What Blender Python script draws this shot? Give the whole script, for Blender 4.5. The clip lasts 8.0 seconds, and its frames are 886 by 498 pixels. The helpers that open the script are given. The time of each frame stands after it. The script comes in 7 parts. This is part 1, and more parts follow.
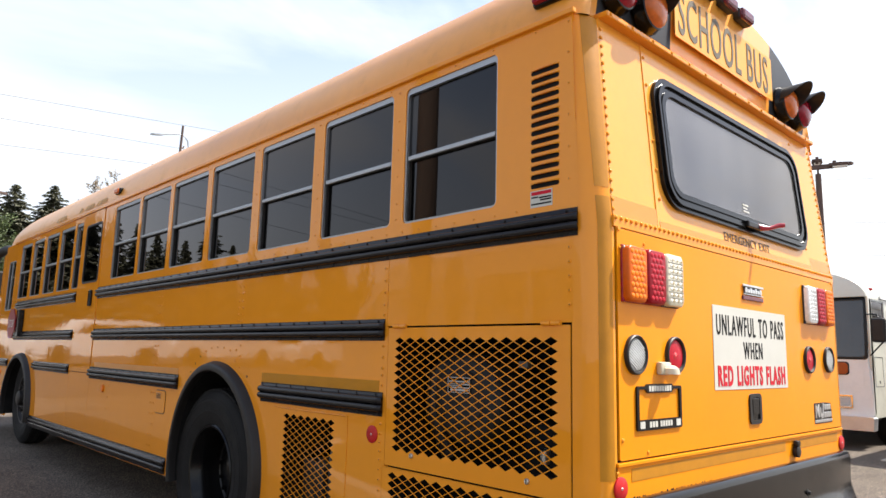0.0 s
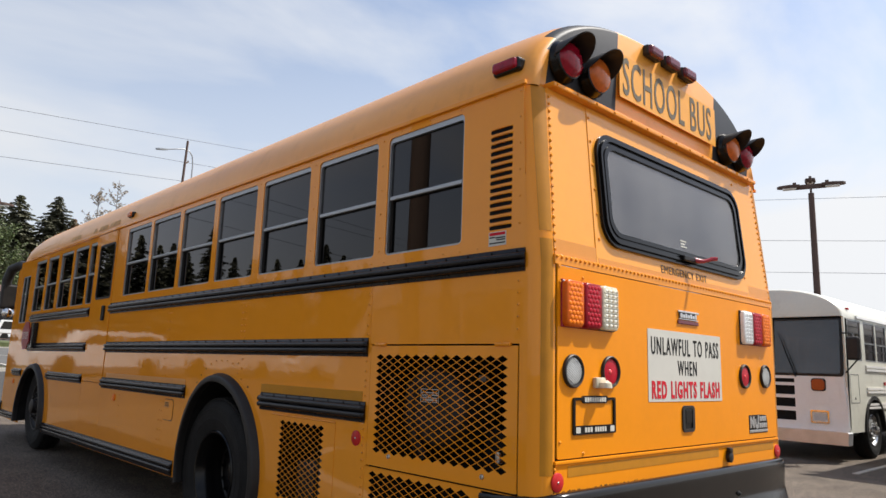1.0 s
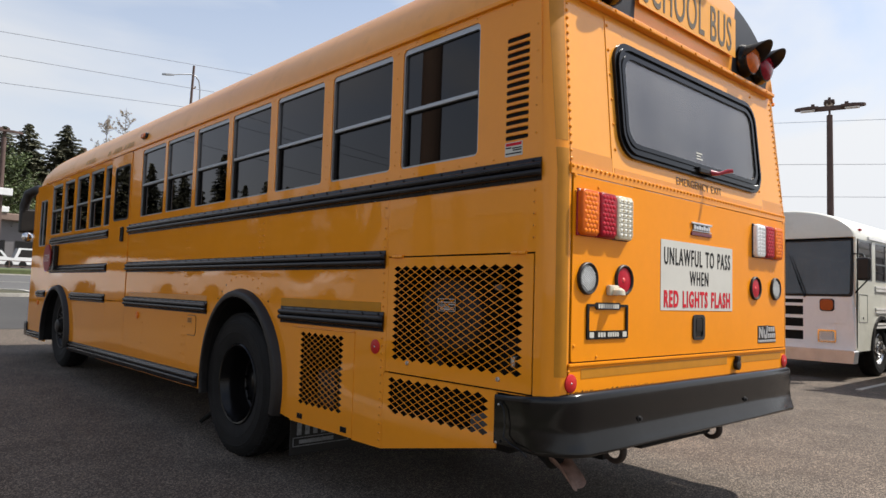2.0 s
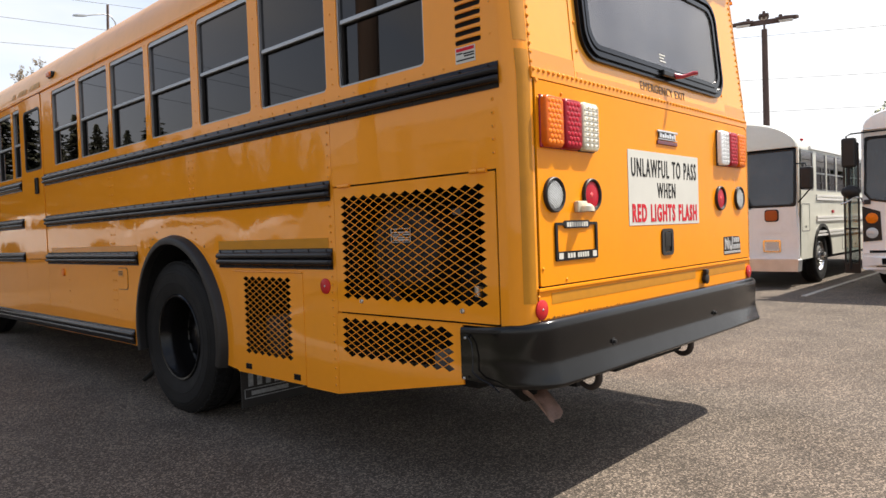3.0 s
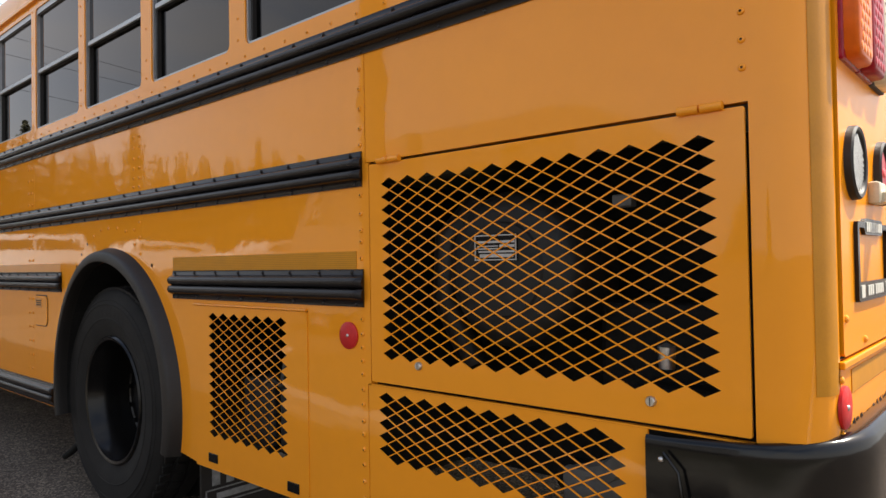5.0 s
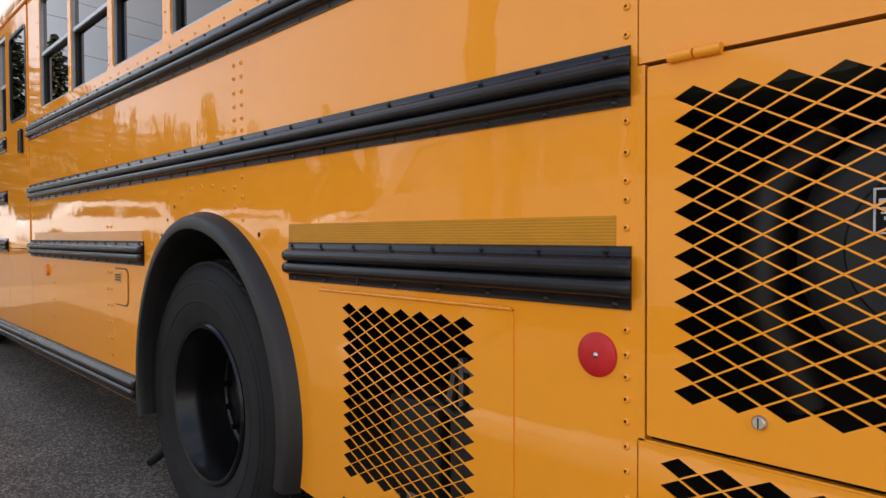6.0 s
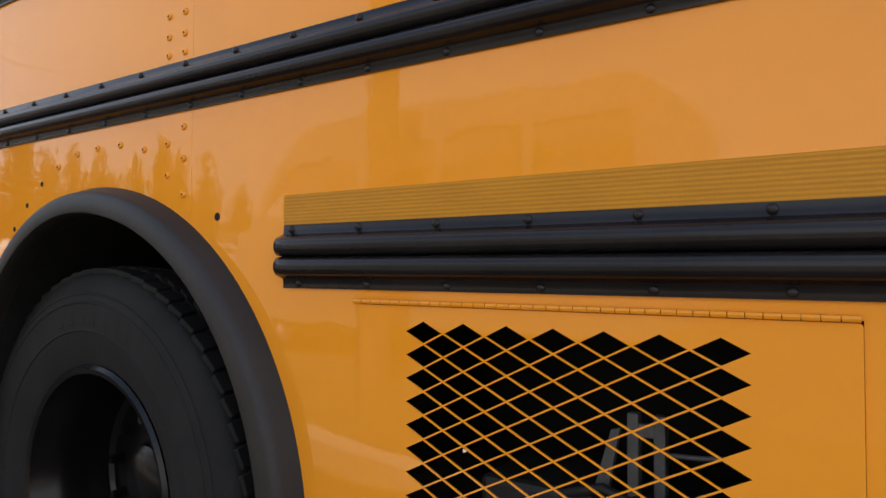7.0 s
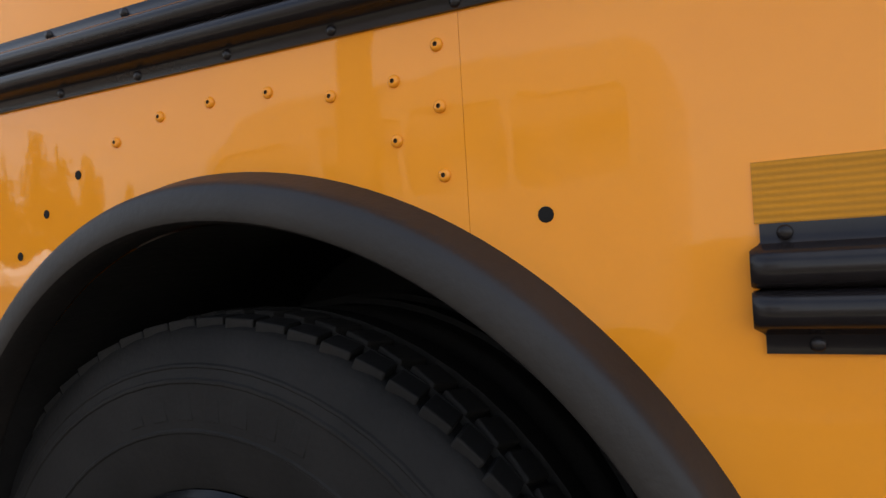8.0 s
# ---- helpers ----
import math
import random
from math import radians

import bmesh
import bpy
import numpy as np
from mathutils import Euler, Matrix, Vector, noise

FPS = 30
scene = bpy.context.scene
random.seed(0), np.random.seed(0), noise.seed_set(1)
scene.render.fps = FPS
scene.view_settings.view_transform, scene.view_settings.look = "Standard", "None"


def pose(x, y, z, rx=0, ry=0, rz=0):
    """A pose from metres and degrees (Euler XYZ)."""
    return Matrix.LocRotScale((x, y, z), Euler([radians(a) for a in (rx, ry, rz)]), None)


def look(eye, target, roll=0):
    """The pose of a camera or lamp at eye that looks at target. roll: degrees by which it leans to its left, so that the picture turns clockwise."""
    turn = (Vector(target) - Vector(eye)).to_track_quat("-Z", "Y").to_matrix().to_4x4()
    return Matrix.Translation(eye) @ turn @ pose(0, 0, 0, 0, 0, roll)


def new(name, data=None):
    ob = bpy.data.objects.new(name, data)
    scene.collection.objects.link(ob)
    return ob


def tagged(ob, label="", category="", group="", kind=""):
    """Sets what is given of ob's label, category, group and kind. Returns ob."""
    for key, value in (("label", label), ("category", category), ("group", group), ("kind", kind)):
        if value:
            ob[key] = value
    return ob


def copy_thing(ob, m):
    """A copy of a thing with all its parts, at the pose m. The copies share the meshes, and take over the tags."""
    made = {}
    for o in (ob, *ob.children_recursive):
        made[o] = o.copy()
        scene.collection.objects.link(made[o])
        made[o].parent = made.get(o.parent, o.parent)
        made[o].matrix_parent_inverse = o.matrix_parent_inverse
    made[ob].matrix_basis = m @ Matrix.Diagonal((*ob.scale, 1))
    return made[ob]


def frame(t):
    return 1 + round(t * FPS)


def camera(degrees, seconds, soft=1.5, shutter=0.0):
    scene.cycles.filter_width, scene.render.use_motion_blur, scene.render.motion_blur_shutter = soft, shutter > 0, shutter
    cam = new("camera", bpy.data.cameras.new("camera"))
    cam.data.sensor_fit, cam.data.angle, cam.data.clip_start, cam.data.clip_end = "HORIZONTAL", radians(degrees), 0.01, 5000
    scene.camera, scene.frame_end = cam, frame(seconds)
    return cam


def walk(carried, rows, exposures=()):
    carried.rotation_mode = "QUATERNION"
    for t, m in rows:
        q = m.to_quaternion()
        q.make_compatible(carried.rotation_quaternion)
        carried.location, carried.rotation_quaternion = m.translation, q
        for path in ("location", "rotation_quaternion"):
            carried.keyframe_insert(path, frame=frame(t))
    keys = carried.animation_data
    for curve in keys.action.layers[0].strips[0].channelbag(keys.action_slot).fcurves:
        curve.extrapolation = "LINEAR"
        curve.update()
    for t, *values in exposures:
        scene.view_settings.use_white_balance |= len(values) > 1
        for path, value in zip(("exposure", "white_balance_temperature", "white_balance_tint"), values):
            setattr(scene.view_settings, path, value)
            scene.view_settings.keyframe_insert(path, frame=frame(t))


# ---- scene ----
cam = camera(66.0, 8.0)
PATH = [
    (0, (-2.114, -1.404, 1.28), (-0.758, 0.034, 1.588), 1.4),
    (0.3, (-2.238, -1.551, 1.319), (-0.858, -0.149, 1.676), 1.5),
    (0.5, (-2.29, -1.64, 1.33), (-0.907, -0.256, 1.742), 1.5),
    (0.7, (-2.333, -1.735, 1.316), (-0.962, -0.349, 1.76), 1.6),
    (1, (-2.375, -1.886, 1.292), (-1.028, -0.449, 1.637), 1.9),
    (1.5, (-2.411, -1.931, 1.279), (-1.086, -0.464, 1.576), 2.2),
    (1.7, (-2.416, -1.908, 1.27), (-1.081, -0.441, 1.527), 2.0),
    (2, (-2.42, -1.891, 1.204), (-1.072, -0.419, 1.338), 1.7),
    (2.2, (-2.405, -1.861, 1.186), (-1.045, -0.394, 1.191), 1.4),
    (3.3, (-2.089, -1.517, 1.16), (-0.612, -0.17, 1.125), -2.8),
    (3.5, (-1.987, -1.418, 1.165), (-0.548, -0.03, 1.208), -3.2),
    (3.8, (-1.873, -1.215, 1.149), (-0.424, 0.161, 1.216), -3.2),
    (4, (-1.801, -1.090, 1.143), (-0.269, 0.193, 1.212), -3.1),
    (4.2, (-1.714, -0.941, 1.143), (-0.099, 0.237, 1.204), -3.7),
    (4.3, (-1.661, -0.875, 1.136), (-0.037, 0.291, 1.18), -3.7),
    (4.5, (-1.561, -0.735, 1.096), (0.030, 0.475, 1.135), -3.8),
    (4.7, (-1.464, -0.557, 1.123), (0.066, 0.731, 1.16), -2.9),
    (5.8, (-1.162, 0.374, 1.068), (0.317, 1.72, 1.093), 1.7),
    (6, (-1.071, 0.576, 1.119), (0.29, 2.041, 1.074), -0.3),
    (6.2, (-1.06, 0.762, 1.09), (0.284, 2.243, 1.061), -0.1),
    (6.5, (-1.013, 1.029, 1.029), (0.583, 2.233, 1.082), 2.2),
    (6.8, (-0.941, 1.305, 1.005), (0.697, 2.452, 1.047), 1.5),
    (7, (-0.877, 1.481, 1.013), (0.786, 2.591, 1.077), 0.2),
    (7.2, (-0.836, 1.655, 1.025), (0.857, 2.716, 1.113), -0.2),
    (7.5, (-0.826, 1.937, 1.03), (0.931, 2.886, 1.151), -1.0),
    (7.8, (-0.753, 2.203, 1.065), (1.078, 3.003, 1.148), -2.5),
    (8, (-0.667, 2.406, 1.082), (1.139, 3.265, 1.106), -3.3),
]
EXPOSURE = [(0.0, 0.24, 6500, 10), (0.5, -0.24, 6500, 10), (1.0, -0.38, 6450, 10), (1.5, -0.44, 6450, 10), (2.0, -0.42, 6400, 10), (3.5, 0.16, 6850, 10), (4.2, -0.04, 6950, 10), (4.6, 0.03, 6950, 10), (5.8, 0.8, 6600, 10), (6.0, 0.8, 6550, 10), (6.5, 0.7, 6600, 10), (7.0, 0.71, 6600, 10), (7.5, 0.72, 6600, 10), (8.0, 0.72, 6600, 10)]
walk(cam, [(t, look(eye, target, roll)) for t, eye, target, roll in PATH], EXPOSURE)

from mathutils.geometry import tessellate_polygon

# ---- light ----
world = bpy.data.worlds.new("sky")
scene.world = world
world.use_nodes = True
wn, wl = world.node_tree.nodes, world.node_tree.links
wn.clear()
SUN_WAY = Vector((0.62, -0.37, 1.0)).normalized()
sky = wn.new("ShaderNodeTexSky")
sky.sky_type = "NISHITA"
sky.sun_disc = False
sky.sun_elevation = math.asin(SUN_WAY.z)
sky.sun_rotation = math.atan2(SUN_WAY.x, SUN_WAY.y)
sky.dust_density, sky.ozone_density = 1.6, 1.2
# thin high cloud, drawn out in streaks
geo = wn.new("ShaderNodeTexCoord")
stretch = wn.new("ShaderNodeMapping")
stretch.inputs["Rotation"].default_value = (0.0, 0.0, 0.7)
stretch.inputs["Scale"].default_value = (0.45, 2.4, 3.0)
cirrus = wn.new("ShaderNodeTexNoise")
cirrus.inputs["Scale"].default_value, cirrus.inputs["Detail"].default_value = 1.3, 6.0
cirrus.inputs["Roughness"].default_value, cirrus.inputs["Distortion"].default_value = 0.54, 0.35
veil = wn.new("ShaderNodeMapRange")
veil.inputs["From Min"].default_value, veil.inputs["From Max"].default_value = 0.43, 0.72
veil.inputs["To Min"].default_value, veil.inputs["To Max"].default_value = 0.02, 0.80
cloud = wn.new("ShaderNodeMix")
cloud.data_type = "RGBA"
back = wn.new("ShaderNodeBackground")
back.inputs["Strength"].default_value = 0.080
wout = wn.new("ShaderNodeOutputWorld")
wl.new(geo.outputs["Generated"], stretch.inputs["Vector"])
wl.new(stretch.outputs["Vector"], cirrus.inputs["Vector"])
wl.new(cirrus.outputs["Fac"], veil.inputs["Value"])
# haze thickens towards the horizon
up = wn.new("ShaderNodeSeparateXYZ")
wl.new(geo.outputs["Generated"], up.inputs["Vector"])
haze = wn.new("ShaderNodeMapRange")
haze.inputs["From Min"].default_value, haze.inputs["From Max"].default_value = 0.0, 0.58
haze.inputs["To Min"].default_value, haze.inputs["To Max"].default_value = 0.98, 0.0
wl.new(up.outputs["Z"], haze.inputs["Value"])
thick = wn.new("ShaderNodeMath")
thick.operation, thick.use_clamp = "ADD", True
wl.new(veil.outputs["Result"], thick.inputs[0]), wl.new(haze.outputs["Result"], thick.inputs[1])
wl.new(thick.outputs[0], cloud.inputs["Factor"])
# thin cloud glows more on the sun's side
near = wn.new("ShaderNodeVectorMath")
near.operation = "DOT_PRODUCT"
near.inputs[1].default_value = SUN_WAY
wl.new(geo.outputs["Generated"], near.inputs[0])
glow = wn.new("ShaderNodeMapRange")
glow.inputs["From Min"].default_value, glow.inputs["From Max"].default_value = -0.5, 0.9
glow.inputs["To Min"].default_value, glow.inputs["To Max"].default_value = 0.86, 1.10
wl.new(near.outputs["Value"], glow.inputs["Value"])
lit = wn.new("ShaderNodeVectorMath")
lit.operation = "SCALE"
lit.inputs[0].default_value = (14.2, 14.4, 14.7)
wl.new(glow.outputs["Result"], lit.inputs["Scale"])
wl.new(lit.outputs["Vector"], cloud.inputs["B"])
blue = wn.new("ShaderNodeVectorMath")
blue.operation = "SCALE"
blue.inputs["Scale"].default_value = 3.0
wl.new(sky.outputs["Color"], blue.inputs[0])
wl.new(blue.outputs["Vector"], cloud.inputs["A"])
wl.new(cloud.outputs["Result"], back.inputs["Color"])
wl.new(back.outputs["Background"], wout.inputs["Surface"])
sun = new("sun", bpy.data.lights.new("sun", "SUN"))
sun.data.energy, sun.data.angle, sun.data.color = 7.9, radians(0.53), (1.0, 0.95, 0.87)
sun.matrix_world = look(SUN_WAY * 40, (0, 0, 0))


# ---- materials ----
def material(name, colour, rough=0.5, metal=0.0, vary=0.12, scale=6.0, bump=0.0, bump_scale=60.0, coat=0.0, spread=0.0, dirt=0.0, dirt_scale=3.0, spec=0.5, stretch=(1, 1, 1), trans=0.0):
    """Principled surface with variation at two scales, fine relief and wear."""
    m = bpy.data.materials.new(name)
    m.use_nodes = True
    n, l = m.node_tree.nodes, m.node_tree.links
    b = n["Principled BSDF"]
    b.inputs["Roughness"].default_value, b.inputs["Metallic"].default_value = rough, metal
    b.inputs["Coat Weight"].default_value, b.inputs["Coat Roughness"].default_value = coat, 0.03
    b.inputs["Specular IOR Level"].default_value = spec
    b.inputs["Transmission Weight"].default_value = trans
    tc = n.new("ShaderNodeTexCoord")
    mp = n.new("ShaderNodeMapping")
    mp.inputs["Scale"].default_value = stretch
    l.new(tc.outputs["Object"], mp.inputs["Vector"])
    big = n.new("ShaderNodeTexNoise")
    big.inputs["Scale"].default_value, big.inputs["Detail"].default_value = scale, 3.0
    small = n.new("ShaderNodeTexNoise")
    small.inputs["Scale"].default_value, small.inputs["Detail"].default_value = scale * 14, 4.0
    for t in (big, small):
        l.new(mp.outputs["Vector"], t.inputs["Vector"])
    mix = n.new("ShaderNodeMath")
    mix.operation = "MULTIPLY_ADD"
    l.new(small.outputs["Fac"], mix.inputs[0])
    mix.inputs[1].default_value = 0.45
    l.new(big.outputs["Fac"], mix.inputs[2])
    rng = n.new("ShaderNodeMapRange")
    rng.inputs["From Min"].default_value, rng.inputs["From Max"].default_value = 0.45, 1.0
    rng.inputs["To Min"].default_value, rng.inputs["To Max"].default_value = 1 - vary, 1 + vary
    l.new(mix.outputs[0], rng.inputs["Value"])
    bright = rng.outputs["Result"]
    if spread:
        info = n.new("ShaderNodeObjectInfo")
        r2 = n.new("ShaderNodeMapRange")
        r2.inputs["To Min"].default_value, r2.inputs["To Max"].default_value = 1 - spread, 1 + spread
        l.new(info.outputs["Random"], r2.inputs["Value"])
        mul = n.new("ShaderNodeMath")
        mul.operation = "MULTIPLY"
        l.new(bright, mul.inputs[0]), l.new(r2.outputs["Result"], mul.inputs[1])
        bright = mul.outputs[0]
    col = n.new("ShaderNodeVectorMath")
    col.operation = "SCALE"
    col.inputs[0].default_value = colour
    l.new(bright, col.inputs["Scale"])
    out = col.outputs["Vector"]
    if dirt:
        dn = n.new("ShaderNodeTexNoise")
        dn.inputs["Scale"].default_value, dn.inputs["Detail"].default_value, dn.inputs["Roughness"].default_value = dirt_scale, 8.0, 0.7
        l.new(tc.outputs["Object"], dn.inputs["Vector"])
        dr = n.new("ShaderNodeMapRange")
        dr.inputs["From Min"].default_value, dr.inputs["From Max"].default_value = 0.52, 0.78
        dr.inputs["To Max"].default_value = dirt
        l.new(dn.outputs["Fac"], dr.inputs["Value"])
        dm = n.new("ShaderNodeMix")
        dm.data_type = "RGBA"
        dm.inputs["B"].default_value = (0.07, 0.055, 0.04, 1)
        l.new(dr.outputs["Result"], dm.inputs["Factor"]), l.new(out, dm.inputs["A"])
        out = dm.outputs["Result"]
        rr = n.new("ShaderNodeMath")
        rr.operation = "MULTIPLY_ADD"
        l.new(dr.outputs["Result"], rr.inputs[0])
        rr.inputs[1].default_value, rr.inputs[2].default_value = 0.5, rough
        l.new(rr.outputs[0], b.inputs["Roughness"])
    l.new(out, b.inputs["Base Color"])
    if bump:
        bt = n.new("ShaderNodeTexNoise")
        bt.inputs["Scale"].default_value, bt.inputs["Detail"].default_value = bump_scale, 4.0
        l.new(mp.outputs["Vector"], bt.inputs["Vector"])
        bp = n.new("ShaderNodeBump")
        bp.inputs["Strength"].default_value, bp.inputs["Distance"].default_value = min(1.0, bump), 0.01
        l.new(bt.outputs["Fac"], bp.inputs["Height"])
        l.new(bp.outputs["Normal"], b.inputs["Normal"])
    return m


def glass(name, tint, rough=0.0, ior=1.47, dust_sheen=0.0):
    """Tinted pane: a clear sheet of that tint with the gloss of glass."""
    m = bpy.data.materials.new(name)
    m.use_nodes = True
    n, l = m.node_tree.nodes, m.node_tree.links
    n.clear()
    tr = n.new("ShaderNodeBsdfTransparent")
    tr.inputs["Color"].default_value = (*tint, 1)
    gl = n.new("ShaderNodeBsdfGlossy")
    gl.inputs["Roughness"].default_value = rough
    gl.inputs["Color"].default_value = (0.92, 0.88, 0.88, 1)
    fr = n.new("ShaderNodeFresnel")
    fr.inputs["IOR"].default_value = ior
    mx, o = n.new("ShaderNodeMixShader"), n.new("ShaderNodeOutputMaterial")
    l.new(fr.outputs["Fac"], mx.inputs["Fac"])
    l.new(tr.outputs[0], mx.inputs[1]), l.new(gl.outputs[0], mx.inputs[2])
    last = mx.outputs[0]
    # uneven pale film: dust on the rear window, painted sky sheen on other panes
    if dust_sheen:
        df, dx = n.new("ShaderNodeBsdfDiffuse"), n.new("ShaderNodeMixShader")
        df.inputs["Color"].default_value = (0.62, 0.61, 0.58, 1)
        tx = n.new("ShaderNodeTexCoord")
        ns = n.new("ShaderNodeTexNoise")
        ns.inputs["Scale"].default_value, ns.inputs["Detail"].default_value = 2.2, 5.0
        l.new(tx.outputs["Object"], ns.inputs["Vector"])
        am = n.new("ShaderNodeMapRange")
        am.inputs["From Min"].default_value, am.inputs["From Max"].default_value = 0.3, 0.7
        am.inputs["To Min"].default_value, am.inputs["To Max"].default_value = dust_sheen * 0.35, dust_sheen * 1.75
        l.new(ns.outputs["Fac"], am.inputs["Value"]), l.new(am.outputs["Result"], dx.inputs["Fac"])
        l.new(last, dx.inputs[1]), l.new(df.outputs[0], dx.inputs[2])
        last = dx.outputs[0]
    l.new(last, o.inputs["Surface"])
    return m


YELLOW = material("school_bus_yellow", (0.82, 0.292, 0.018), 0.038, vary=0.03, scale=1.3, bump=0.125, bump_scale=3.8, coat=0.0, dirt=0.05, dirt_scale=2.5, spec=0.36)
# paler copy of the yellow: sun and sky brightness put into the colour
LIT_YELLOW = material("lit_upper_yellow", (0.82, 0.338, 0.040), 0.20, vary=0.05, scale=1.5, bump=0.02, bump_scale=3.0, coat=0.0, dirt=0.08, dirt_scale=3.0)
ROOF_YELLOW = material("weathered_roof_yellow", (0.80, 0.322, 0.036), 0.36, vary=0.07, scale=1.1, bump=0.02, bump_scale=5.0, coat=0.2, dirt=0.22, dirt_scale=3.5)
TAPE = material("gold_reflective_tape", (0.50, 0.205, 0.004), 0.5, vary=0.08, scale=30, bump=0.10, bump_scale=160, stretch=(1, 0.35, 1), spec=0.3)
TAPE_PLAIN = material("gold_corner_tape", (0.46, 0.185, 0.005), 0.45, vary=0.10, scale=12, bump=0.03, bump_scale=80, spec=0.3)
TAPE_LIGHT = material("faded_sheen_olive_tape", (0.62, 0.235, 0.022), 0.30, vary=0.05, scale=8, bump=0.05, bump_scale=200)
PEELED = material("peeled_decal_paint", (0.52, 0.26, 0.07), 0.6, vary=0.5, scale=14)
# faded ink, made lighter still by sunlight put into its colour
WORD_INK = material("faded_sunlit_capitals", (0.115, 0.090, 0.055), 0.6, vary=0.2, scale=30)
WORD_PANEL = material("pale_reflective_panel", (0.80, 0.352, 0.040), 0.45, vary=0.05, scale=9)
BLACK_PAINT = material("black_gloss_paint", (0.0055, 0.005, 0.005), 0.20, vary=0.3, scale=5, bump=0.015, bump_scale=9, coat=0.0, dirt=0.08, spec=0.24)
RAIL_PAINT = material("worn_black_rail_paint", (0.0120, 0.0100, 0.0104), 0.22, vary=0.3, scale=5, bump=0.015, bump_scale=9, dirt=0.08, spec=0.26)
RUBBER = material("black_rubber", (0.0150, 0.0128, 0.0115), 0.5, vary=0.25, scale=7, bump=0.08, bump_scale=90, dirt=0.2, spec=0.36)
TYRE = material("tyre_rubber", (0.0125, 0.0118, 0.0112), 0.75, vary=0.3, scale=9, bump=0.12, bump_scale=120, dirt=0.08, spec=0.22)
GREY_BLACK = material("dark_grey_cap_paint", (0.030, 0.032, 0.037), 0.5, vary=0.12, scale=4, spec=0.2)
BUMPER = material("black_bumper_enamel", (0.0034, 0.0032, 0.0034), 0.16, vary=0.35, scale=3, bump=0.14, bump_scale=6, spec=0.36)
WORN_ALU = material("worn_aluminium", (0.62, 0.62, 0.62), 0.42, metal=0.8, vary=0.12, scale=5, bump=0.1, bump_scale=9)
STEEL = material("zinc_screw_steel", (0.55, 0.54, 0.52), 0.35, metal=1.0, vary=0.12, scale=60)
ALU = material("brushed_aluminium", (0.36, 0.37, 0.38), 0.4, metal=0.85, vary=0.07, scale=30, stretch=(1, 0.05, 1))
RUST = material("rusty_exhaust_steel", (0.42, 0.29, 0.235), 0.7, metal=0.5, vary=0.35, scale=22, bump=0.3, bump_scale=80)
RUST_DARK = material("dark_rusty_steel", (0.035, 0.024, 0.019), 0.7, metal=0.2, vary=0.35, scale=22, bump=0.2, bump_scale=60)
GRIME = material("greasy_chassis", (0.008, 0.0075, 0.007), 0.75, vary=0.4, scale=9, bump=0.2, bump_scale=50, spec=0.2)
# near-black metal: the engine bay's shade is in the base colour
ENGINE = material("shade_darkened_engine_metal", (0.012, 0.0116, 0.0114), 0.6, metal=0.2, vary=0.4, scale=14, bump=0.1)
INTERIOR = material("bus_interior_grey", (0.16, 0.155, 0.15), 0.7, vary=0.15, scale=3)
SEAT = material("dark_green_vinyl", (0.03, 0.04, 0.035), 0.5, vary=0.2, scale=9)
RED_LENS = material("red_lens", (0.42, 0.006, 0.02), 0.3, vary=0.15, scale=40, spec=0.2)
DEEP_RED = material("deep_red_lens", (0.27, 0.005, 0.020), 0.16, vary=0.3, scale=40, spec=0.35)
AMBER_LENS = material("amber_lens", (0.80, 0.19, 0.006), 0.3, vary=0.12, scale=40, spec=0.2)
DARK_AMBER = material("dark_amber_lens", (0.55, 0.125, 0.018), 0.18, vary=0.2, scale=30, spec=0.35)
AMBER_BASE = material("amber_lens_ground", (0.60, 0.105, 0.003), 0.35, vary=0.15, scale=40, spec=0.2)
RED_BASE = material("red_lens_ground", (0.26, 0.004, 0.012), 0.35, vary=0.2, scale=40, spec=0.2)
CREAM_BASE = material("cream_lens_ground", (0.66, 0.60, 0.44), 0.2, vary=0.3, scale=40)
TAIL_YELLOW = material("dusty_tail_yellow", (0.80, 0.265, 0.006), 0.26, vary=0.04, scale=1.6, bump=0.03, bump_scale=3.0, dirt=0.05, dirt_scale=2.5, spec=0.13)
CLEAR_LENS = material("clear_ribbed_lens", (0.50, 0.51, 0.50), 0.1, vary=0.12, scale=60, coat=0.8)
CREAM_LENS = material("cream_led_lens", (0.82, 0.80, 0.70), 0.12, vary=0.14, scale=50, coat=0.8)
REFLECTOR = material("red_reflector_disc", (0.49, 0.012, 0.014), 0.4, vary=0.12, scale=70, bump=0.1, bump_scale=400, coat=0.05, spec=0.3)
SIGN_WHITE = material("white_sign_vinyl", (0.56, 0.545, 0.485), 0.45, vary=0.04, scale=7, dirt=0.08)
INK = material("black_lettering", (0.014, 0.0135, 0.013), 0.6, vary=0.2, scale=30, spec=0.12)
INK_RED = material("red_lettering", (0.55, 0.015, 0.03), 0.6, vary=0.08, scale=30, spec=0.15)
FADED_INK = material("worn_brown_lettering", (0.055, 0.030, 0.013), 0.6, vary=0.4, scale=40)
SILVER = material("silver_emblem", (0.66, 0.66, 0.66), 0.28, metal=0.9, vary=0.2, scale=60)
LABEL = material("silver_data_label", (0.30, 0.30, 0.29), 0.5, metal=0.1, vary=0.2, scale=60)
PLATE_CREAM = material("aged_cream_plastic", (0.56, 0.50, 0.37), 0.35, vary=0.2, scale=30, dirt=0.2, dirt_scale=20)
OPTIC_GOLD = material("dull_gold_optic", (0.27, 0.20, 0.10), 0.35, vary=0.3, scale=60)
EMBLEM_RED = material("dark_red_enamel", (0.12, 0.008, 0.018), 0.22, vary=0.2, scale=40)
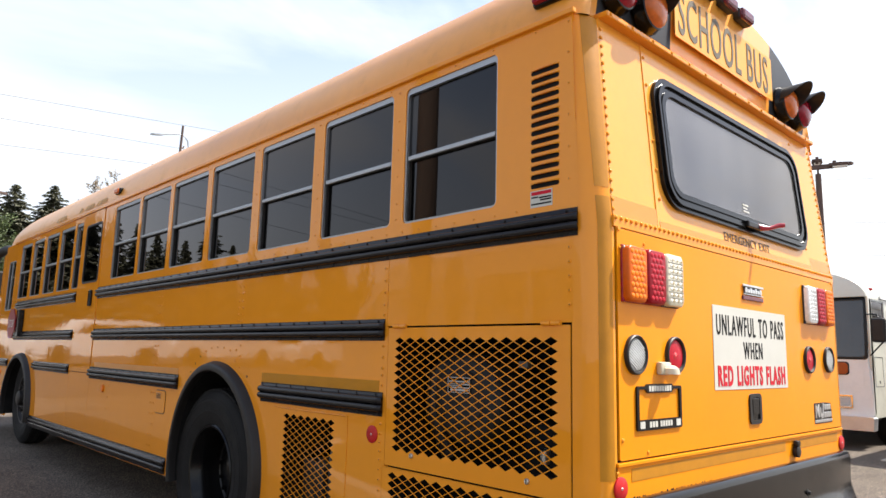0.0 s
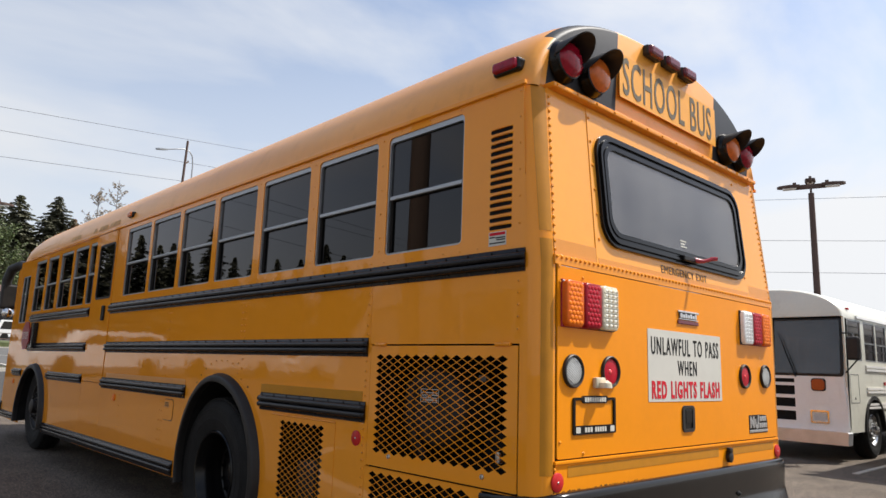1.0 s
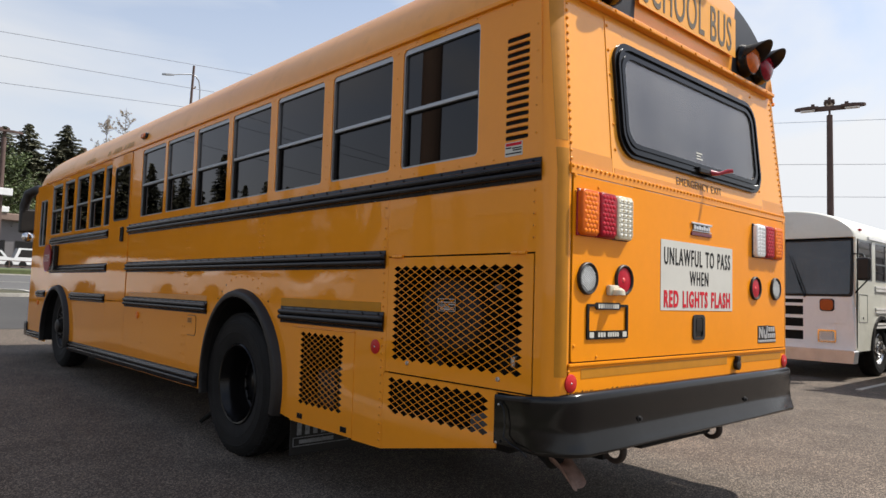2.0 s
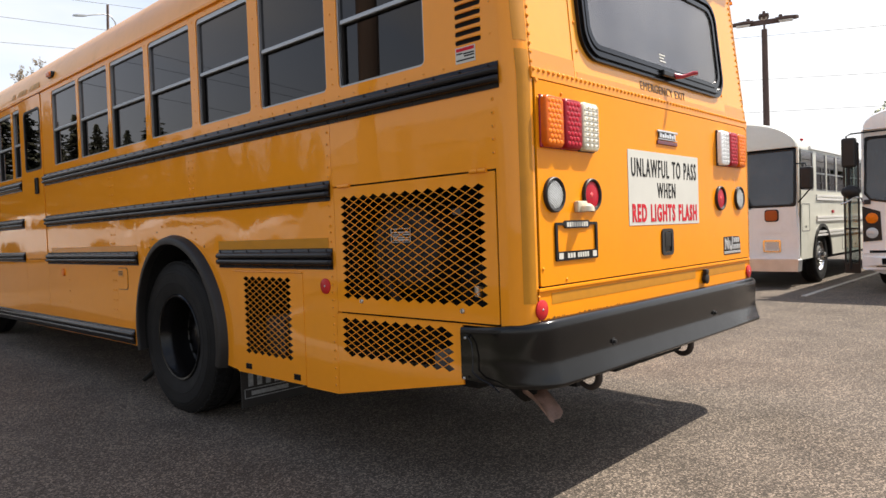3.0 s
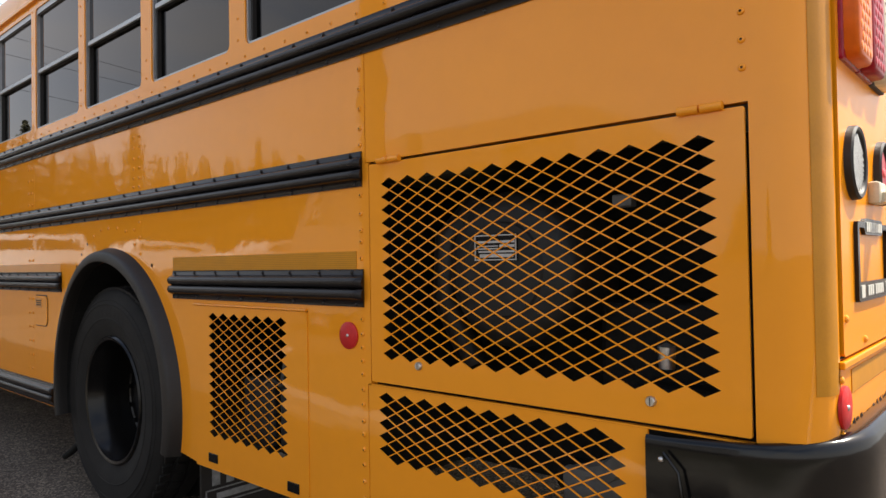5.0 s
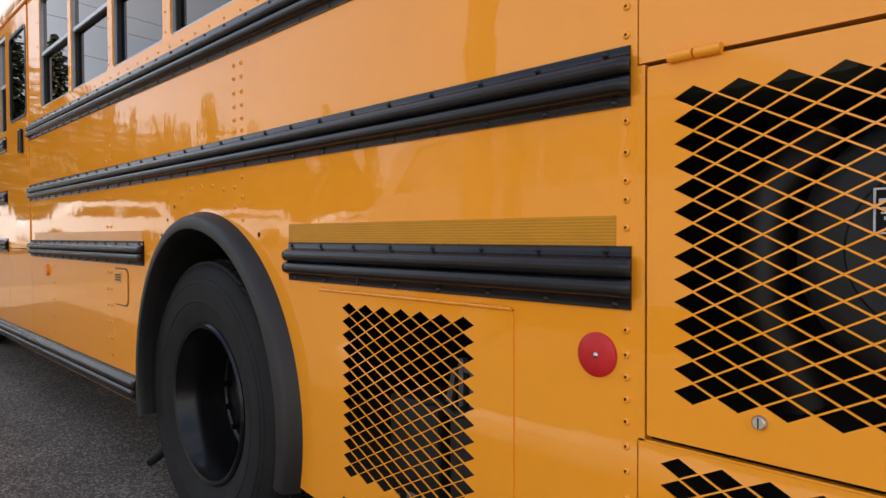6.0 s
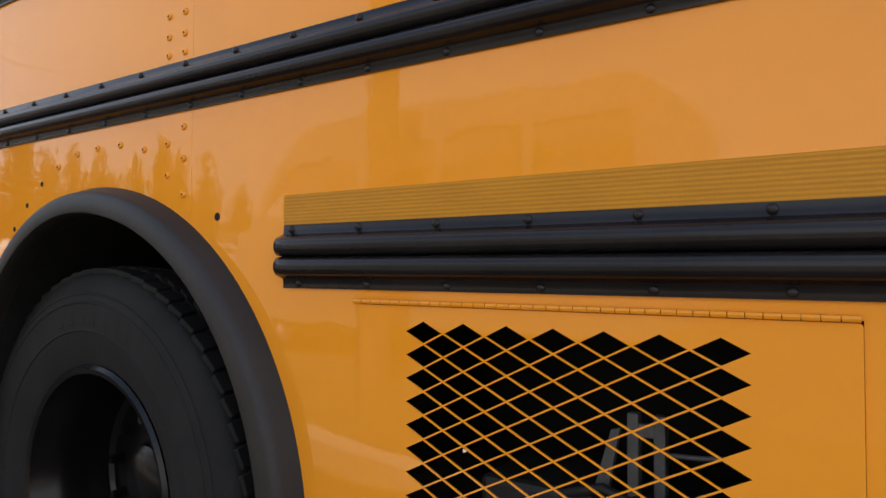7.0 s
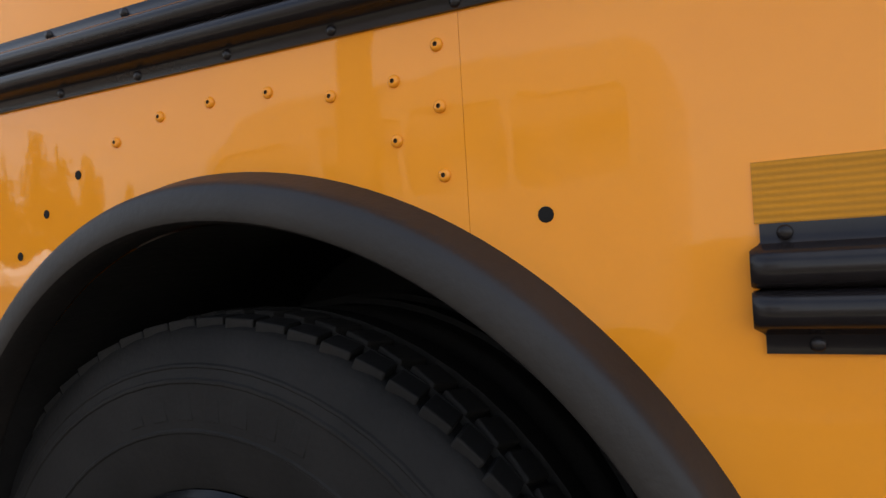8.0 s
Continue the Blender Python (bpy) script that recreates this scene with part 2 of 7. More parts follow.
SILVER_LENS = material("clear_led_lens", (0.88, 0.88, 0.86), 0.12, vary=0.14, scale=50, coat=0.8)
# bright red for the highlight painted on the round stop lenses
LENS_GLINT = material("red_lens_glint", (0.85, 0.10, 0.10), 0.2, vary=0.1, scale=60)
ZINC_DULL = material("dull_zinc_bracket", (0.085, 0.085, 0.083), 0.55, metal=0.3, vary=0.3, scale=25)
SILVER_PRINT = material("pale_label_print", (0.50, 0.50, 0.49), 0.45, vary=0.2, scale=60)
RED_HANDLE = material("red_plastic_handle", (0.36, 0.012, 0.03), 0.3, vary=0.15, scale=40, coat=0.4)
WINDOW = glass("tinted_side_glass", (0.035, 0.038, 0.045))
REAR_GLASS = glass("tinted_rear_glass", (0.60, 0.60, 0.60), 0.02, 1.85, 0.10)
FAR_GLASS = glass("tinted_far_glass", (0.80, 0.80, 0.78), 0.0, 1.3)
# the pale film on these two panes stands in for reflected sky
SHIELD = glass("windscreen_glass", (0.16, 0.18, 0.18), 0.0, 1.75, 0.045)
VAN_GLASS = glass("van_side_glass", (0.10, 0.10, 0.10), 0.0, 2.4, 0.22)
BROWN_AMBER = material("brown_amber_lens", (0.36, 0.060, 0.012), 0.3, vary=0.15, scale=30)
CLEAR = glass("clear_glass", (0.55, 0.6, 0.6))
WHITE = material("white_bus_paint", (0.84, 0.82, 0.79), 0.3, vary=0.04, scale=1.5, bump=0.01, bump_scale=4, coat=0.4, dirt=0.14, dirt_scale=2.0)
CREAM = material("cream_bus_side_paint", (0.66, 0.65, 0.56), 0.36, vary=0.05, scale=1.6, bump=0.015, bump_scale=4, coat=0.3, dirt=0.2, dirt_scale=2.4)
CHROME = material("polished_wheel_metal", (0.7, 0.7, 0.7), 0.15, metal=1.0, vary=0.1, scale=20)


def woven(m, line, dot):
    """Adds the fine ruled lines and dots of prismatic tape: periods in metres up and along."""
    n, l = m.node_tree.nodes, m.node_tree.links
    b = n["Principled BSDF"]
    old = b.inputs["Base Color"].links[0].from_socket
    tc = n.new("ShaderNodeTexCoord")
    ways = []
    for axis, period in (("Z", line), ("Y", dot)):
        w = n.new("ShaderNodeTexWave")
        w.wave_type, w.bands_direction = "BANDS", axis
        w.inputs["Scale"].default_value = 0.314 / period
        w.inputs["Distortion"].default_value = 0.4
        l.new(tc.outputs["Object"], w.inputs["Vector"])
        ways.append(w.outputs["Fac"])
    mul = n.new("ShaderNodeMath")
    mul.operation = "MULTIPLY_ADD"
    l.new(ways[1], mul.inputs[0]), l.new(ways[0], mul.inputs[2])
    mul.inputs[1].default_value = 0.06
    rg = n.new("ShaderNodeMapRange")
    rg.inputs["To Min"].default_value, rg.inputs["To Max"].default_value = 1.10, 0.80
    l.new(mul.outputs[0], rg.inputs["Value"])
    sc = n.new("ShaderNodeVectorMath")
    sc.operation = "SCALE"
    l.new(old, sc.inputs[0]), l.new(rg.outputs["Result"], sc.inputs["Scale"])
    l.new(sc.outputs["Vector"], b.inputs["Base Color"])
    return m


woven(TAPE, 0.0062, 0.0060)


def speckled(m, scale, amount):
    """Adds stones of their own brightness to a ground material."""
    n, l = m.node_tree.nodes, m.node_tree.links
    b = n["Principled BSDF"]
    old = b.inputs["Base Color"].links[0].from_socket
    tc = n.new("ShaderNodeTexCoord")
    vo = n.new("ShaderNodeTexVoronoi")
    vo.inputs["Scale"].default_value = scale
    l.new(tc.outputs["Object"], vo.inputs["Vector"])
    sp = n.new("ShaderNodeSeparateColor")
    l.new(vo.outputs["Color"], sp.inputs["Color"])
    pw = n.new("ShaderNodeMath")
    pw.operation = "POWER"
    l.new(sp.outputs[0], pw.inputs[0])
    pw.inputs[1].default_value = 3.0
    rg = n.new("ShaderNodeMapRange")
    rg.inputs["To Min"].default_value, rg.inputs["To Max"].default_value = 1 - amount * 0.35, 1 + amount * 1.4
    l.new(pw.outputs[0], rg.inputs["Value"])
    sc = n.new("ShaderNodeVectorMath")
    sc.operation = "SCALE"
    l.new(old, sc.inputs[0]), l.new(rg.outputs["Result"], sc.inputs["Scale"])
    l.new(sc.outputs["Vector"], b.inputs["Base Color"])
    return m


ASPHALT = speckled(material("worn_asphalt", (0.105, 0.083, 0.064), 0.85, vary=0.26, scale=2.0, bump=0.8, bump_scale=120, spec=0.3, dirt=0.35, dirt_scale=0.7), 120.0, 1.35)
ROAD = material("road_asphalt", (0.10, 0.096, 0.090), 0.85, vary=0.15, scale=0.4, bump=0.5, bump_scale=40)
CONCRETE = material("old_concrete", (0.42, 0.39, 0.34), 0.85, vary=0.2, scale=2.5, bump=0.4, bump_scale=60, dirt=0.35, dirt_scale=4)
BED = material("mossy_bed_soil", (0.065, 0.06, 0.032), 0.95, vary=0.5, scale=3.0, bump=0.9, bump_scale=45)
LANE = material("dark_lane_asphalt", (0.050, 0.046, 0.042), 0.88, vary=0.22, scale=0.8, bump=0.5, bump_scale=60, dirt=0.2, dirt_scale=0.5)
GRASS = material("verge_grass", (0.085, 0.102, 0.036), 0.9, vary=0.4, scale=1.2, bump=0.8, bump_scale=30)
WOOD_POLE = material("weathered_pole_wood", (0.19, 0.13, 0.095), 0.85, vary=0.3, scale=5, bump=0.5, bump_scale=40, stretch=(1, 1, 0.08))
BROWN_METAL = material("bronze_pole_paint", (0.095, 0.058, 0.046), 0.75, vary=0.15, scale=4)
LAMP_WHITE = material("lamp_diffuser", (0.8, 0.8, 0.78), 0.4, vary=0.05, scale=8)
BARK = material("bark", (0.10, 0.075, 0.055), 0.9, vary=0.3, scale=6, bump=0.6, bump_scale=30)
NEEDLES = material("conifer_needles", (0.150, 0.150, 0.095), 0.75, vary=0.45, scale=0.5, spread=0.25)
NEEDLES_BROWN = material("browning_needles", (0.20, 0.140, 0.090), 0.8, vary=0.4, scale=0.5)
LEAVES = material("spring_leaves", (0.085, 0.115, 0.036), 0.6, vary=0.4, scale=0.8, spread=0.2)
LEAVES_DARK = material("olive_leaves", (0.21, 0.245, 0.08), 0.6, vary=0.45, scale=0.8)
BUDS = material("pale_catkins", (0.34, 0.27, 0.19), 0.8, vary=0.3, scale=2)
WALL_FAR = material("dark_shop_wall", (0.16, 0.15, 0.15), 0.8, vary=0.15, scale=0.4)
ROOF_FAR = material("brown_shop_roof", (0.20, 0.14, 0.11), 0.8, vary=0.2, scale=0.6)
CAR_WHITE = material("white_car_paint", (0.78, 0.78, 0.77), 0.25, vary=0.03, scale=2, coat=0.6)
CABLE = material("black_cable", (0.03, 0.03, 0.032), 0.6, vary=0.1, scale=3)


# ---- builders ----
def part(name, bm, mat, parent=None, label="", smooth=None):
    """Links a bmesh as one mesh object, under a thing or a part if one is given."""
    me = bpy.data.meshes.new(name)
    bmesh.ops.recalc_face_normals(bm, faces=bm.faces)
    if smooth is not None:
        for f in bm.faces:
            f.smooth = True
        lim = radians(smooth)
        for e in bm.edges:
            if len(e.link_faces) == 2 and e.calc_face_angle(0) > lim:
                e.smooth = False
    bm.to_mesh(me)
    bm.free()
    for m in mat if isinstance(mat, (list, tuple)) else [mat]:
        me.materials.append(m)
    ob = new(name, me)
    if parent is not None:
        ob.parent = parent
    if label:
        ob["label"] = label
    return ob


def thing(name, label, category, group="", kind="", at=None):
    ob = new(name)
    ob.empty_display_size = 0.2
    if at is not None:
        ob.matrix_world = at
    return tagged(ob, label, category, group, kind)


def box(bm, x0, x1, y0, y1, z0, z1, bevel=0.0, m=None):
    r = bmesh.ops.create_cube(bm, size=1.0, matrix=Matrix.Translation(((x0 + x1) / 2, (y0 + y1) / 2, (z0 + z1) / 2)) @ Matrix.Diagonal((abs(x1 - x0), abs(y1 - y0), abs(z1 - z0), 1)))
    vs = r["verts"]
    if bevel:
        es = list({e for v in vs for e in v.link_edges})
        r = bmesh.ops.bevel(bm, geom=es, offset=bevel, segments=2, affect="EDGES", profile=0.5)
        vs = list({v for f in r["faces"] for v in f.verts} | {v for v in vs if v.is_valid})
    if m is not None:
        bmesh.ops.transform(bm, matrix=m, verts=vs)
    return bm


def boxed(*a, **k):
    return box(bmesh.new(), *a, **k)


def rod(bm, a, b, r0, r1=None, seg=10, caps=True):
    """A round bar from a to b."""
    a, b = Vector(a), Vector(b)
    d = b - a
    m = Matrix.Translation((a + b) / 2) @ d.to_track_quat("Z", "Y").to_matrix().to_4x4()
    bmesh.ops.create_cone(bm, cap_ends=caps, segments=seg, radius1=r0, radius2=r0 if r1 is None else r1, depth=d.length, matrix=m)
    return bm


def tube(bm, pts, r, seg=8):
    """A bent bar through pts; r may be one radius or one for each point."""
    pts = [Vector(p) for p in pts]
    rs = r if isinstance(r, (list, tuple)) else [r] * len(pts)
    rings = []
    for i, p in enumerate(pts):
        d = (pts[min(i + 1, len(pts) - 1)] - pts[max(i - 1, 0)]).normalized()
        if i == 0:
            side = d.cross(Vector((0, 0, 1)))
            side = side.normalized() if side.length > 1e-3 else Vector((1, 0, 0))
        else:
            side = (side - d * side.dot(d)).normalized()
        up = side.cross(d)
        rings.append([bm.verts.new(p + rs[i] * (math.cos(t) * side + math.sin(t) * up)) for t in [2 * math.pi * k / seg for k in range(seg)]])
    for a, b in zip(rings, rings[1:]):
        for k in range(seg):
            bm.faces.new((a[k], a[(k + 1) % seg], b[(k + 1) % seg], b[k]))
    bm.faces.new(rings[0]), bm.faces.new(rings[-1][::-1])
    return bm


def lathe(bm, prof, seg=48, m=None):
    """Turns (along, radius) pairs round the local x axis."""
    rings = []
    for s, r in prof:
        if r < 1e-6:
            rings.append([bm.verts.new((s, 0, 0))])
        else:
            rings.append([bm.verts.new((s, r * math.cos(2 * math.pi * k / seg), r * math.sin(2 * math.pi * k / seg))) for k in range(seg)])
    made = [v for r in rings for v in r]
    for a, b in zip(rings, rings[1:]):
        for k in range(seg):
            j = (k + 1) % seg
            if len(a) == 1 and len(b) > 1:
                bm.faces.new((a[0], b[k], b[j]))
            elif len(b) == 1 and len(a) > 1:
                bm.faces.new((a[k], a[j], b[0]))
            elif len(a) > 1:
                bm.faces.new((a[k], a[j], b[j], b[k]))
    if m is not None:
        bmesh.ops.transform(bm, matrix=m, verts=made)
    return bm


def slab(bm, outer, holes, put, t0, t1):
    """A plate with openings: outer and holes are outlines in (u, v); put(u, v, depth) gives the place."""

    loops = [outer, *holes]
    tris = tessellate_polygon([[Vector((u, v, 0)) for u, v in lp] for lp in loops])
    flat = [p for lp in loops for p in lp]
    fr = [bm.verts.new(put(u, v, t0)) for u, v in flat]
    bk = [bm.verts.new(put(u, v, t1)) for u, v in flat]
    for a, b, c in tris:
        try:
            bm.faces.new((fr[a], fr[b], fr[c])), bm.faces.new((bk[c], bk[b], bk[a]))
        except ValueError:
            pass
    i = 0
    for lp in loops:
        n = len(lp)
        for k in range(n):
            a, b = i + k, i + (k + 1) % n
            bm.faces.new((fr[a], fr[b], bk[b], bk[a]))
        i += n
    return bm


def rect(u0, u1, v0, v1, r=0.0, n=5):
    """Outline of a rectangle, with rounded corners if r is given."""
    if r <= 0:
        return [(u0, v0), (u1, v0), (u1, v1), (u0, v1)]
    out = []
    for cu, cv, a in ((u1 - r, v0 + r, -90), (u1 - r, v1 - r, 0), (u0 + r, v1 - r, 90), (u0 + r, v0 + r, 180)):
        for k in range(n + 1):
            t = radians(a + 90 * k / n)
            out.append((cu + r * math.cos(t), cv + r * math.sin(t)))
    return out


def side(u, v, d):
    """On the flank x = 0: u along the bus, v up, d inwards."""
    return (d, u, v)


def lean(z):
    """How far the tail leans in at height z."""
    return max(0.0, z - 1.78) * 0.095


def tail(u, v, d):
    """On the tail: u across, v up, d inwards."""
    return (u, d + lean(v), v)


def lettering(name, text, size, mat, parent, place, width=None, depth=0.002, bold=0.0, space=1.0):
    """Raised letters, each a mesh of its own, upright, reading along +x on the tail; scaled to a width."""
    cu = bpy.data.curves.new(name, "FONT")
    cu.body, cu.size, cu.extrude, cu.align_x, cu.align_y, cu.offset, cu.resolution_u, cu.space_character, cu.space_word = text, size, depth, "CENTER", "CENTER", bold, 3, space, space
    tmp = new(name + "_text", cu)
    me = bpy.data.meshes.new_from_object(tmp.evaluated_get(bpy.context.evaluated_depsgraph_get()))
    bpy.data.objects.remove(tmp)
    xs = [v.co.x for v in me.vertices]
    ys = [v.co.y for v in me.vertices]
    sx = width[0] / (max(xs) - min(xs)) if width else 1
    sy = width[1] / (max(ys) - min(ys)) if width else 1
    cx, cy = (max(xs) + min(xs)) / 2, (max(ys) + min(ys)) / 2
    me.transform(place @ Matrix.Diagonal((sx, sy, 1, 1)) @ Matrix.Translation((-cx, -cy, 0)))
    whole = bmesh.new()
    whole.from_mesh(me)
    bpy.data.meshes.remove(me)
    left = set(whole.verts)
    while left:
        island, todo = set(), [min(left, key=lambda v: v.index)]
        while todo:
            v = todo.pop()
            if v in island:
                continue
            island.add(v)
            todo += [e.other_vert(v) for e in v.link_edges]
        left -= island
        one, twin = bmesh.new(), {}
        for v in sorted(island, key=lambda v: v.index):
            twin[v] = one.verts.new(v.co)
        for f in whole.faces:
            if f.verts[0] in island:
                one.faces.new([twin[v] for v in f.verts])
        part("letter", one, mat, parent)
    whole.free()


def on_tail(x, z, out=0.004):
    """Pose of a flat thing on the tail, its face towards -y and its up along the tail."""
    tilt = math.degrees(math.atan(0.095)) if z > 1.78 else 0.0
    return pose(x, lean(z) - out, z, 90 - tilt, 0, 0)


# ---- ground and surroundings ----
def rise(y):
    """Height of the yard: almost level at the bus, rising towards the road."""
    return 0.031 * min(max(y - 3.08, 0.0), 8.92) + 0.03 * max(0.0, min(y, 200) - 12) - 0.07


bm = bmesh.new()
xs = [-900, -300, -120, -60, -30, -16, -10, -6, -3, 0, 3, 6, 10, 16, 30, 60, 120, 300, 900]
ys = [-900, -300, -120, -60, -30, -15, -8, -4, 0, 3, 6, 9, 12, 16, 22, 30, 38, 46, 60, 80, 100, 130, 200, 400, 900]
grid = [[bm.verts.new((x, y, rise(y))) for x in xs] for y in ys]
for j in range(len(ys) - 1):
    for i in range(len(xs) - 1):
        bm.faces.new((grid[j][i], grid[j][i + 1], grid[j + 1][i + 1], grid[j + 1][i]))
tagged(part("ground", bm, ASPHALT), "worn sunlit grey asphalt of a vehicle yard", "ground", kind="structure")


def strip(name, y0, y1, x0, x1, lift, mat, label, category):
    b = bmesh.new()
    n = 6
    low = [[b.verts.new((x, y0 + (y1 - y0) * k / n, rise(y0 + (y1 - y0) * k / n) + h)) for k in range(n + 1)] for x in (x0, x1) for h in (lift, -0.2)]
    for k in range(n):
        b.faces.new((low[0][k], low[2][k], low[2][k + 1], low[0][k + 1]))
    b.faces.new((low[0][0], low[1][0], low[3][0], low[2][0])), b.faces.new((low[0][n], low[2][n], low[3][n], low[1][n]))
    for q in (0, 2):
        for k in range(n):
            b.faces.new((low[q][k], low[q][k + 1], low[q + 1][k + 1], low[q + 1][k]))
    return tagged(part(name, b, mat), label, category, kind="structure")


strip("yard_lane", 14, 32.6, -60, 30, 0.006, LANE, "darker asphalt lane at the yard's far end", "pavement")
strip("road", 32.6, 64, -60, 120, 0.012, ROAD, "grey asphalt street beyond the yard", "road")
strip("road_line", 45.0, 45.12, -60, 120, 0.022, CONCRETE, "worn pale painted lane line on the street", "road marking")
strip("kerb_far", 64, 64.3, -60, 120, 0.10, CONCRETE, "weathered concrete kerb along the grass verge", "kerb")
strip("verge", 64.3, 76, -60, 120, 0.45, GRASS, "green grass verge beside the street", "verge")
# the pavement beside the bus, with its kerb
b = bmesh.new()
rim = [(-1.72, -14), (-1.72, 3.4), (-1.9, 4.6), (-2.3, 5.6), (-3.4, 6.4)]
back = [(-3.4, 6.2), (-2.42, 5.45), (-2.06, 4.5), (-1.88, 3.4), (-1.88, -14)]
slab(b, rim + back, [], lambda u, v, d: (u, v, d + rise(v)), 0.13, -0.2)
tagged(part("kerb_near", b, CONCRETE), "weathered pale concrete kerb beside the bus", "kerb", kind="structure")
b = bmesh.new()
slab(b, [(-3.4, -14)] + [(x - 0.003, y) for x, y in back[::-1]], [], lambda u, v, d: (u, v, d + rise(v)), 0.10, -0.2)
tagged(part("planting_bed", b, BED), "dark mossy planting bed behind the kerb", "planting bed", kind="structure")


# ---- the yellow school bus ----
W, C, LONG = 2.62, 1.31, 10.08
WHEEL_Y, FRONT_Y, AXLE_Z, WHEEL_R = 3.05, 8.42, 0.505, 0.545
bus = thing("school_bus", "yellow rear-engined school bus with black rub rails parked on asphalt", "school bus")
SKIN = 0.025
ARCH_R = 0.66


def arch(cy, r, z0, n=22):
    """Outline of a wheel opening from its front foot over the top to its rear foot."""
    a0 = math.asin((z0 - AXLE_Z) / r)
    return [(cy + r * math.cos(a), AXLE_Z + r * math.sin(a)) for a in [a0 + (math.pi - 2 * a0) * k / n for k in range(n + 1)]]


WINDOW_LEFT = (1.135, 1.862, 2.596, 3.322, 4.028, 4.722, 5.405)
WINDOW_SPANS = [(e - (0.62 if i == 0 else 0.628), e) for i, e in enumerate(WINDOW_LEFT)] + [(6.395, 6.632), (6.695, 7.215), (7.295, 7.815), (7.93, 8.42), (8.52, 9.05)]
SILL, HEAD, BAR = 1.912, 2.605, 2.243

# flank: window band above, panels below, each a sheet of its own with a fine joint
band = bmesh.new()
slab(band, rect(0.124, 5.70, 1.853, 2.655), [rect(a, b, SILL, HEAD, 0.03) for a, b in WINDOW_SPANS[:7]], side, 0.0, SKIN)
part("window_band", band, YELLOW, bus)
band = bmesh.new()
slab(band, [(6.375, 1.853), (9.26, 1.853), (9.26, 2.655), (6.375, 2.655)], [rect(a, b, SILL - 0.03, HEAD - 0.02, 0.03) for a, b in WINDOW_SPANS[7:]], side, 0.0, SKIN)
part("window_band", band, YELLOW, bus)

rear_arch = [(WHEEL_Y + (y - WHEEL_Y) * (0.84 if y > WHEEL_Y else 1.0), z) for y, z in arch(WHEEL_Y, ARCH_R, 0.36)]          # from the front foot to the rear foot
split = next(k for k, p in enumerate(rear_arch) if p[0] < 2.69)
cut = (2.69, AXLE_Z + math.sqrt(ARCH_R ** 2 - (2.69 - WHEEL_Y) ** 2))
# behind the wheel, round the battery door
b = bmesh.new()
slab(b, [(1.225, 0.325), (1.513, 0.325), (1.513, 0.960), (2.2335, 0.960), (2.2335, 0.340)] + [p for p in rear_arch[:split - 1:-1]] + [cut, (2.69, 1.850), (1.225, 1.850)], [], side, 0.0, SKIN)
part("rear_side_panel", b, YELLOW, bus)
# over the wheel
b = bmesh.new()
slab(b, [(2.6905, cut[1])] + rear_arch[split - 1::-1] + [(4.055, 0.36), (4.055, 1.850), (2.6905, 1.850)], [], side, 0.0, SKIN)
part("wheel_side_panel", b, YELLOW, bus)
b = bmesh.new()
slab(b, rect(4.0562, 5.70, 0.36, 1.850), [], side, 0.0, SKIN)
part("middle_side_panel", b, YELLOW, bus)
b = bmesh.new()
slab(b, rect(5.703, 6.372, 0.36, 1.028), [], side, 0.0, SKIN)
part("door_sill_panel", b, YELLOW, bus)
front_arch = arch(FRONT_Y, 0.64, 0.38)
b = bmesh.new()
slab(b, [(6.375, 0.36)] + front_arch[::-1] + [(LONG - 0.12, 0.40), (LONG - 0.12, 1.70), (9.26, 1.70), (9.26, 1.850), (6.375, 1.850)], [], side, 0.0, SKIN)
part("front_side_panel", b, YELLOW, bus)
# rear quarter above and round the engine door
b = bmesh.new()
slab(b, rect(0.124, 1.222, 1.414, 1.850), [], side, 0.0, SKIN)
part("rear_quarter_panel", b, YELLOW, bus)
b = bmesh.new()
slab(b, rect(1.210, 1.2249, 0.752, 1.411), [], side, 0.0, SKIN)
part("door_jamb", b, YELLOW, bus)


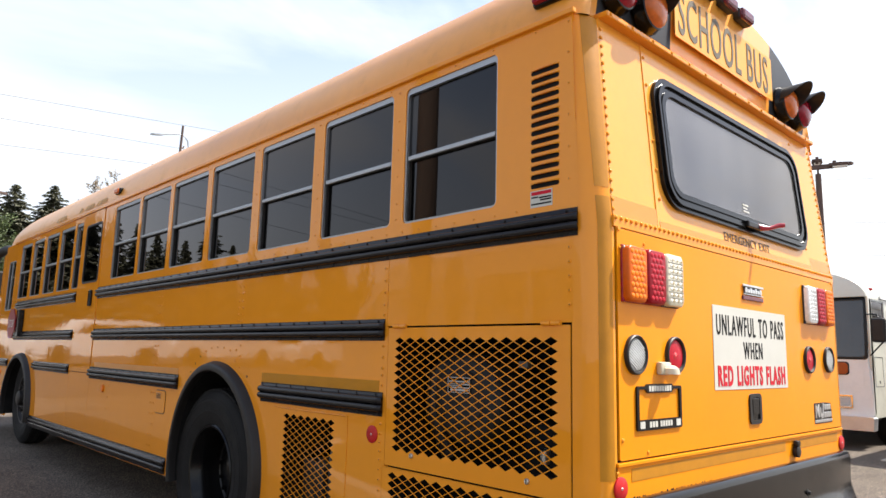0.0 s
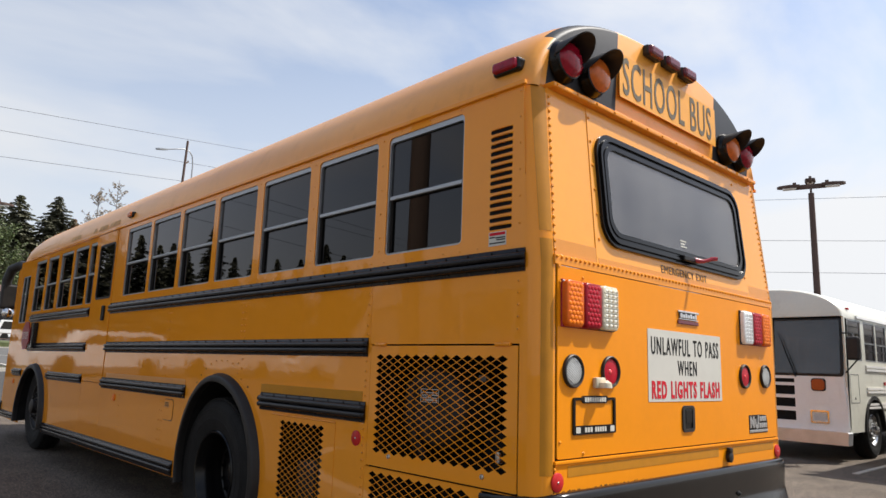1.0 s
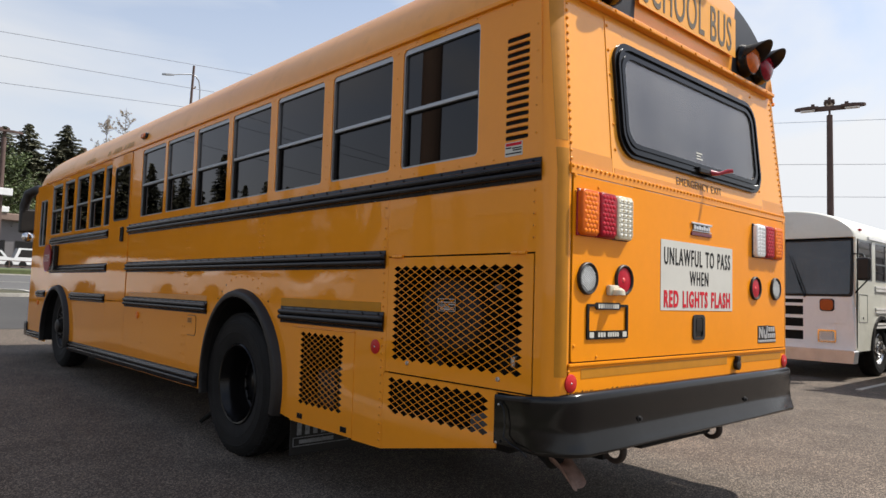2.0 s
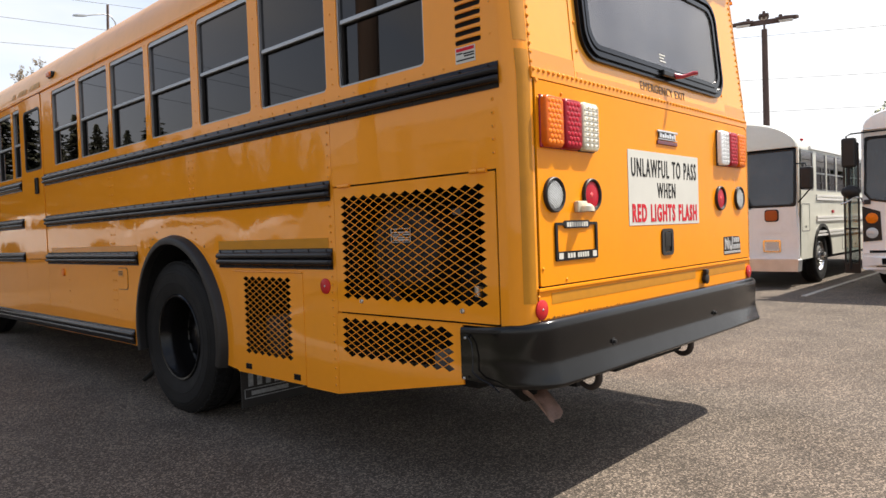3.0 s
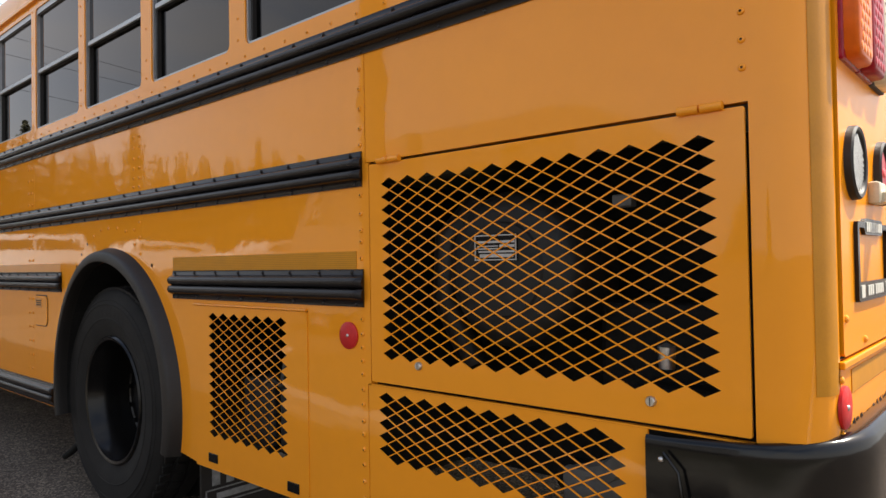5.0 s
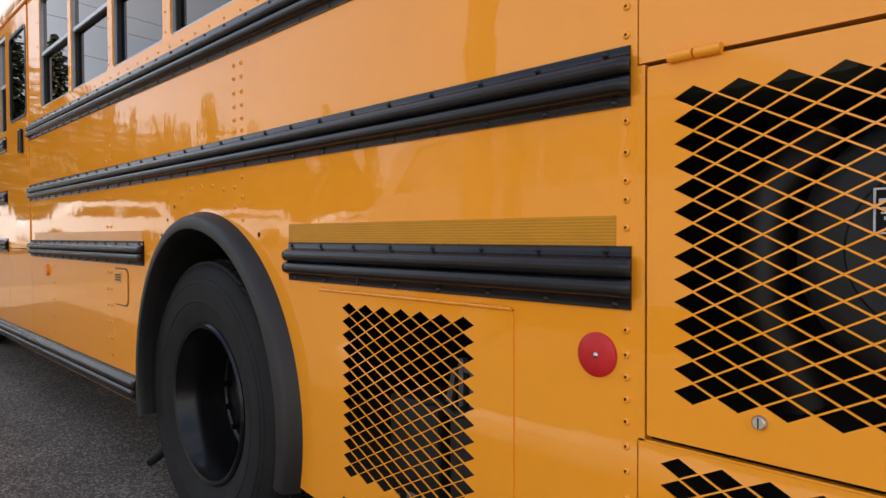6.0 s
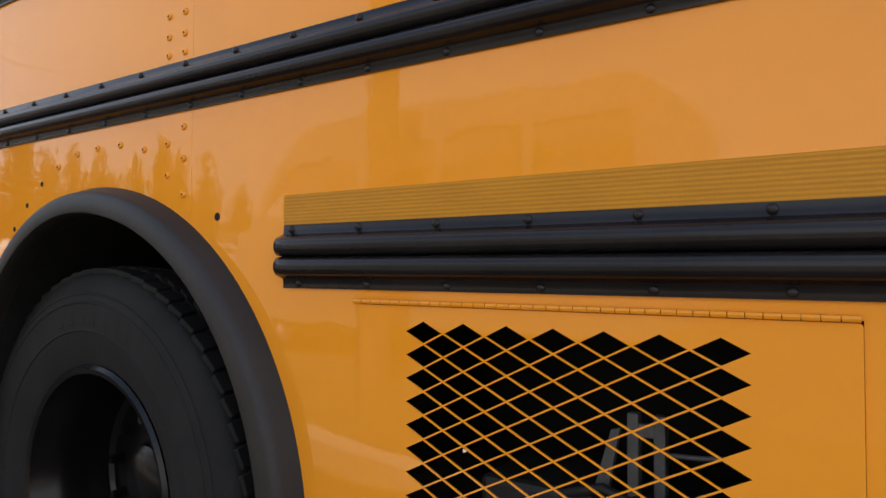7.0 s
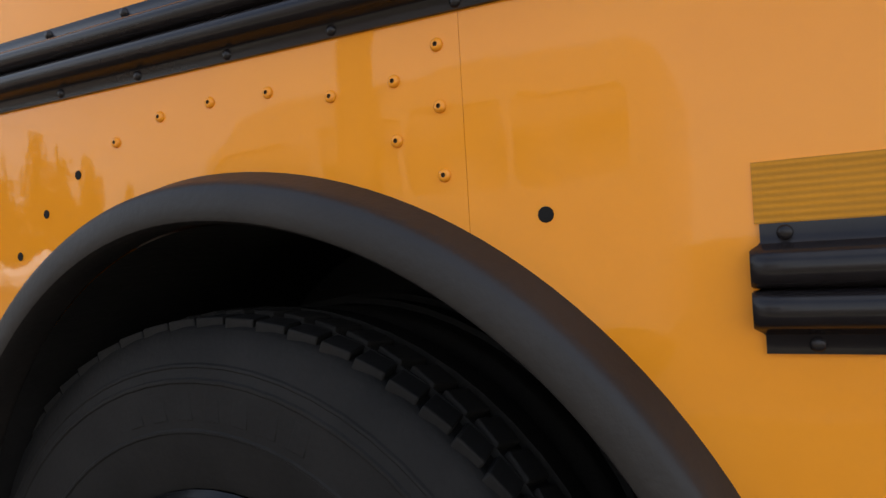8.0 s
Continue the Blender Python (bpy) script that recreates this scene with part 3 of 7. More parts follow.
def lattice(bm, y0, y1, z0, z1, cols, rows, shifted, scale, out, deep):
    """Expanded-metal lattice: rows of diamond openings, every other row half a step along; shifted: one such row and place more, at the rear and below. Returns its zigzag outline."""
    more = 1 if shifted else 0
    p, q = (y1 - y0) / (cols + 0.5 * more), (z1 - z0) / (rows + 0.5 * more)
    ya, za = y0 + 0.5 * p * more, z0 + 0.5 * q * more
    cells = [(ya + (i + 0.5) * p, za + (j + 0.5) * q) for j in range(rows) for i in range(cols)]
    cells += [(ya + (i + 1 - more) * p, za + (j + 1 - more) * q) for j in range(rows - 1 + more) for i in range(cols - 1 + more)]
    ways = {}
    for cy, cz in cells:
        o = [(cy + p / 2, cz), (cy, cz + q / 2), (cy - p / 2, cz), (cy, cz - q / 2)]
        n = [(cy + (u - cy) * scale, cz + (v - cz) * scale) for u, v in o]
        fo, fn, bn = ([bm.verts.new((d, u, v)) for u, v in pts] for pts, d in ((o, out), (n, out), (n, out + deep)))
        for k in range(4):
            j = (k + 1) % 4
            bm.faces.new((fo[k], fo[j], fn[j], fn[k])), bm.faces.new((fn[k], fn[j], bn[j], bn[k]))
            a, b = [(round(u, 4), round(v, 4)) for u, v in (o[k], o[j])]
            if ways.get(b) and a in ways[b]:
                ways[b].discard(a)
            else:
                ways.setdefault(a, set()).add(b)
    start = min(k for k, v in ways.items() if v)
    rim, at = [start], ways[start].pop()
    while at != start and len(rim) < 2000:
        rim.append(at)
        at = sorted(ways[at]).pop(0) if len(ways[at]) == 1 else max(ways[at], key=lambda w: (w[0] - at[0]) * (at[1] - rim[-2][1]) - (w[1] - at[1]) * (at[0] - rim[-2][0]))
        ways[rim[-1]].discard(at)
    return rim


def pierced(bm, outer, grille, shifted=False, scale=0.89, out=0.0, deep=0.003):
    """A sheet with a lattice of diamonds stamped into it."""
    rim = lattice(bm, *grille, shifted, scale, out, deep)
    loops = [outer, rim]
    tris = tessellate_polygon([[Vector((u, v, 0)) for u, v in lp] for lp in loops])
    vs = [bm.verts.new((out, u, v)) for lp in loops for u, v in lp]
    for t in tris:
        bm.faces.new([vs[k] for k in t])
    n = len(outer)
    bk = [bm.verts.new((out + deep * 2.5, u, v)) for u, v in outer]
    for k in range(n):
        bm.faces.new((vs[k], vs[(k + 1) % n], bk[(k + 1) % n], bk[k]))
    bmesh.ops.remove_doubles(bm, verts=bm.verts, dist=0.0003)
    return bm


engine_door = part("engine_door", pierced(bmesh.new(), rect(0.131, 1.2030, 0.7645, 1.405, 0.004, 2), (0.184, 1.157, 0.831, 1.362, 13, 14), scale=0.91, out=-0.004), YELLOW, bus, "pierced yellow steel engine door with diamond openings")
battery_door = part("battery_door", pierced(bmesh.new(), rect(1.5134, 2.2330, 0.333, 0.957, 0.004, 2), (1.624, 2.138, 0.455, 0.935, 7, 13), scale=0.925, out=-0.003), YELLOW, bus, "pierced yellow battery door on a piano hinge")
part("lower_grille_panel", pierced(bmesh.new(), [(0.345, 0.488), (1.222, 0.327), (1.222, 0.751), (0.345, 0.751)], (0.393, 1.184, 0.531, 0.738, 10, 5), True, scale=0.91, out=0.0), YELLOW, bus, "yellow panel with a low diamond grille")
part("door_ledge", boxed(0.0, 0.012, 0.124, 1.222, 0.7515, 0.7555), YELLOW, bus)
# two butt hinges and two slotted bolts on the engine door
for y in (0.215, 1.115):
    part("hinge", rod(rod(bmesh.new(), (-0.010, y - 0.045, 1.411), (-0.010, y - 0.002, 1.411), 0.009, seg=12), (-0.010, y + 0.002, 1.411), (-0.010, y + 0.045, 1.411), 0.009, seg=12), YELLOW, engine_door, smooth=40)
bolt = bmesh.new()
lathe(bolt, [(0.004, 0.0115), (-0.004, 0.0115), (-0.007, 0.009), (-0.007, 0.0)], 16)
plain = len(bolt.faces)
box(bolt, -0.0074, -0.006, -0.0011, 0.0011, -0.0085, 0.0085, 0.0)
bolt.faces.ensure_lookup_table()
for f in bolt.faces[plain:]:
    f.material_index = 1
bolt_mesh = part("slotted_bolt", bolt, [STEEL, GRIME], engine_door, "zinc slotted bolt", smooth=40)
bolt_mesh.location = (-0.006, 1.009, 0.826)
twin = bolt_mesh.copy()
scene.collection.objects.link(twin)
twin.location = (-0.006, 0.333, 0.812)
# data label on the air cleaner's face, with a pale border and bars of writing
label_plate = part("data_label", boxed(0.0985, 0.1025, 0.744, 0.888, 1.113, 1.186, 0.001), GRIME, bus, "dark data label with a pale border and rows of print")
for a, bb, z0, z1 in ((0.746, 0.886, 1.181, 1.184), (0.746, 0.886, 1.115, 1.118), (0.746, 0.749, 1.118, 1.181), (0.883, 0.886, 1.118, 1.181), (0.752, 0.879, 1.162, 1.168), (0.752, 0.800, 1.150, 1.157), (0.806, 0.876, 1.152, 1.155), (0.806, 0.876, 1.145, 1.148), (0.752, 0.872, 1.136, 1.141), (0.756, 0.868, 1.123, 1.132)):
    part("writing_bar", boxed(0.0958, 0.0982, a, bb, z0, z1), SILVER_PRINT, label_plate)
# piano hinge of the battery door
ph = bmesh.new()
y = 1.515
while y < 2.225:
    rod(ph, (-0.005, y, 0.962), (-0.005, y + 0.0185, 0.962), 0.0042, seg=8)
    y += 0.0197
part("piano_hinge", ph, YELLOW, battery_door, smooth=40)["kind"] = "stuff"
for y, z in ((2.105, 0.378), (1.597, 0.370)):
    part("latch_plate", boxed(-0.007, -0.002, y - 0.032, y + 0.032, z - 0.017, z + 0.017, 0.002), BLACK_PAINT, battery_door, "small black latch plate")

# engine bay behind the grilles; its shade is put into the dark colours
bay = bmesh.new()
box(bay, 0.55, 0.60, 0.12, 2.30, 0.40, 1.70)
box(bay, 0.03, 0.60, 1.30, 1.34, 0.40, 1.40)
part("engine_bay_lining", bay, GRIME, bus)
part("bumper_bracket", tube(box(bmesh.new(), 0.10, 0.13, 0.40, 0.62, 0.50, 0.60, 0.01), [(0.14, 0.62, 0.56), (0.12, 0.5, 0.60), (0.10, 0.42, 0.66)], 0.03), ROAD, bus, smooth=40)
part("air_cleaner", lathe(bmesh.new(), [(0.0, 0.0), (0.0, 0.125), (0.006, 0.130), (0.010, 0.165), (0.022, 0.198), (0.050, 0.215), (0.26, 0.215), (0.30, 0.18), (0.30, 0.0)], 40, Matrix.Translation((0.103, 0.80, 1.09))), ENGINE, bus, "round air cleaner, its colour darkened for the bay's shade", smooth=40)
part("hose", tube(bmesh.new(), [(0.3, 1.02, 1.30), (0.22, 1.09, 1.18), (0.22, 1.10, 1.0), (0.28, 1.04, 0.8)], 0.045), RUBBER, bus, smooth=60)
part("filter_bowl", lathe(bmesh.new(), [(0, 0.0), (0, 0.018), (0.05, 0.02), (0.06, 0.0)], 16, Matrix.Translation((0.14, 0.36, 0.86)) @ pose(0, 0, 0, 0, -90, 0)), SILVER, bus, smooth=40)
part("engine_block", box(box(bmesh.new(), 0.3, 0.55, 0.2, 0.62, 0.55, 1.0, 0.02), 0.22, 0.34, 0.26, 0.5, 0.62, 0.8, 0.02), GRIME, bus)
part("pulley_bracket", boxed(0.10, 0.13, 0.42, 0.47, 1.235, 1.265, 0.004), ZINC_DULL, bus)
for y in (1.62, 1.86):
    part("battery", boxed(0.10, 0.34, y, y + 0.2, 0.42, 0.68, 0.012), ENGINE, bus)
part("battery_bracket", box(box(box(bmesh.new(), 0.14, 0.16, 1.768, 1.786, 0.42, 0.80, 0.003), 0.14, 0.16, 1.808, 1.826, 0.42, 0.80, 0.003), 0.142, 0.158, 1.770, 1.824, 0.765, 0.785, 0.002), ZINC_DULL, bus, "dull grey battery bracket")
part("hold_down_strap", slab(bmesh.new(), [(1.872, 0.60), (1.902, 0.60), (1.852, 0.770), (1.838, 0.774)], [], side, 0.145, 0.157), ZINC_DULL, bus, "slanting dull grey hold-down strap")
part("link_rod", tube(bmesh.new(), [(0.150, 1.780, 0.742), (0.146, 1.72, 0.746), (0.150, 1.655, 0.752)], 0.004), ZINC_DULL, bus, smooth=60)
part("battery_cable", tube(bmesh.new(), [(0.09, 1.64, 0.72), (0.06, 1.75, 0.68), (0.08, 1.84, 0.70), (0.12, 1.95, 0.66)], 0.008), ENGINE, bus, smooth=60)


sb = lathe(bmesh.new(), [(-0.004, 0.0075), (-0.0075, 0.0065), (-0.0095, 0.0035), (-0.0095, 0.0)], 10)
for f in sb.faces:
    f.smooth = True
screw_mesh = bpy.data.meshes.new("screw")
sb.to_mesh(screw_mesh)
sb.free()
screw_mesh.materials.append(RAIL_PAINT)


# rub rails: two round ridges between flat flanges, screwed on along both
def rail(y0, y1, z0, z1, parent, screws=True):
    h = z1 - z0
    prof = [(0, 0.0), (0.005, 0.0), (0.006, 0.14), (0.009, 0.16)]
    for c in (0.34, 0.66):
        prof += [(0.009 + 0.021 * math.sin(radians(a)) ** 0.8, c - 0.155 * math.cos(radians(a))) for a in range(15, 180, 15)]
        prof += [(0.009, c + 0.16)]
    prof = prof[:-1] + [(0.009, 0.84), (0.006, 0.86), (0.005, 1.0), (0, 1.0)]
    b = bmesh.new()
    rings = []
    run = [(y0, 0.62), (y0 + 0.006, 0.9), (y0 + 0.014, 1.0)]
    if screws:
        run += [(y, 1.0) for y in np.arange(y0 + 0.03, y1 - 0.02, 0.0395)]
    run += [(y1 - 0.014, 1.0), (y1 - 0.006, 0.9), (y1, 0.62)]
    for yy, s in run:
        # the flanges stand off a little between screws, the ridges bulge past the ends
        lift = 0.0005 * math.sin(math.pi * (yy - y0 - 0.03) / 0.158) ** 2 if screws and s == 1.0 else 0.0
        swell = 0.009 * (1 if yy > (y0 + y1) / 2 else -1) if s < 1 else 0.0
        ring = []
        for o, f in prof:
            if o < 0.0065:
                ring.append(b.verts.new((-(o + (lift if o > 0 else 0)), yy, z0 + f * h)))
            else:
                ring.append(b.verts.new((-(0.006 + (o - 0.006) * s), yy + swell * min(1.0, (o - 0.0065) / 0.012), z0 + f * h)))
        rings.append(ring)
    for p, q in zip(rings, rings[1:]):
        for k in range(len(prof) - 1):
            b.faces.new((p[k], p[k + 1], q[k + 1], q[k]))
    b.faces.new(rings[0]), b.faces.new(rings[-1])
    ob = part("rub_rail", b, RAIL_PAINT, parent, "black ribbed steel rub rail", smooth=50)
    if screws:
        for y in np.arange(y0 + 0.03, y1, 0.158):
            for f in (0.075, 0.925):
                sc = new("screw", screw_mesh)
                sc.parent = ob
                sc.location = (0, y + (0.02 if f > 0.5 and y + 0.02 < y1 else 0), z0 + f * h)
    return ob


for y0, y1, z0, z1 in ((0.095, 5.705, 1.742, 1.851), (1.238, 5.705, 1.344, 1.450), (1.236, 2.412, 0.981, 1.095), (3.645, 5.705, 0.985, 1.093),
                       (6.405, 8.98, 1.735, 1.840), (6.39, 8.95, 1.345, 1.450), (6.40, 7.80, 1.0, 1.1), (9.12, 9.6, 1.0, 1.1), (3.76, 7.74, 0.365, 0.485), (9.15, LONG - 0.08, 0.40, 0.50)):
    rail(y0, y1, z0, z1, bus, screws=y1 < 6)

# reflective tape on the flank
part("reflective_tape", boxed(-0.0015, 0.001, 1.268, 2.416, 1.0955, 1.150), TAPE, bus, "gold reflective tape")
# lighter tape colour here stands in for the gloss reflected by this length
part("reflective_tape", boxed(-0.0015, 0.001, 3.66, 5.60, 1.0935, 1.138), TAPE_LIGHT, bus, "gold reflective tape in a lighter colour for its sheen")

# fenders: a black rubber lip round each wheel opening
def fender(cy, r, foot, fore=1.0):
    """fore: how much narrower the opening is ahead of the axle than behind it."""
    b = bmesh.new()
    lip = [(0.004, -0.026), (-0.03, -0.030), (-0.050, -0.0295), (-0.0555, -0.027), (-0.0575, -0.022), (-0.0570, -0.008), (-0.0545, 0.007), (-0.0515, 0.0145), (-0.045, 0.0195), (-0.034, 0.0235), (-0.012, 0.031), (0.004, 0.037)]
    a0 = math.asin((foot - AXLE_Z) / r)
    n = 84
    rings = []
    for k in range(n + 1):
        a = a0 + (math.pi - 2 * a0) * k / n
        rings.append([b.verts.new((x, cy + (r + d) * math.cos(a) * (fore if a < math.pi / 2 else 1.0), AXLE_Z + (r + d) * math.sin(a))) for x, d in lip])
    for p, q in zip(rings, rings[1:]):
        for k in range(len(lip)):
            j = (k + 1) % len(lip)
            b.faces.new((p[k], p[j], q[j], q[k]))
    b.faces.new(rings[0]), b.faces.new(rings[-1])
    part("fender", b, RUBBER, bus, "black rubber fender lip", smooth=35)
    b = bmesh.new()
    rr = r - 0.03
    ring = []
    for k in range(n + 1):
        a = a0 + (math.pi - 2 * a0) * k / n
        ring.append([b.verts.new((x, cy + rr * math.cos(a) * (fore if a < math.pi / 2 else 1.0), AXLE_Z + rr * math.sin(a))) for x in (0.0, 0.62)])
    for p, q in zip(ring, ring[1:]):
        b.faces.new((p[0], q[0], q[1], p[1]))
    b.faces.new([r_[1] for r_ in ring])
    part("wheel_well", b, GRIME, bus)


fender(WHEEL_Y, 0.665, 0.345, 0.84)
fender(FRONT_Y, 0.645, 0.40)


# wheels
def wheel(x, y, z, r, parent, dish, rim_mat, mirror=False, hub=0.1, tread=True):
    """One tyre with its rim; dish: how deep the disc lies behind the lip."""
    m = Matrix.Translation((x, y, z)) @ (pose(0, 0, 0, 0, 0, 180) if mirror else Matrix.Identity(4))
    w = bmesh.new()
    k = r / 0.51
    lathe(w, [(0.05, 0.285 * k), (0.012, 0.292 * k), (0.004, 0.31 * k), (-0.004, 0.34 * k), (-0.006, 0.345 * k), (-0.0105, 0.368 * k), (-0.0130, 0.370 * k), (-0.0132, 0.373 * k), (-0.0115, 0.375 * k), (-0.0130, 0.40 * k), (-0.0134, 0.432 * k), (-0.0154, 0.434 * k), (-0.0152, 0.438 * k), (-0.0122, 0.440 * k), (-0.0092, 0.451 * k), (-0.0106, 0.453 * k), (-0.0096, 0.456 * k), (-0.0064, 0.458 * k), (-0.0015, 0.470 * k), (0.0065, 0.485 * k), (0.0145, 0.497 * k), (0.023, 0.5020 * k), (0.032, 0.5030 * k),
              (0.070, 0.5025 * k), (0.072, 0.512 * k), (0.075, 0.512 * k), (0.078, 0.500 * k), (0.079, 0.506 * k), (0.134, 0.5075 * k), (0.138, 0.502 * k), (0.15, 0.502 * k), (0.153, 0.515 * k), (0.22, 0.509 * k), (0.26, 0.47 * k), (0.265, 0.36 * k), (0.24, 0.285 * k)], 64, m)
    wheel_ob = part("wheel", w, TYRE, parent, "black ribbed truck tyre", smooth=35)
    if tread:
        lug = bmesh.new()
        for q in range(64):
            a = 2 * math.pi * q / 64
            box(lug, 0.0225, 0.0705, -0.0220, 0.0220, 0.492 * k, 0.5122 * k, 0.003, m @ pose(0, 0, 0, math.degrees(a), 0, 0) @ pose(0, 0, 0, 0, 0, 10))
            box(lug, 0.080, 0.133, -0.0222, 0.0222, 0.495 * k, 0.5165 * k, 0.003, m @ pose(0, 0, 0, math.degrees(a) + 2.6, 0, 0) @ pose(0, 0, 0, 0, 0, -14))
        part("tread", lug, TYRE, wheel_ob)["kind"] = "stuff"
    rim = bmesh.new()
    lathe(rim, [(0.008, 0.292 * k), (0.0, 0.284 * k), (0.004, 0.272 * k), (0.03, 0.264 * k), (0.05, 0.252 * k), (dish * 0.55, 0.240 * k), (dish, 0.236 * k), (dish + 0.012, 0.222 * k), (dish - 0.012, 0.19 * k), (dish - 0.02, 0.14 * k), (dish - 0.02, 0.09 * k), (dish - hub, 0.082 * k), (dish - hub - 0.012, 0.06 * k), (dish - hub - 0.014, 0.0)], 48, m)
    part("rim", rim, rim_mat, wheel_ob, smooth=35)
    for q in range(10):
        a = 2 * math.pi * q / 10 + 0.2
        c = (dish - 0.02, 0.143 * k * math.cos(a), 0.143 * k * math.sin(a))
        part("wheel_nut", rod(bmesh.new(), m @ Vector(c), m @ Vector((c[0] - 0.035, c[1], c[2])), 0.015, 0.012, 6), rim_mat, wheel_ob)
    bar = bmesh.new()
    for q in range(7):
        a = radians(74 + 6.5 * q)
        box(bar, -0.0135, -0.008, -0.013, 0.013, 0.385 * k, 0.422 * k, 0.0012, m @ pose(0, 0, 0, math.degrees(a) - 90, 0, 0))
    part("raised_writing_bar", bar, TYRE, wheel_ob)["kind"] = "stuff"
    return wheel_ob


HUB_Y, HUB_Z = 3.11, rise(3.11) + WHEEL_R - 0.006
wheel(0.028, HUB_Y, HUB_Z, WHEEL_R, bus, 0.20, BLACK_PAINT, hub=0.05)
wheel(0.33, HUB_Y, HUB_Z, WHEEL_R, bus, 0.05, BLACK_PAINT, tread=False)
wheel(W - 0.028, HUB_Y, HUB_Z, WHEEL_R, bus, 0.20, BLACK_PAINT, mirror=True, tread=False)
FZ = rise(FRONT_Y) + WHEEL_R - 0.005
wheel(0.075, FRONT_Y, FZ, WHEEL_R, bus, 0.02, RUBBER, hub=0.08)
wheel(W - 0.075, FRONT_Y, FZ, WHEEL_R, bus, 0.02, BLACK_PAINT, mirror=True, hub=0.13, tread=False)
part("rear_axle", rod(bmesh.new(), (0.3, HUB_Y, HUB_Z), (W - 0.3, HUB_Y, HUB_Z), 0.09), GRIME, bus)
part("front_axle", rod(bmesh.new(), (0.2, FRONT_Y, FZ), (W - 0.2, FRONT_Y, FZ), 0.07), GRIME, bus)
ch = bmesh.new()
for x in (0.78, W - 0.78):
    box(ch, x - 0.04, x + 0.04, 0.3, LONG - 0.4, 0.52, 0.78)
box(ch, 0.66, W - 0.66, 0.3, LONG - 0.2, 0.80, 0.86)
part("chassis", ch, GRIME, bus)
# jack foot and mud flap by the rear wheel
flap_ob = part("mud_flap", box(bmesh.new(), 0.05, 0.72, 2.30, 2.312, 0.07, 0.60, 0.003), RUBBER, bus, "black rubber mud flap with worn white lettering bars")
FLAP_PRINT = material("worn_flap_print", (0.22, 0.22, 0.22), 0.6, vary=0.4, scale=40)
for x0, x1, z0, z1 in ((0.10, 0.135, 0.205, 0.29), (0.165, 0.20, 0.205, 0.27), (0.23, 0.265, 0.205, 0.27), (0.295, 0.33, 0.205, 0.27), (0.36, 0.395, 0.205, 0.27), (0.425, 0.46, 0.205, 0.27), (0.07, 0.53, 0.186, 0.191), (0.07, 0.53, 0.128, 0.133), (0.07, 0.075, 0.128, 0.191), (0.525, 0.53, 0.128, 0.191), (0.12, 0.40, 0.146, 0.172)):
    part("writing_bar", boxed(x0, x1, 2.297, 2.301, z0, z1), FLAP_PRINT, flap_ob)
part("torque_rod", tube(bmesh.new(), [(0.10, 3.60, 0.20), (0.07, 3.70, 0.12), (0.05, 3.76, 0.08)], [0.022, 0.020, 0.017]), GRIME, bus, smooth=60)

# side windows: aluminium frame, two dark panes and the bar between them
def side_window(y0, y1, z0, z1, zb):
    fr = bmesh.new()
    slab(fr, rect(y0, y1, z0, z1, 0.03), [rect(y0 + 0.010, y1 - 0.012, z0 + 0.010, z1 - 0.030, 0.018)], side, 0.006, 0.045)
    win = part("side_window", fr, ALU, bus, "tinted split side window in an aluminium frame")
    part("divider", boxed(0.008, 0.03, y0 + 0.018, y1 - 0.018, zb - 0.012, zb + 0.012, 0.004), ALU, win)
    part("upper_pane", boxed(0.022, 0.027, y0 + 0.008, y1 - 0.008, zb + 0.01, z1 - 0.028), WINDOW, win)
    part("lower_pane", boxed(0.034, 0.039, y0 + 0.008, y1 - 0.008, z0 + 0.009, zb - 0.008), WINDOW, win)
    g = bmesh.new()
    slab(g, rect(y0 + 0.010, y1 - 0.012, z0 + 0.010, zb - 0.010), [rect(y0 + 0.021, y1 - 0.023, z0 + 0.015, zb - 0.014)], side, 0.018, 0.034)
    part("rubber_seal", g, RUBBER, win)


for i, (a, bb) in enumerate(WINDOW_SPANS):
    side_window(a, bb, SILL if i < 7 else SILL - 0.03, HEAD if i < 7 else HEAD - 0.02, BAR if i < 7 else BAR - 0.02)
# emergency door
ed = bmesh.new()
slab(ed, rect(5.712, 6.366, 1.034, 2.640, 0.03), [rect(5.742, 6.232, 1.915, 2.515, 0.05)], side, -0.006, 0.03)
edoor = part("emergency_door", ed, YELLOW, bus, "yellow side emergency door with a dark window")
er = bmesh.new()
slab(er, rect(5.738, 6.236, 1.911, 2.519, 0.05), [rect(5.757, 6.217, 1.930, 2.500, 0.04)], side, -0.010, 0.0)
part("window_seal", er, RUBBER, edoor)
part("pane", boxed(0.0, 0.005, 5.745, 6.229, 1.918, 2.512), WINDOW, edoor)
part("door_handle", boxed(-0.030, -0.006, 5.845, 5.915, 1.675, 1.835, 0.008), BLACK_PAINT, edoor)
# driver's window
dw = bmesh.new()
slab(dw, rect(9.263, LONG - 0.14, 1.703, 2.655), [rect(9.30, 9.70, 1.74, 2.42, 0.04)], side, 0.0, SKIN)
part("driver_window_panel", dw, YELLOW, bus)
dwin = part("driver_window", boxed(0.008, 0.012, 9.29, 9.71, 1.73, 2.43), CLEAR, bus)
dbar = bmesh.new()
slab(dbar, rect(9.30, 9.70, 1.74, 2.42, 0.04), [rect(9.315, 9.685, 1.755, 2.405, 0.03)], side, 0.002, 0.02)
box(dbar, 0.0, 0.016, 9.50, 9.52, 1.75, 2.41)
part("frame", dbar, ALU, dwin)


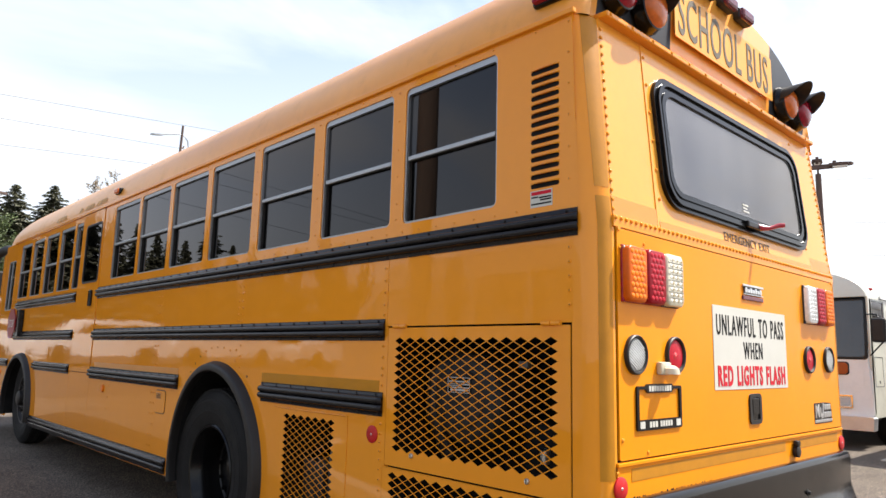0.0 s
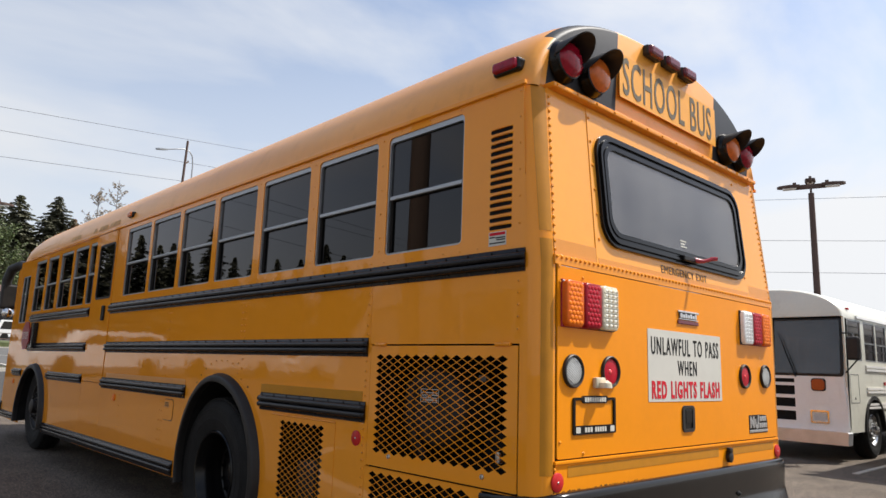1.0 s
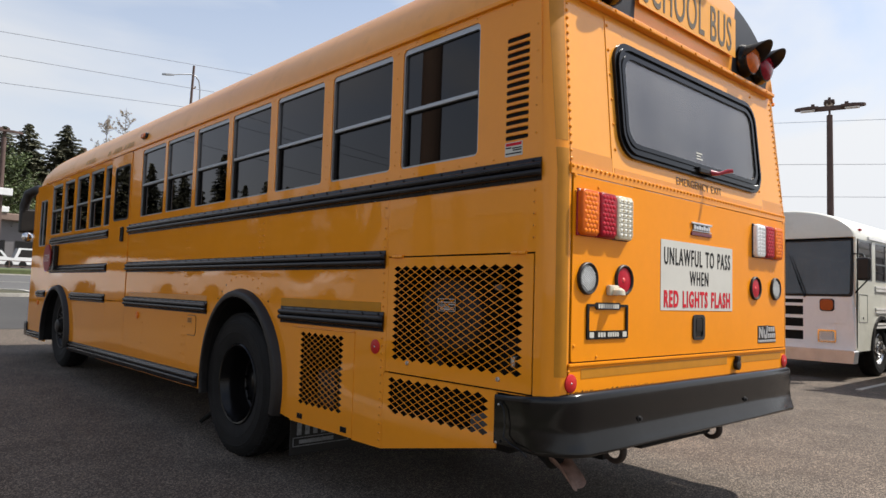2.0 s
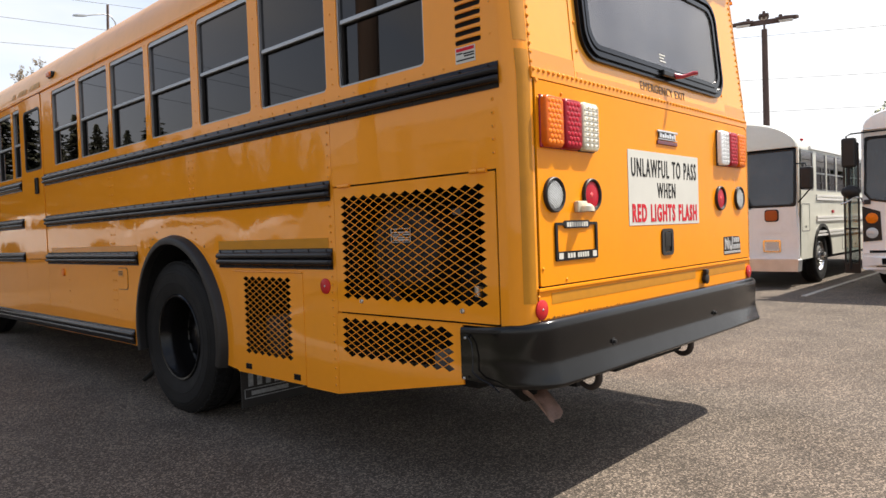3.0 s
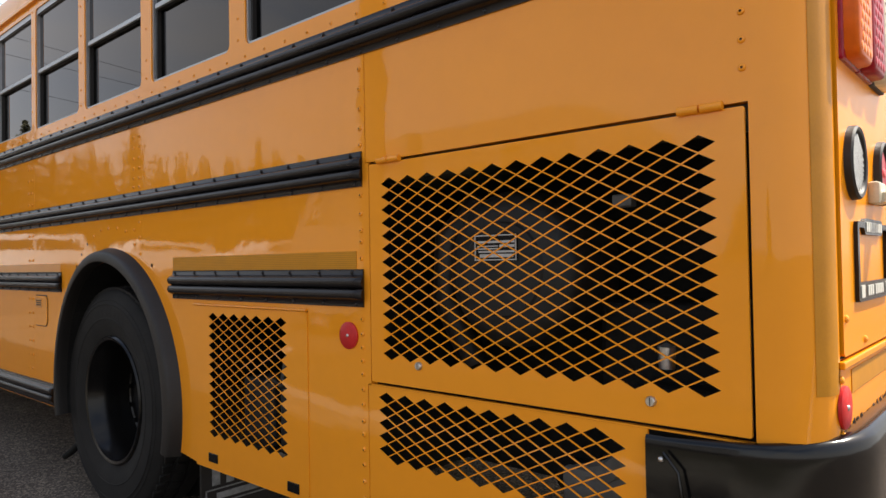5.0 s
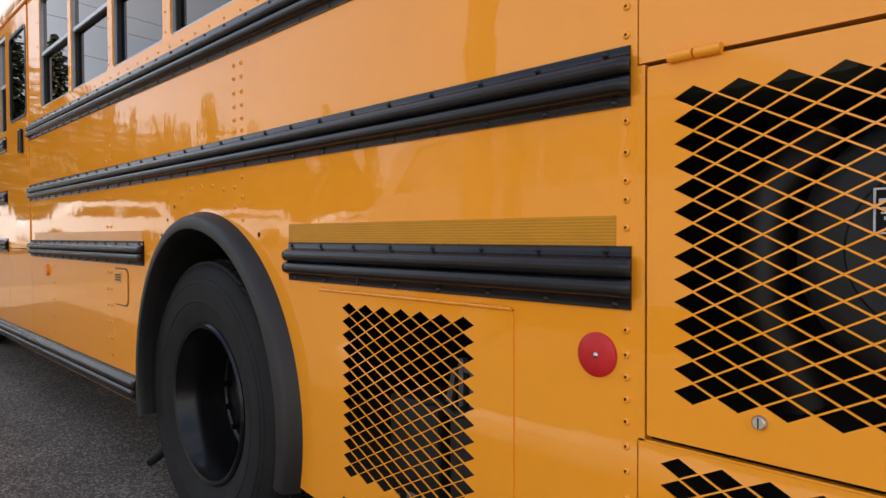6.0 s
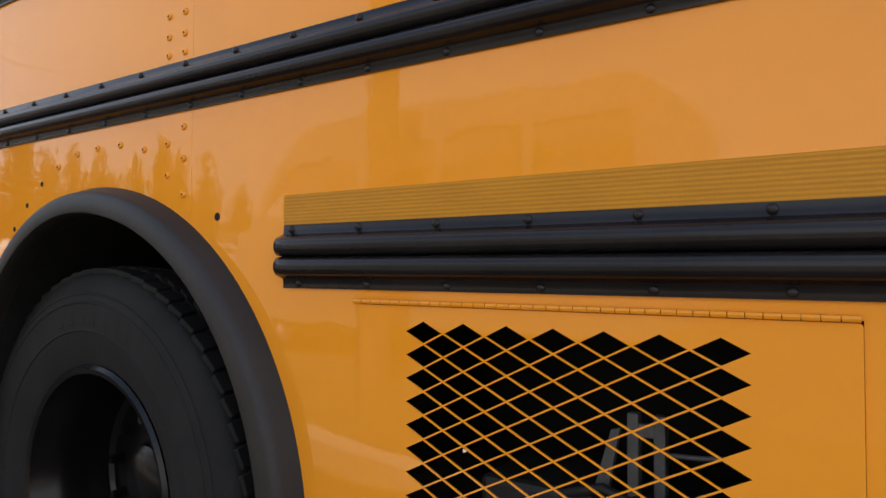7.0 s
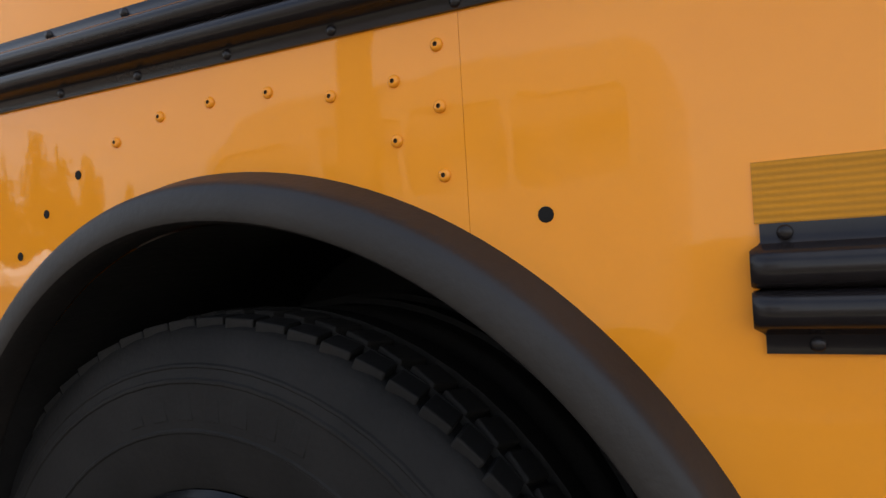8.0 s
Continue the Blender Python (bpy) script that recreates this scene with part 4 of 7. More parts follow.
# roof and its rounded tail cap
def crown(dx):
    f = min(1.0, abs(dx) / C)
    return 2.655 + 0.63 * (1 - f ** 2.6) ** (1 / 1.9)


CAP_Y = 0.080
DX = sorted({round(C * math.sin(radians(a)), 4) for a in range(-90, 91, 4)} | {-0.572, 0.672})
rings = []
roof = bmesh.new()
for y, s, drop in ((CAP_Y, 0.945, 0.0), (CAP_Y + 0.004, 0.958, 0.0), (CAP_Y + 0.017, 0.975, 0.0), (0.130, 0.990, 0.0), (0.19, 0.998, 0.0), (0.26, 1.0, 0.0), (0.42, 1.0, 0.0), (0.60, 1.0, 0.0), (1.5, 1.0, 0), (3.0, 1.0, 0), (4.5, 1, 0), (6, 1, 0), (7.5, 1, 0), (9.3, 1.0, 0.0), (9.55, 0.995, 0.01), (9.78, 0.975, 0.04), (9.94, 0.94, 0.10), (10.03, 0.89, 0.19), (LONG, 0.82, 0.32)):
    low = 1.0 - 0.048 * max(0.0, 1.0 - (y - CAP_Y) / 0.5)          # the cap sits a little lower than the roof
    rings.append([roof.verts.new((C + dx * (s if y < 5 else 1 - (1 - s) * 0.5), y, 2.655 + (crown(dx) - 2.655) * s * low * (1 - drop))) for dx in DX])
for k, (p, q) in enumerate(zip(rings, rings[1:])):
    for i in range(len(DX) - 1):
        f = roof.faces.new((p[i], p[i + 1], q[i + 1], q[i]))
        f.smooth = True
        mid = (DX[i] + DX[i + 1]) / 2
        if k < 3 and ((-1.245 if k < 1 else -1.15) < mid < -0.572 or 0.672 < mid < (1.245 if k < 1 else 1.15)):
            f.material_index = 1
base = [roof.verts.new((v.co.x, v.co.y + 0.03, 2.656)) for v in rings[0]]
for i in range(len(DX) - 1):
    f = roof.faces.new((rings[0][i], rings[0][i + 1], base[i + 1], base[i]))
    mid = (DX[i] + DX[i + 1]) / 2
    if -1.245 < mid < -0.572 or 0.672 < mid < 1.245:
        f.material_index = 1
roof.faces.new([rings[-1][i] for i in range(len(DX))])
part("roof", roof, [ROOF_YELLOW, GREY_BLACK], bus, "weathered yellow roof with a dark-painted tail cap", smooth=40)
part("ceiling_panel", boxed(0.05, W - 0.05, 0.16, LONG - 0.3, 2.66, 2.68), INTERIOR, bus)
for x0, x1 in ((-0.018, 0.006), (W - 0.006, W + 0.018)):
    part("drip_rail", boxed(x0, x1, 0.10, 9.4, 2.645, 2.668, 0.004), YELLOW, bus)
part("tail_drip_rail", box(bmesh.new(), 0.135, W - 0.135, 0.040, 0.112, 2.664, 2.690, 0.006), YELLOW, bus)

# remains of peeled lettering above the door
for y0, y1 in ((5.72, 6.05), (6.12, 6.42), (6.5, 6.62), (7.1, 7.5)):
    peel = bmesh.new()
    peel.faces.new([peel.verts.new(p) for p in ((-0.0005, y0, 2.705), (-0.0005, y1, 2.705), (0.0135, y1 - 0.02, 2.758), (0.0135, y0 + 0.03, 2.758))])
    part("peeled_decal", peel, PEELED, bus)

# corner posts: rounded from flank to tail, leaning in above the waist
def post(flip):
    b = bmesh.new()
    zs = (0.70, 1.40, 1.78, 2.20, 2.656)
    rings = []
    for z in zs:
        f, k = lean(z), 0.085 + 0.045 * max(0.0, z - 1.78)
        pts = [(-0.0006, 0.1245), (-0.0006, 0.118), (0.0, f * 0.45 + 0.085)]
        pts += [(k - k * math.sin(radians(a)), f + 0.085 - 0.085 * math.cos(radians(a))) for a in (75, 60, 45, 30, 15, 0)]
        pts += [(k + 0.012, f)]
        rings.append([b.verts.new((W - x if flip else x, y, z)) for x, y in pts])
    for p, q in zip(rings, rings[1:]):
        for i in range(len(p) - 1):
            b.faces.new((p[i], p[i + 1], q[i + 1], q[i]))
    return part("corner_post", b, YELLOW, bus, smooth=40)


post(False), post(True)
# gold tape up each corner, in two lengths
for flip in (False, True):
    for z0, z1 in ((0.852, 1.893), (1.930, 2.655)):
        b = bmesh.new()
        rr = []
        for z in (z0, min(max(1.78, z0 + 0.3), z1 - 0.1), z1) if z0 < 1.78 else (z0, 2.20, z1):
            f, k = lean(z), 0.085 + 0.045 * max(0.0, z - 1.78)
            rr.append([b.verts.new(((W - x) if flip else x, y, z)) for x, y in [(k - (k + 0.0012) * math.sin(radians(a)), f + 0.085 - 0.0862 * math.cos(radians(a))) for a in (45, 30, 15, 3)]])
        for p, q in zip(rr, rr[1:]):
            for i in range(3):
                b.faces.new((p[i], p[i + 1], q[i + 1], q[i]))
        part("reflective_tape", b, TAPE_PLAIN, bus, "gold reflective tape", smooth=60)

# the far flank
far = bmesh.new()
slab(far, [(0.12, 0.755), (0.345, 0.755), (0.345, 0.488), (1.225, 0.33), (LONG - 0.1, 0.36), (LONG - 0.1, 2.655), (0.12, 2.655)], [rect(a, b2, SILL, HEAD, 0.03) for a, b2 in WINDOW_SPANS[:7]] + [rect(a, b2, SILL, HEAD, 0.03) for a, b2 in WINDOW_SPANS[8:]], lambda u, v, d: (W - d, u, v), 0.0, SKIN)
part("far_side_panel", far, YELLOW, bus)
for a, b2 in WINDOW_SPANS[:7] + WINDOW_SPANS[8:]:
    part("far_pane", boxed(W - 0.02, W - 0.016, a, b2, SILL, HEAD), FAR_GLASS, bus)
part("cabin_floor", boxed(0.03, W - 0.03, 1.36, LONG - 0.15, 1.26, 1.30), INTERIOR, bus)
part("rear_shelf", boxed(0.03, W - 0.03, 0.1, 0.75, 1.45, 1.49), INTERIOR, bus)
seat_mesh = None
for k in range(11):
    for x in (0.10, W - 1.08):
        if seat_mesh is None:
            first = part("seat", box(box(bmesh.new(), 0, 0.98, 0, 0.10, 1.45, 2.03, 0.04), 0, 0.98, 0.08, 0.46, 1.36, 1.50, 0.03), SEAT, bus, "dark vinyl bench seat")
            seat_mesh = first.data
            ob = first
        else:
            ob = new("seat", seat_mesh)
            ob.parent = bus
        ob.location = (x, 0.82 + 0.71 * k, 0)
# the front end
fr = bmesh.new()
slab(fr, rect(0.0, W, 0.42, 2.62, 0.1), [rect(0.12, W - 0.12, 1.45, 2.45, 0.08)], lambda u, v, d: (u, LONG - d, v), 0.0, 0.12)
part("front_panel", fr, YELLOW, bus)
part("windscreen", boxed(0.12, W - 0.12, LONG - 0.06, LONG - 0.05, 1.45, 2.45), CLEAR, bus)
part("front_bumper", boxed(-0.02, W + 0.02, LONG - 0.05, LONG + 0.14, 0.40, 0.62, 0.03), BUMPER, bus)
part("front_marker", boxed(0.1, 0.26, LONG - 0.2, LONG - 0.1, 2.80, 2.86, 0.01), AMBER_LENS, bus)
# mirror on its bent arm
part("mirror_arm", tube(bmesh.new(), [(0.16, LONG - 0.05, 2.60), (0.06, LONG + 0.18, 2.66), (-0.03, LONG + 0.34, 2.60), (-0.07, LONG + 0.40, 2.42), (-0.06, LONG + 0.41, 2.20)], [0.07, 0.075, 0.075, 0.07, 0.07]), RUBBER, bus, "black curved mirror arm", smooth=60)
mirror = part("mirror", boxed(-0.13, 0.11, LONG + 0.34, LONG + 0.46, 1.98, 2.36, 0.03), RUBBER, bus, "black side mirror")
part("convex_mirror", lathe(bmesh.new(), [(0, 0), (0.02, 0.05), (0.05, 0.08), (0.08, 0.08), (0.09, 0)], 24, Matrix.Translation((-0.01, LONG + 0.30, 1.92)) @ pose(0, 0, 0, 0, 0, 90)), CHROME, mirror, smooth=40)
# folded stop arm
eight = [(8.805 + 0.20 * math.cos(radians(22.5 + 45 * k)), 1.550 + 0.20 * math.sin(radians(22.5 + 45 * k))) for k in range(8)]
stop = part("stop_arm", slab(bmesh.new(), eight, [], side, -0.078, -0.066), RED_BASE, bus, "folded red octagonal stop arm")
part("arm_bracket", boxed(-0.062, 0.0, 8.51, 8.66, 1.38, 1.72, 0.01), BLACK_PAINT, stop)
lettering("lettering", "STOP", 0.14, SIGN_WHITE, stop, Matrix.Translation((-0.0785, 8.805, 1.55)) @ pose(0, 0, 0, 90, 0, -90), (0.25, 0.10), depth=0.0006, bold=0.0)

# ---- tail of the bus ----
# upper tail sheets take the paler yellow that carries the light on them
up_panel = bmesh.new()
slab(up_panel, [(0.088, 1.784), (W - 0.088, 1.784), (W - 0.130, 2.664), (0.130, 2.664)], [rect(0.545, 2.115, 1.975, 2.495, 0.10)], tail, 0.0, 0.02)
part("tail_upper_panel", up_panel, LIT_YELLOW, bus)
# raised centre sheet round the window
ct = bmesh.new()
slab(ct, [(0.428, 1.816), (W - 0.428, 1.816), (W - 0.452, 2.655), (0.452, 2.655)], [rect(0.548, 2.112, 1.978, 2.492, 0.10)], tail, -0.004, 0.001)
part("window_surround", ct, LIT_YELLOW, bus)
# rear window: black rubber frame with a step, tinted pane, release handle
wf = bmesh.new()
slab(wf, rect(0.490, 2.160, 1.925, 2.538, 0.13, 8), [rect(0.552, 2.100, 1.985, 2.480, 0.10, 8)], tail, -0.022, 0.02)
rear_window = part("rear_window", wf, BLACK_PAINT, bus, "tinted rear emergency window in a black rubber frame", smooth=30)
wf = bmesh.new()
slab(wf, rect(0.510, 2.140, 1.945, 2.518, 0.12, 8), [rect(0.525, 2.126, 1.960, 2.502, 0.11, 8)], tail, -0.034, -0.02)
slab(wf, rect(0.546, 2.104, 1.980, 2.484, 0.10, 8), [rect(0.572, 2.080, 2.004, 2.460, 0.085, 8)], tail, -0.028, -0.012)
part("frame_bead", wf, BLACK_PAINT, rear_window, smooth=30)
wp = bmesh.new()
slab(wp, rect(0.55, 2.10, 1.985, 2.48, 0.10), [], tail, -0.018, -0.014)
part("pane", wp, REAR_GLASS, rear_window)
part("release_handle", tube(bmesh.new(), [(1.385, -0.020, 1.966), (1.405, -0.042, 1.959), (1.425, -0.060, 1.958), (1.446, -0.078, 1.965), (1.464, -0.098, 1.974), (1.480, -0.118, 1.975)], [0.016, 0.015, 0.011, 0.010, 0.012, 0.011]), RED_HANDLE, rear_window, "red bent release handle", smooth=60)
part("handle_base", boxed(1.25, 1.42, -0.035, 0.0, 1.945, 1.978, 0.006), BLACK_PAINT, rear_window)
for k, wdt in enumerate((0.07, 0.05, 0.07)):
    part("writing_bar", slab(bmesh.new(), rect(1.285, 1.285 + wdt, 2.065 - 0.017 * k, 2.073 - 0.017 * k), [], tail, -0.0205, -0.0182), SIGN_WHITE, rear_window)
# lighter tape round the upper tail
b = bmesh.new()
slab(b, rect(0.094, W - 0.094, 1.822, 1.900), [], tail, -0.003, -0.001)
part("faded_tape", b, TAPE_LIGHT, bus)
b = bmesh.new()
slab(b, rect(0.445, W - 0.445, 1.8245, 1.852), [], tail, -0.0055, -0.004)
part("faded_tape", b, TAPE_LIGHT, bus)
# waist seam and the double row of small rivets
part("waist_strip", boxed(0.085, W - 0.085, -0.008, 0.003, 1.778, 1.824, 0.002), YELLOW, bus)


STUDS = {}


def studs(name, places, r, h, parent, turn=(0, 0, 0), mat=None):
    """Domed rivets, each an object on one shared mesh."""
    mat = mat or YELLOW
    key = (r, h, turn, mat)
    for p in places:
        if key not in STUDS:
            ob = part(name, lathe(bmesh.new(), [(0.001, r), (-h * 0.35, r), (-h * 0.75, r * 0.72), (-h, r * 0.3), (-h, 0.0)], 8, pose(0, 0, 0, *turn)), mat, parent, smooth=70)
            STUDS[key] = ob.data
        else:
            ob = new(name, STUDS[key])
            ob.parent = parent
        ob.location = p


TURN_TAIL = (0, 0, 90)
studs("rivet", [(0.098 + 0.0365 * k, -0.008, 1.813) for k in range(67)], 0.0085, 0.0075, bus, TURN_TAIL)
for s_ in (0, 1):
    studs("rivet", [(W - x if s_ else x, lean(z), z) for x, z in [(0.100 + 0.051 * (z - 1.836), z) for z in np.arange(1.848, 2.65, 0.0385)]], 0.0085, 0.0075, bus, TURN_TAIL)
studs("rivet", [(x, lean(z) - 0.004, z) for x in (0.465, W - 0.465) for z in np.arange(1.95, 2.64, 0.13)], 0.0085, 0.0065, bus, TURN_TAIL)
studs("rivet", [(0.16 + 0.168 * k, 0.040, 2.677) for k in range(14)], 0.008, 0.006, bus, TURN_TAIL)

# engine cover: one large lid with a folded edge
lid = bmesh.new()
slab(lid, rect(0.106, W - 0.106, 0.918, 1.7745, 0.012, 3), [], tail, -0.006, 0.012)
cover = part("engine_cover", lid, TAIL_YELLOW, bus, "plain yellow tail engine cover")
ed_ = bmesh.new()
slab(ed_, rect(0.096, W - 0.096, 0.9115, 1.777, 0.012, 3), [rect(0.1075, W - 0.1075, 0.9195, 1.7735, 0.012, 3)], tail, 0.0045, 0.02)
part("cover_gap", ed_, GRIME, bus)
for x in (0.14, W - 0.14):
    b = lathe(bmesh.new(), [(0.02, 0.012), (-0.006, 0.012), (-0.010, 0.009), (-0.010, 0)], 16, Matrix.Translation((x - 0.022 if x < 1 else x + 0.022, 0, 1.775)) @ pose(0, 0, 0, 0, 0, 90))
    part("cover_hinge", b, YELLOW, bus, smooth=40)
low = bmesh.new()
slab(low, rect(0.088, W - 0.088, 0.745, 0.911), [], tail, 0.0, 0.02)
box(low, 0.090, W - 0.090, -0.010, 0.002, 0.896, 0.911, 0.003)
part("tail_lower_panel", low, TAIL_YELLOW, bus)
for x0, x1 in ((0.19, 1.66), (1.85, 2.46)):
    part("reflective_tape", boxed(x0, x1, -0.0015, 0.001, 0.838, 0.884), TAPE_PLAIN, bus, "gold reflective tape")
wear = bmesh.new()
for k in range(34):
    x = 0.14 + 0.0205 * k + random.uniform(-0.009, 0.009)
    z = 0.780 + random.uniform(-0.003, 0.004)
    wdt = random.uniform(0.006, 0.016)
    slab(wear, [(x, z - 0.006), (x + wdt, z - 0.005), (x + wdt * 0.8, z + random.uniform(-0.003, 0.003)), (x + wdt * 0.3, z + random.uniform(-0.003, 0.002))], [], tail, -0.001, 0.001)
part("chipped_paint", wear, GRIME, bus)["kind"] = "stuff"


# combination lamps: amber, red and cream lenses, each a field of small round bumps between rounded ends
def led_lamp(x0, x1, z0, z1, mat, label):
    b = boxed(x0 + 0.001, x1 - 0.001, -0.016, 0.0, z0, z1, 0.004)
    lamp = part("tail_lamp", b, DEEP_RED if mat not in (CREAM_LENS, SILVER_LENS) else GREY_BLACK, bus, label)
    g = bmesh.new()
    cc, w2, e = (x0 + x1) / 2, (x1 - x0) / 2, 0.016
    ring = [(x0 + 0.003 + e, z0 + 0.003), (x1 - 0.003 - e, z0 + 0.003), (x1 - 0.003, z0 + 0.003 + e), (x1 - 0.003, z1 - 0.003 - e), (x1 - 0.003 - e, z1 - 0.003), (x0 + 0.003 + e, z1 - 0.003), (x0 + 0.003, z1 - 0.003 - e), (x0 + 0.003, z0 + 0.003 + e)]
    loops = []
    for d, s in ((-0.012, 1.0), (-0.033, 1.0), (-0.039, 0.965), (-0.042, 0.90)):
        loops.append([g.verts.new((cc + (x - cc) * s, d, (z0 + z1) / 2 + (z - (z0 + z1) / 2) * (1 - (1 - s) * w2 * 2 / (z1 - z0)))) for x, z in ring])
    for p, q in zip(loops, loops[1:]):
        for k in range(8):
            g.faces.new((p[k], p[(k + 1) % 8], q[(k + 1) % 8], q[k]))
    g.faces.new(loops[-1])
    clear = mat in (CREAM_LENS, SILVER_LENS)
    base, g = g, bmesh.new()
    nx, nz = (3, 8) if clear else (4, 9)
    for j in range(nz):
        for i in range(nx):
            if not clear and j % 2 and i == nx - 1:
                continue
            cx = x0 + 0.016 + (x1 - x0 - 0.032) * (i + (1.0 if j % 2 and not clear else 0.5)) / nx
            cz = z0 + 0.014 + (z1 - z0 - 0.028) * (j + 0.5) / nz
            lathe(g, [(0.0015, 1.0), (-0.0008, 0.85), (-0.002, 0.5), (-0.0024, 0.0)], 8, Matrix.Translation((cx, -0.0415, cz)) @ pose(0, 0, 0, 0, 0, 90) @ Matrix.Diagonal((1, 0.0140 if clear else 0.0148, 0.0095 if clear else 0.0115, 1)))
    lens = part("lens", base, {AMBER_LENS: AMBER_BASE, RED_LENS: RED_BASE, CREAM_LENS: CREAM_BASE, SILVER_LENS: SILVER_LENS}[mat], lamp, smooth=50)
    part("optic_field", g, mat, lamp, smooth=60)["kind"] = "stuff"
    if clear:
        for j in range(nz - 1):
            z = z0 + 0.014 + (z1 - z0 - 0.028) * (j + 1) / nz
            part("rib", boxed(x0 + 0.01, x1 - 0.01, -0.044, -0.041, z - 0.0012, z + 0.0012), LABEL, lamp)
        gold = bmesh.new()
        for j in range(nz):
            for i in range(nx):
                cx = x0 + 0.016 + (x1 - x0 - 0.032) * (i + 0.5) / nx
                cz = z0 + 0.014 + (z1 - z0 - 0.028) * (j + 0.5) / nz
                box(gold, cx + 0.006, cx + 0.019, -0.0434, -0.0405, cz - 0.006, cz + 0.002)
        part("inner_optic", gold, OPTIC_GOLD if mat is CREAM_LENS else LABEL, lamp)["kind"] = "stuff"
    for x, z in ((x0 + 0.010, z1 - 0.010), (x1 - 0.010, z0 + 0.010)):
        part("screw", lathe(bmesh.new(), [(0.002, 0.006), (-0.004, 0.006), (-0.006, 0.003), (-0.006, 0)], 8, Matrix.Translation((x, -0.016, z)) @ pose(0, 0, 0, 0, 0, 90)), STEEL, lamp, smooth=40)


for x0, mat, label in ((0.126, AMBER_LENS, "amber rectangular tail lamp"), (0.270, RED_LENS, "red rectangular tail lamp"), (0.414, CREAM_LENS, "clear cream reversing lamp")):
    led_lamp(x0, x0 + 0.142, 1.495, 1.714, mat, label)
for x0, mat, label in ((1.997, SILVER_LENS, "clear silvery reversing lamp"), (2.137, RED_LENS, "red rectangular tail lamp"), (2.277, AMBER_LENS, "amber rectangular tail lamp")):
    led_lamp(x0, x0 + 0.14, 1.505, 1.722, mat, label)


# round lamps in black rubber rings
def round_lamp(x, z, mat, label, ribs):
    m = Matrix.Translation((x, -0.006, z)) @ pose(0, 0, 0, 0, 0, 90)
    ring = part("round_lamp", lathe(bmesh.new(), [(0.004, 0.076), (-0.013, 0.075), (-0.017, 0.071), (-0.015, 0.065), (-0.004, 0.061)], 40, m), RUBBER, bus, label, smooth=40)
    b = lathe(bmesh.new(), [(0.0, 0.063), (-0.006, 0.061), (-0.010, 0.038), (-0.0115, 0.0)], 40, m)
    if ribs:
        for k in range(-5, 6):
            hh = math.sqrt(max(0, 0.057 ** 2 - (k * 0.0095) ** 2))
            if hh > 0.01:
                slant = m @ pose(0, 0, 0, 32, 0, 0)
                part("rib", rod(bmesh.new(), slant @ Vector((-0.009, -hh, k * 0.0095)), slant @ Vector((-0.009, hh, k * 0.0095)), 0.0035, seg=6), mat, ring)
    part("lens", b, mat, ring, smooth=50)
    # a small bright disc paints the highlight on the plain red lens
    if not ribs:
        part("painted_glint", lathe(bmesh.new(), [(-0.010, 0.013), (-0.0135, 0.010), (-0.0145, 0.0)], 16, m @ pose(0, 0.010, 0)), LENS_GLINT, ring, smooth=50)


round_lamp(0.217, 1.300, CLEAR_LENS, "clear ribbed round reversing lamp", True)
round_lamp(0.519, 1.303, RED_LENS, "red round stop lamp", False)
round_lamp(2.04, 1.305, RED_LENS, "red round stop lamp", False)
round_lamp(2.355, 1.309, CLEAR_LENS, "clear ribbed round reversing lamp", True)
# number-plate lamp, frame, sign, emblems, latch
pl = bmesh.new()
box(pl, 0.375, 0.455, -0.030, -0.004, 1.225, 1.275, 0.008)
lathe(pl, [(0, 0.0), (0.0, 0.036), (0.022, 0.032), (0.034, 0.016), (0.036, 0)], 20, Matrix.Translation((0.425, -0.04, 1.228)) @ pose(0, 0, 0, 0, -90, 0))
part("plate_lamp", pl, PLATE_CREAM, bus, "aged cream plastic plate lamp", smooth=40)
fr = bmesh.new()
slab(fr, [(0.222, 1.017), (0.552, 1.017), (0.558, 1.023), (0.558, 1.176), (0.552, 1.182), (0.492, 1.182), (0.480, 1.190), (0.294, 1.190), (0.282, 1.182), (0.222, 1.182), (0.216, 1.176), (0.216, 1.023)],
     [[(0.232, 1.057), (0.542, 1.057), (0.542, 1.170), (0.494, 1.170), (0.478, 1.156), (0.296, 1.156), (0.280, 1.170), (0.232, 1.170)]], tail, -0.014, -0.004)
plate = part("plate_frame", fr, BLACK_PAINT, bus, "empty black number-plate frame with white print")
bars = [(0.302 + 0.0195 * k, 0.3165 + 0.0195 * k, 1.162, 1.183) for k in range(9)] + [(0.302 + 0.0215 * k, 0.318 + 0.0215 * k, 1.027, 1.049) for k in range(3)] + [(0.382 + 0.0195 * k, 0.396 + 0.0195 * k, 1.027, 1.049) for k in range(5)]
bars += [(0.234, 0.268, 1.025, 1.051), (0.508, 0.542, 1.025, 1.051)]
for x0, x1, z0, z1 in bars:
    part("writing_bar", slab(bmesh.new(), rect(x0, x1, z0, z1, 0.003, 2), [], tail, -0.0155, -0.0135), SIGN_WHITE, plate)
b = bmesh.new()
slab(b, rect(0.874, 1.714, 1.157, 1.536, 0.004, 2), [], tail, -0.0085, -0.005)
notice = part("notice", b, SIGN_WHITE, bus, "white notice with black and red capitals")
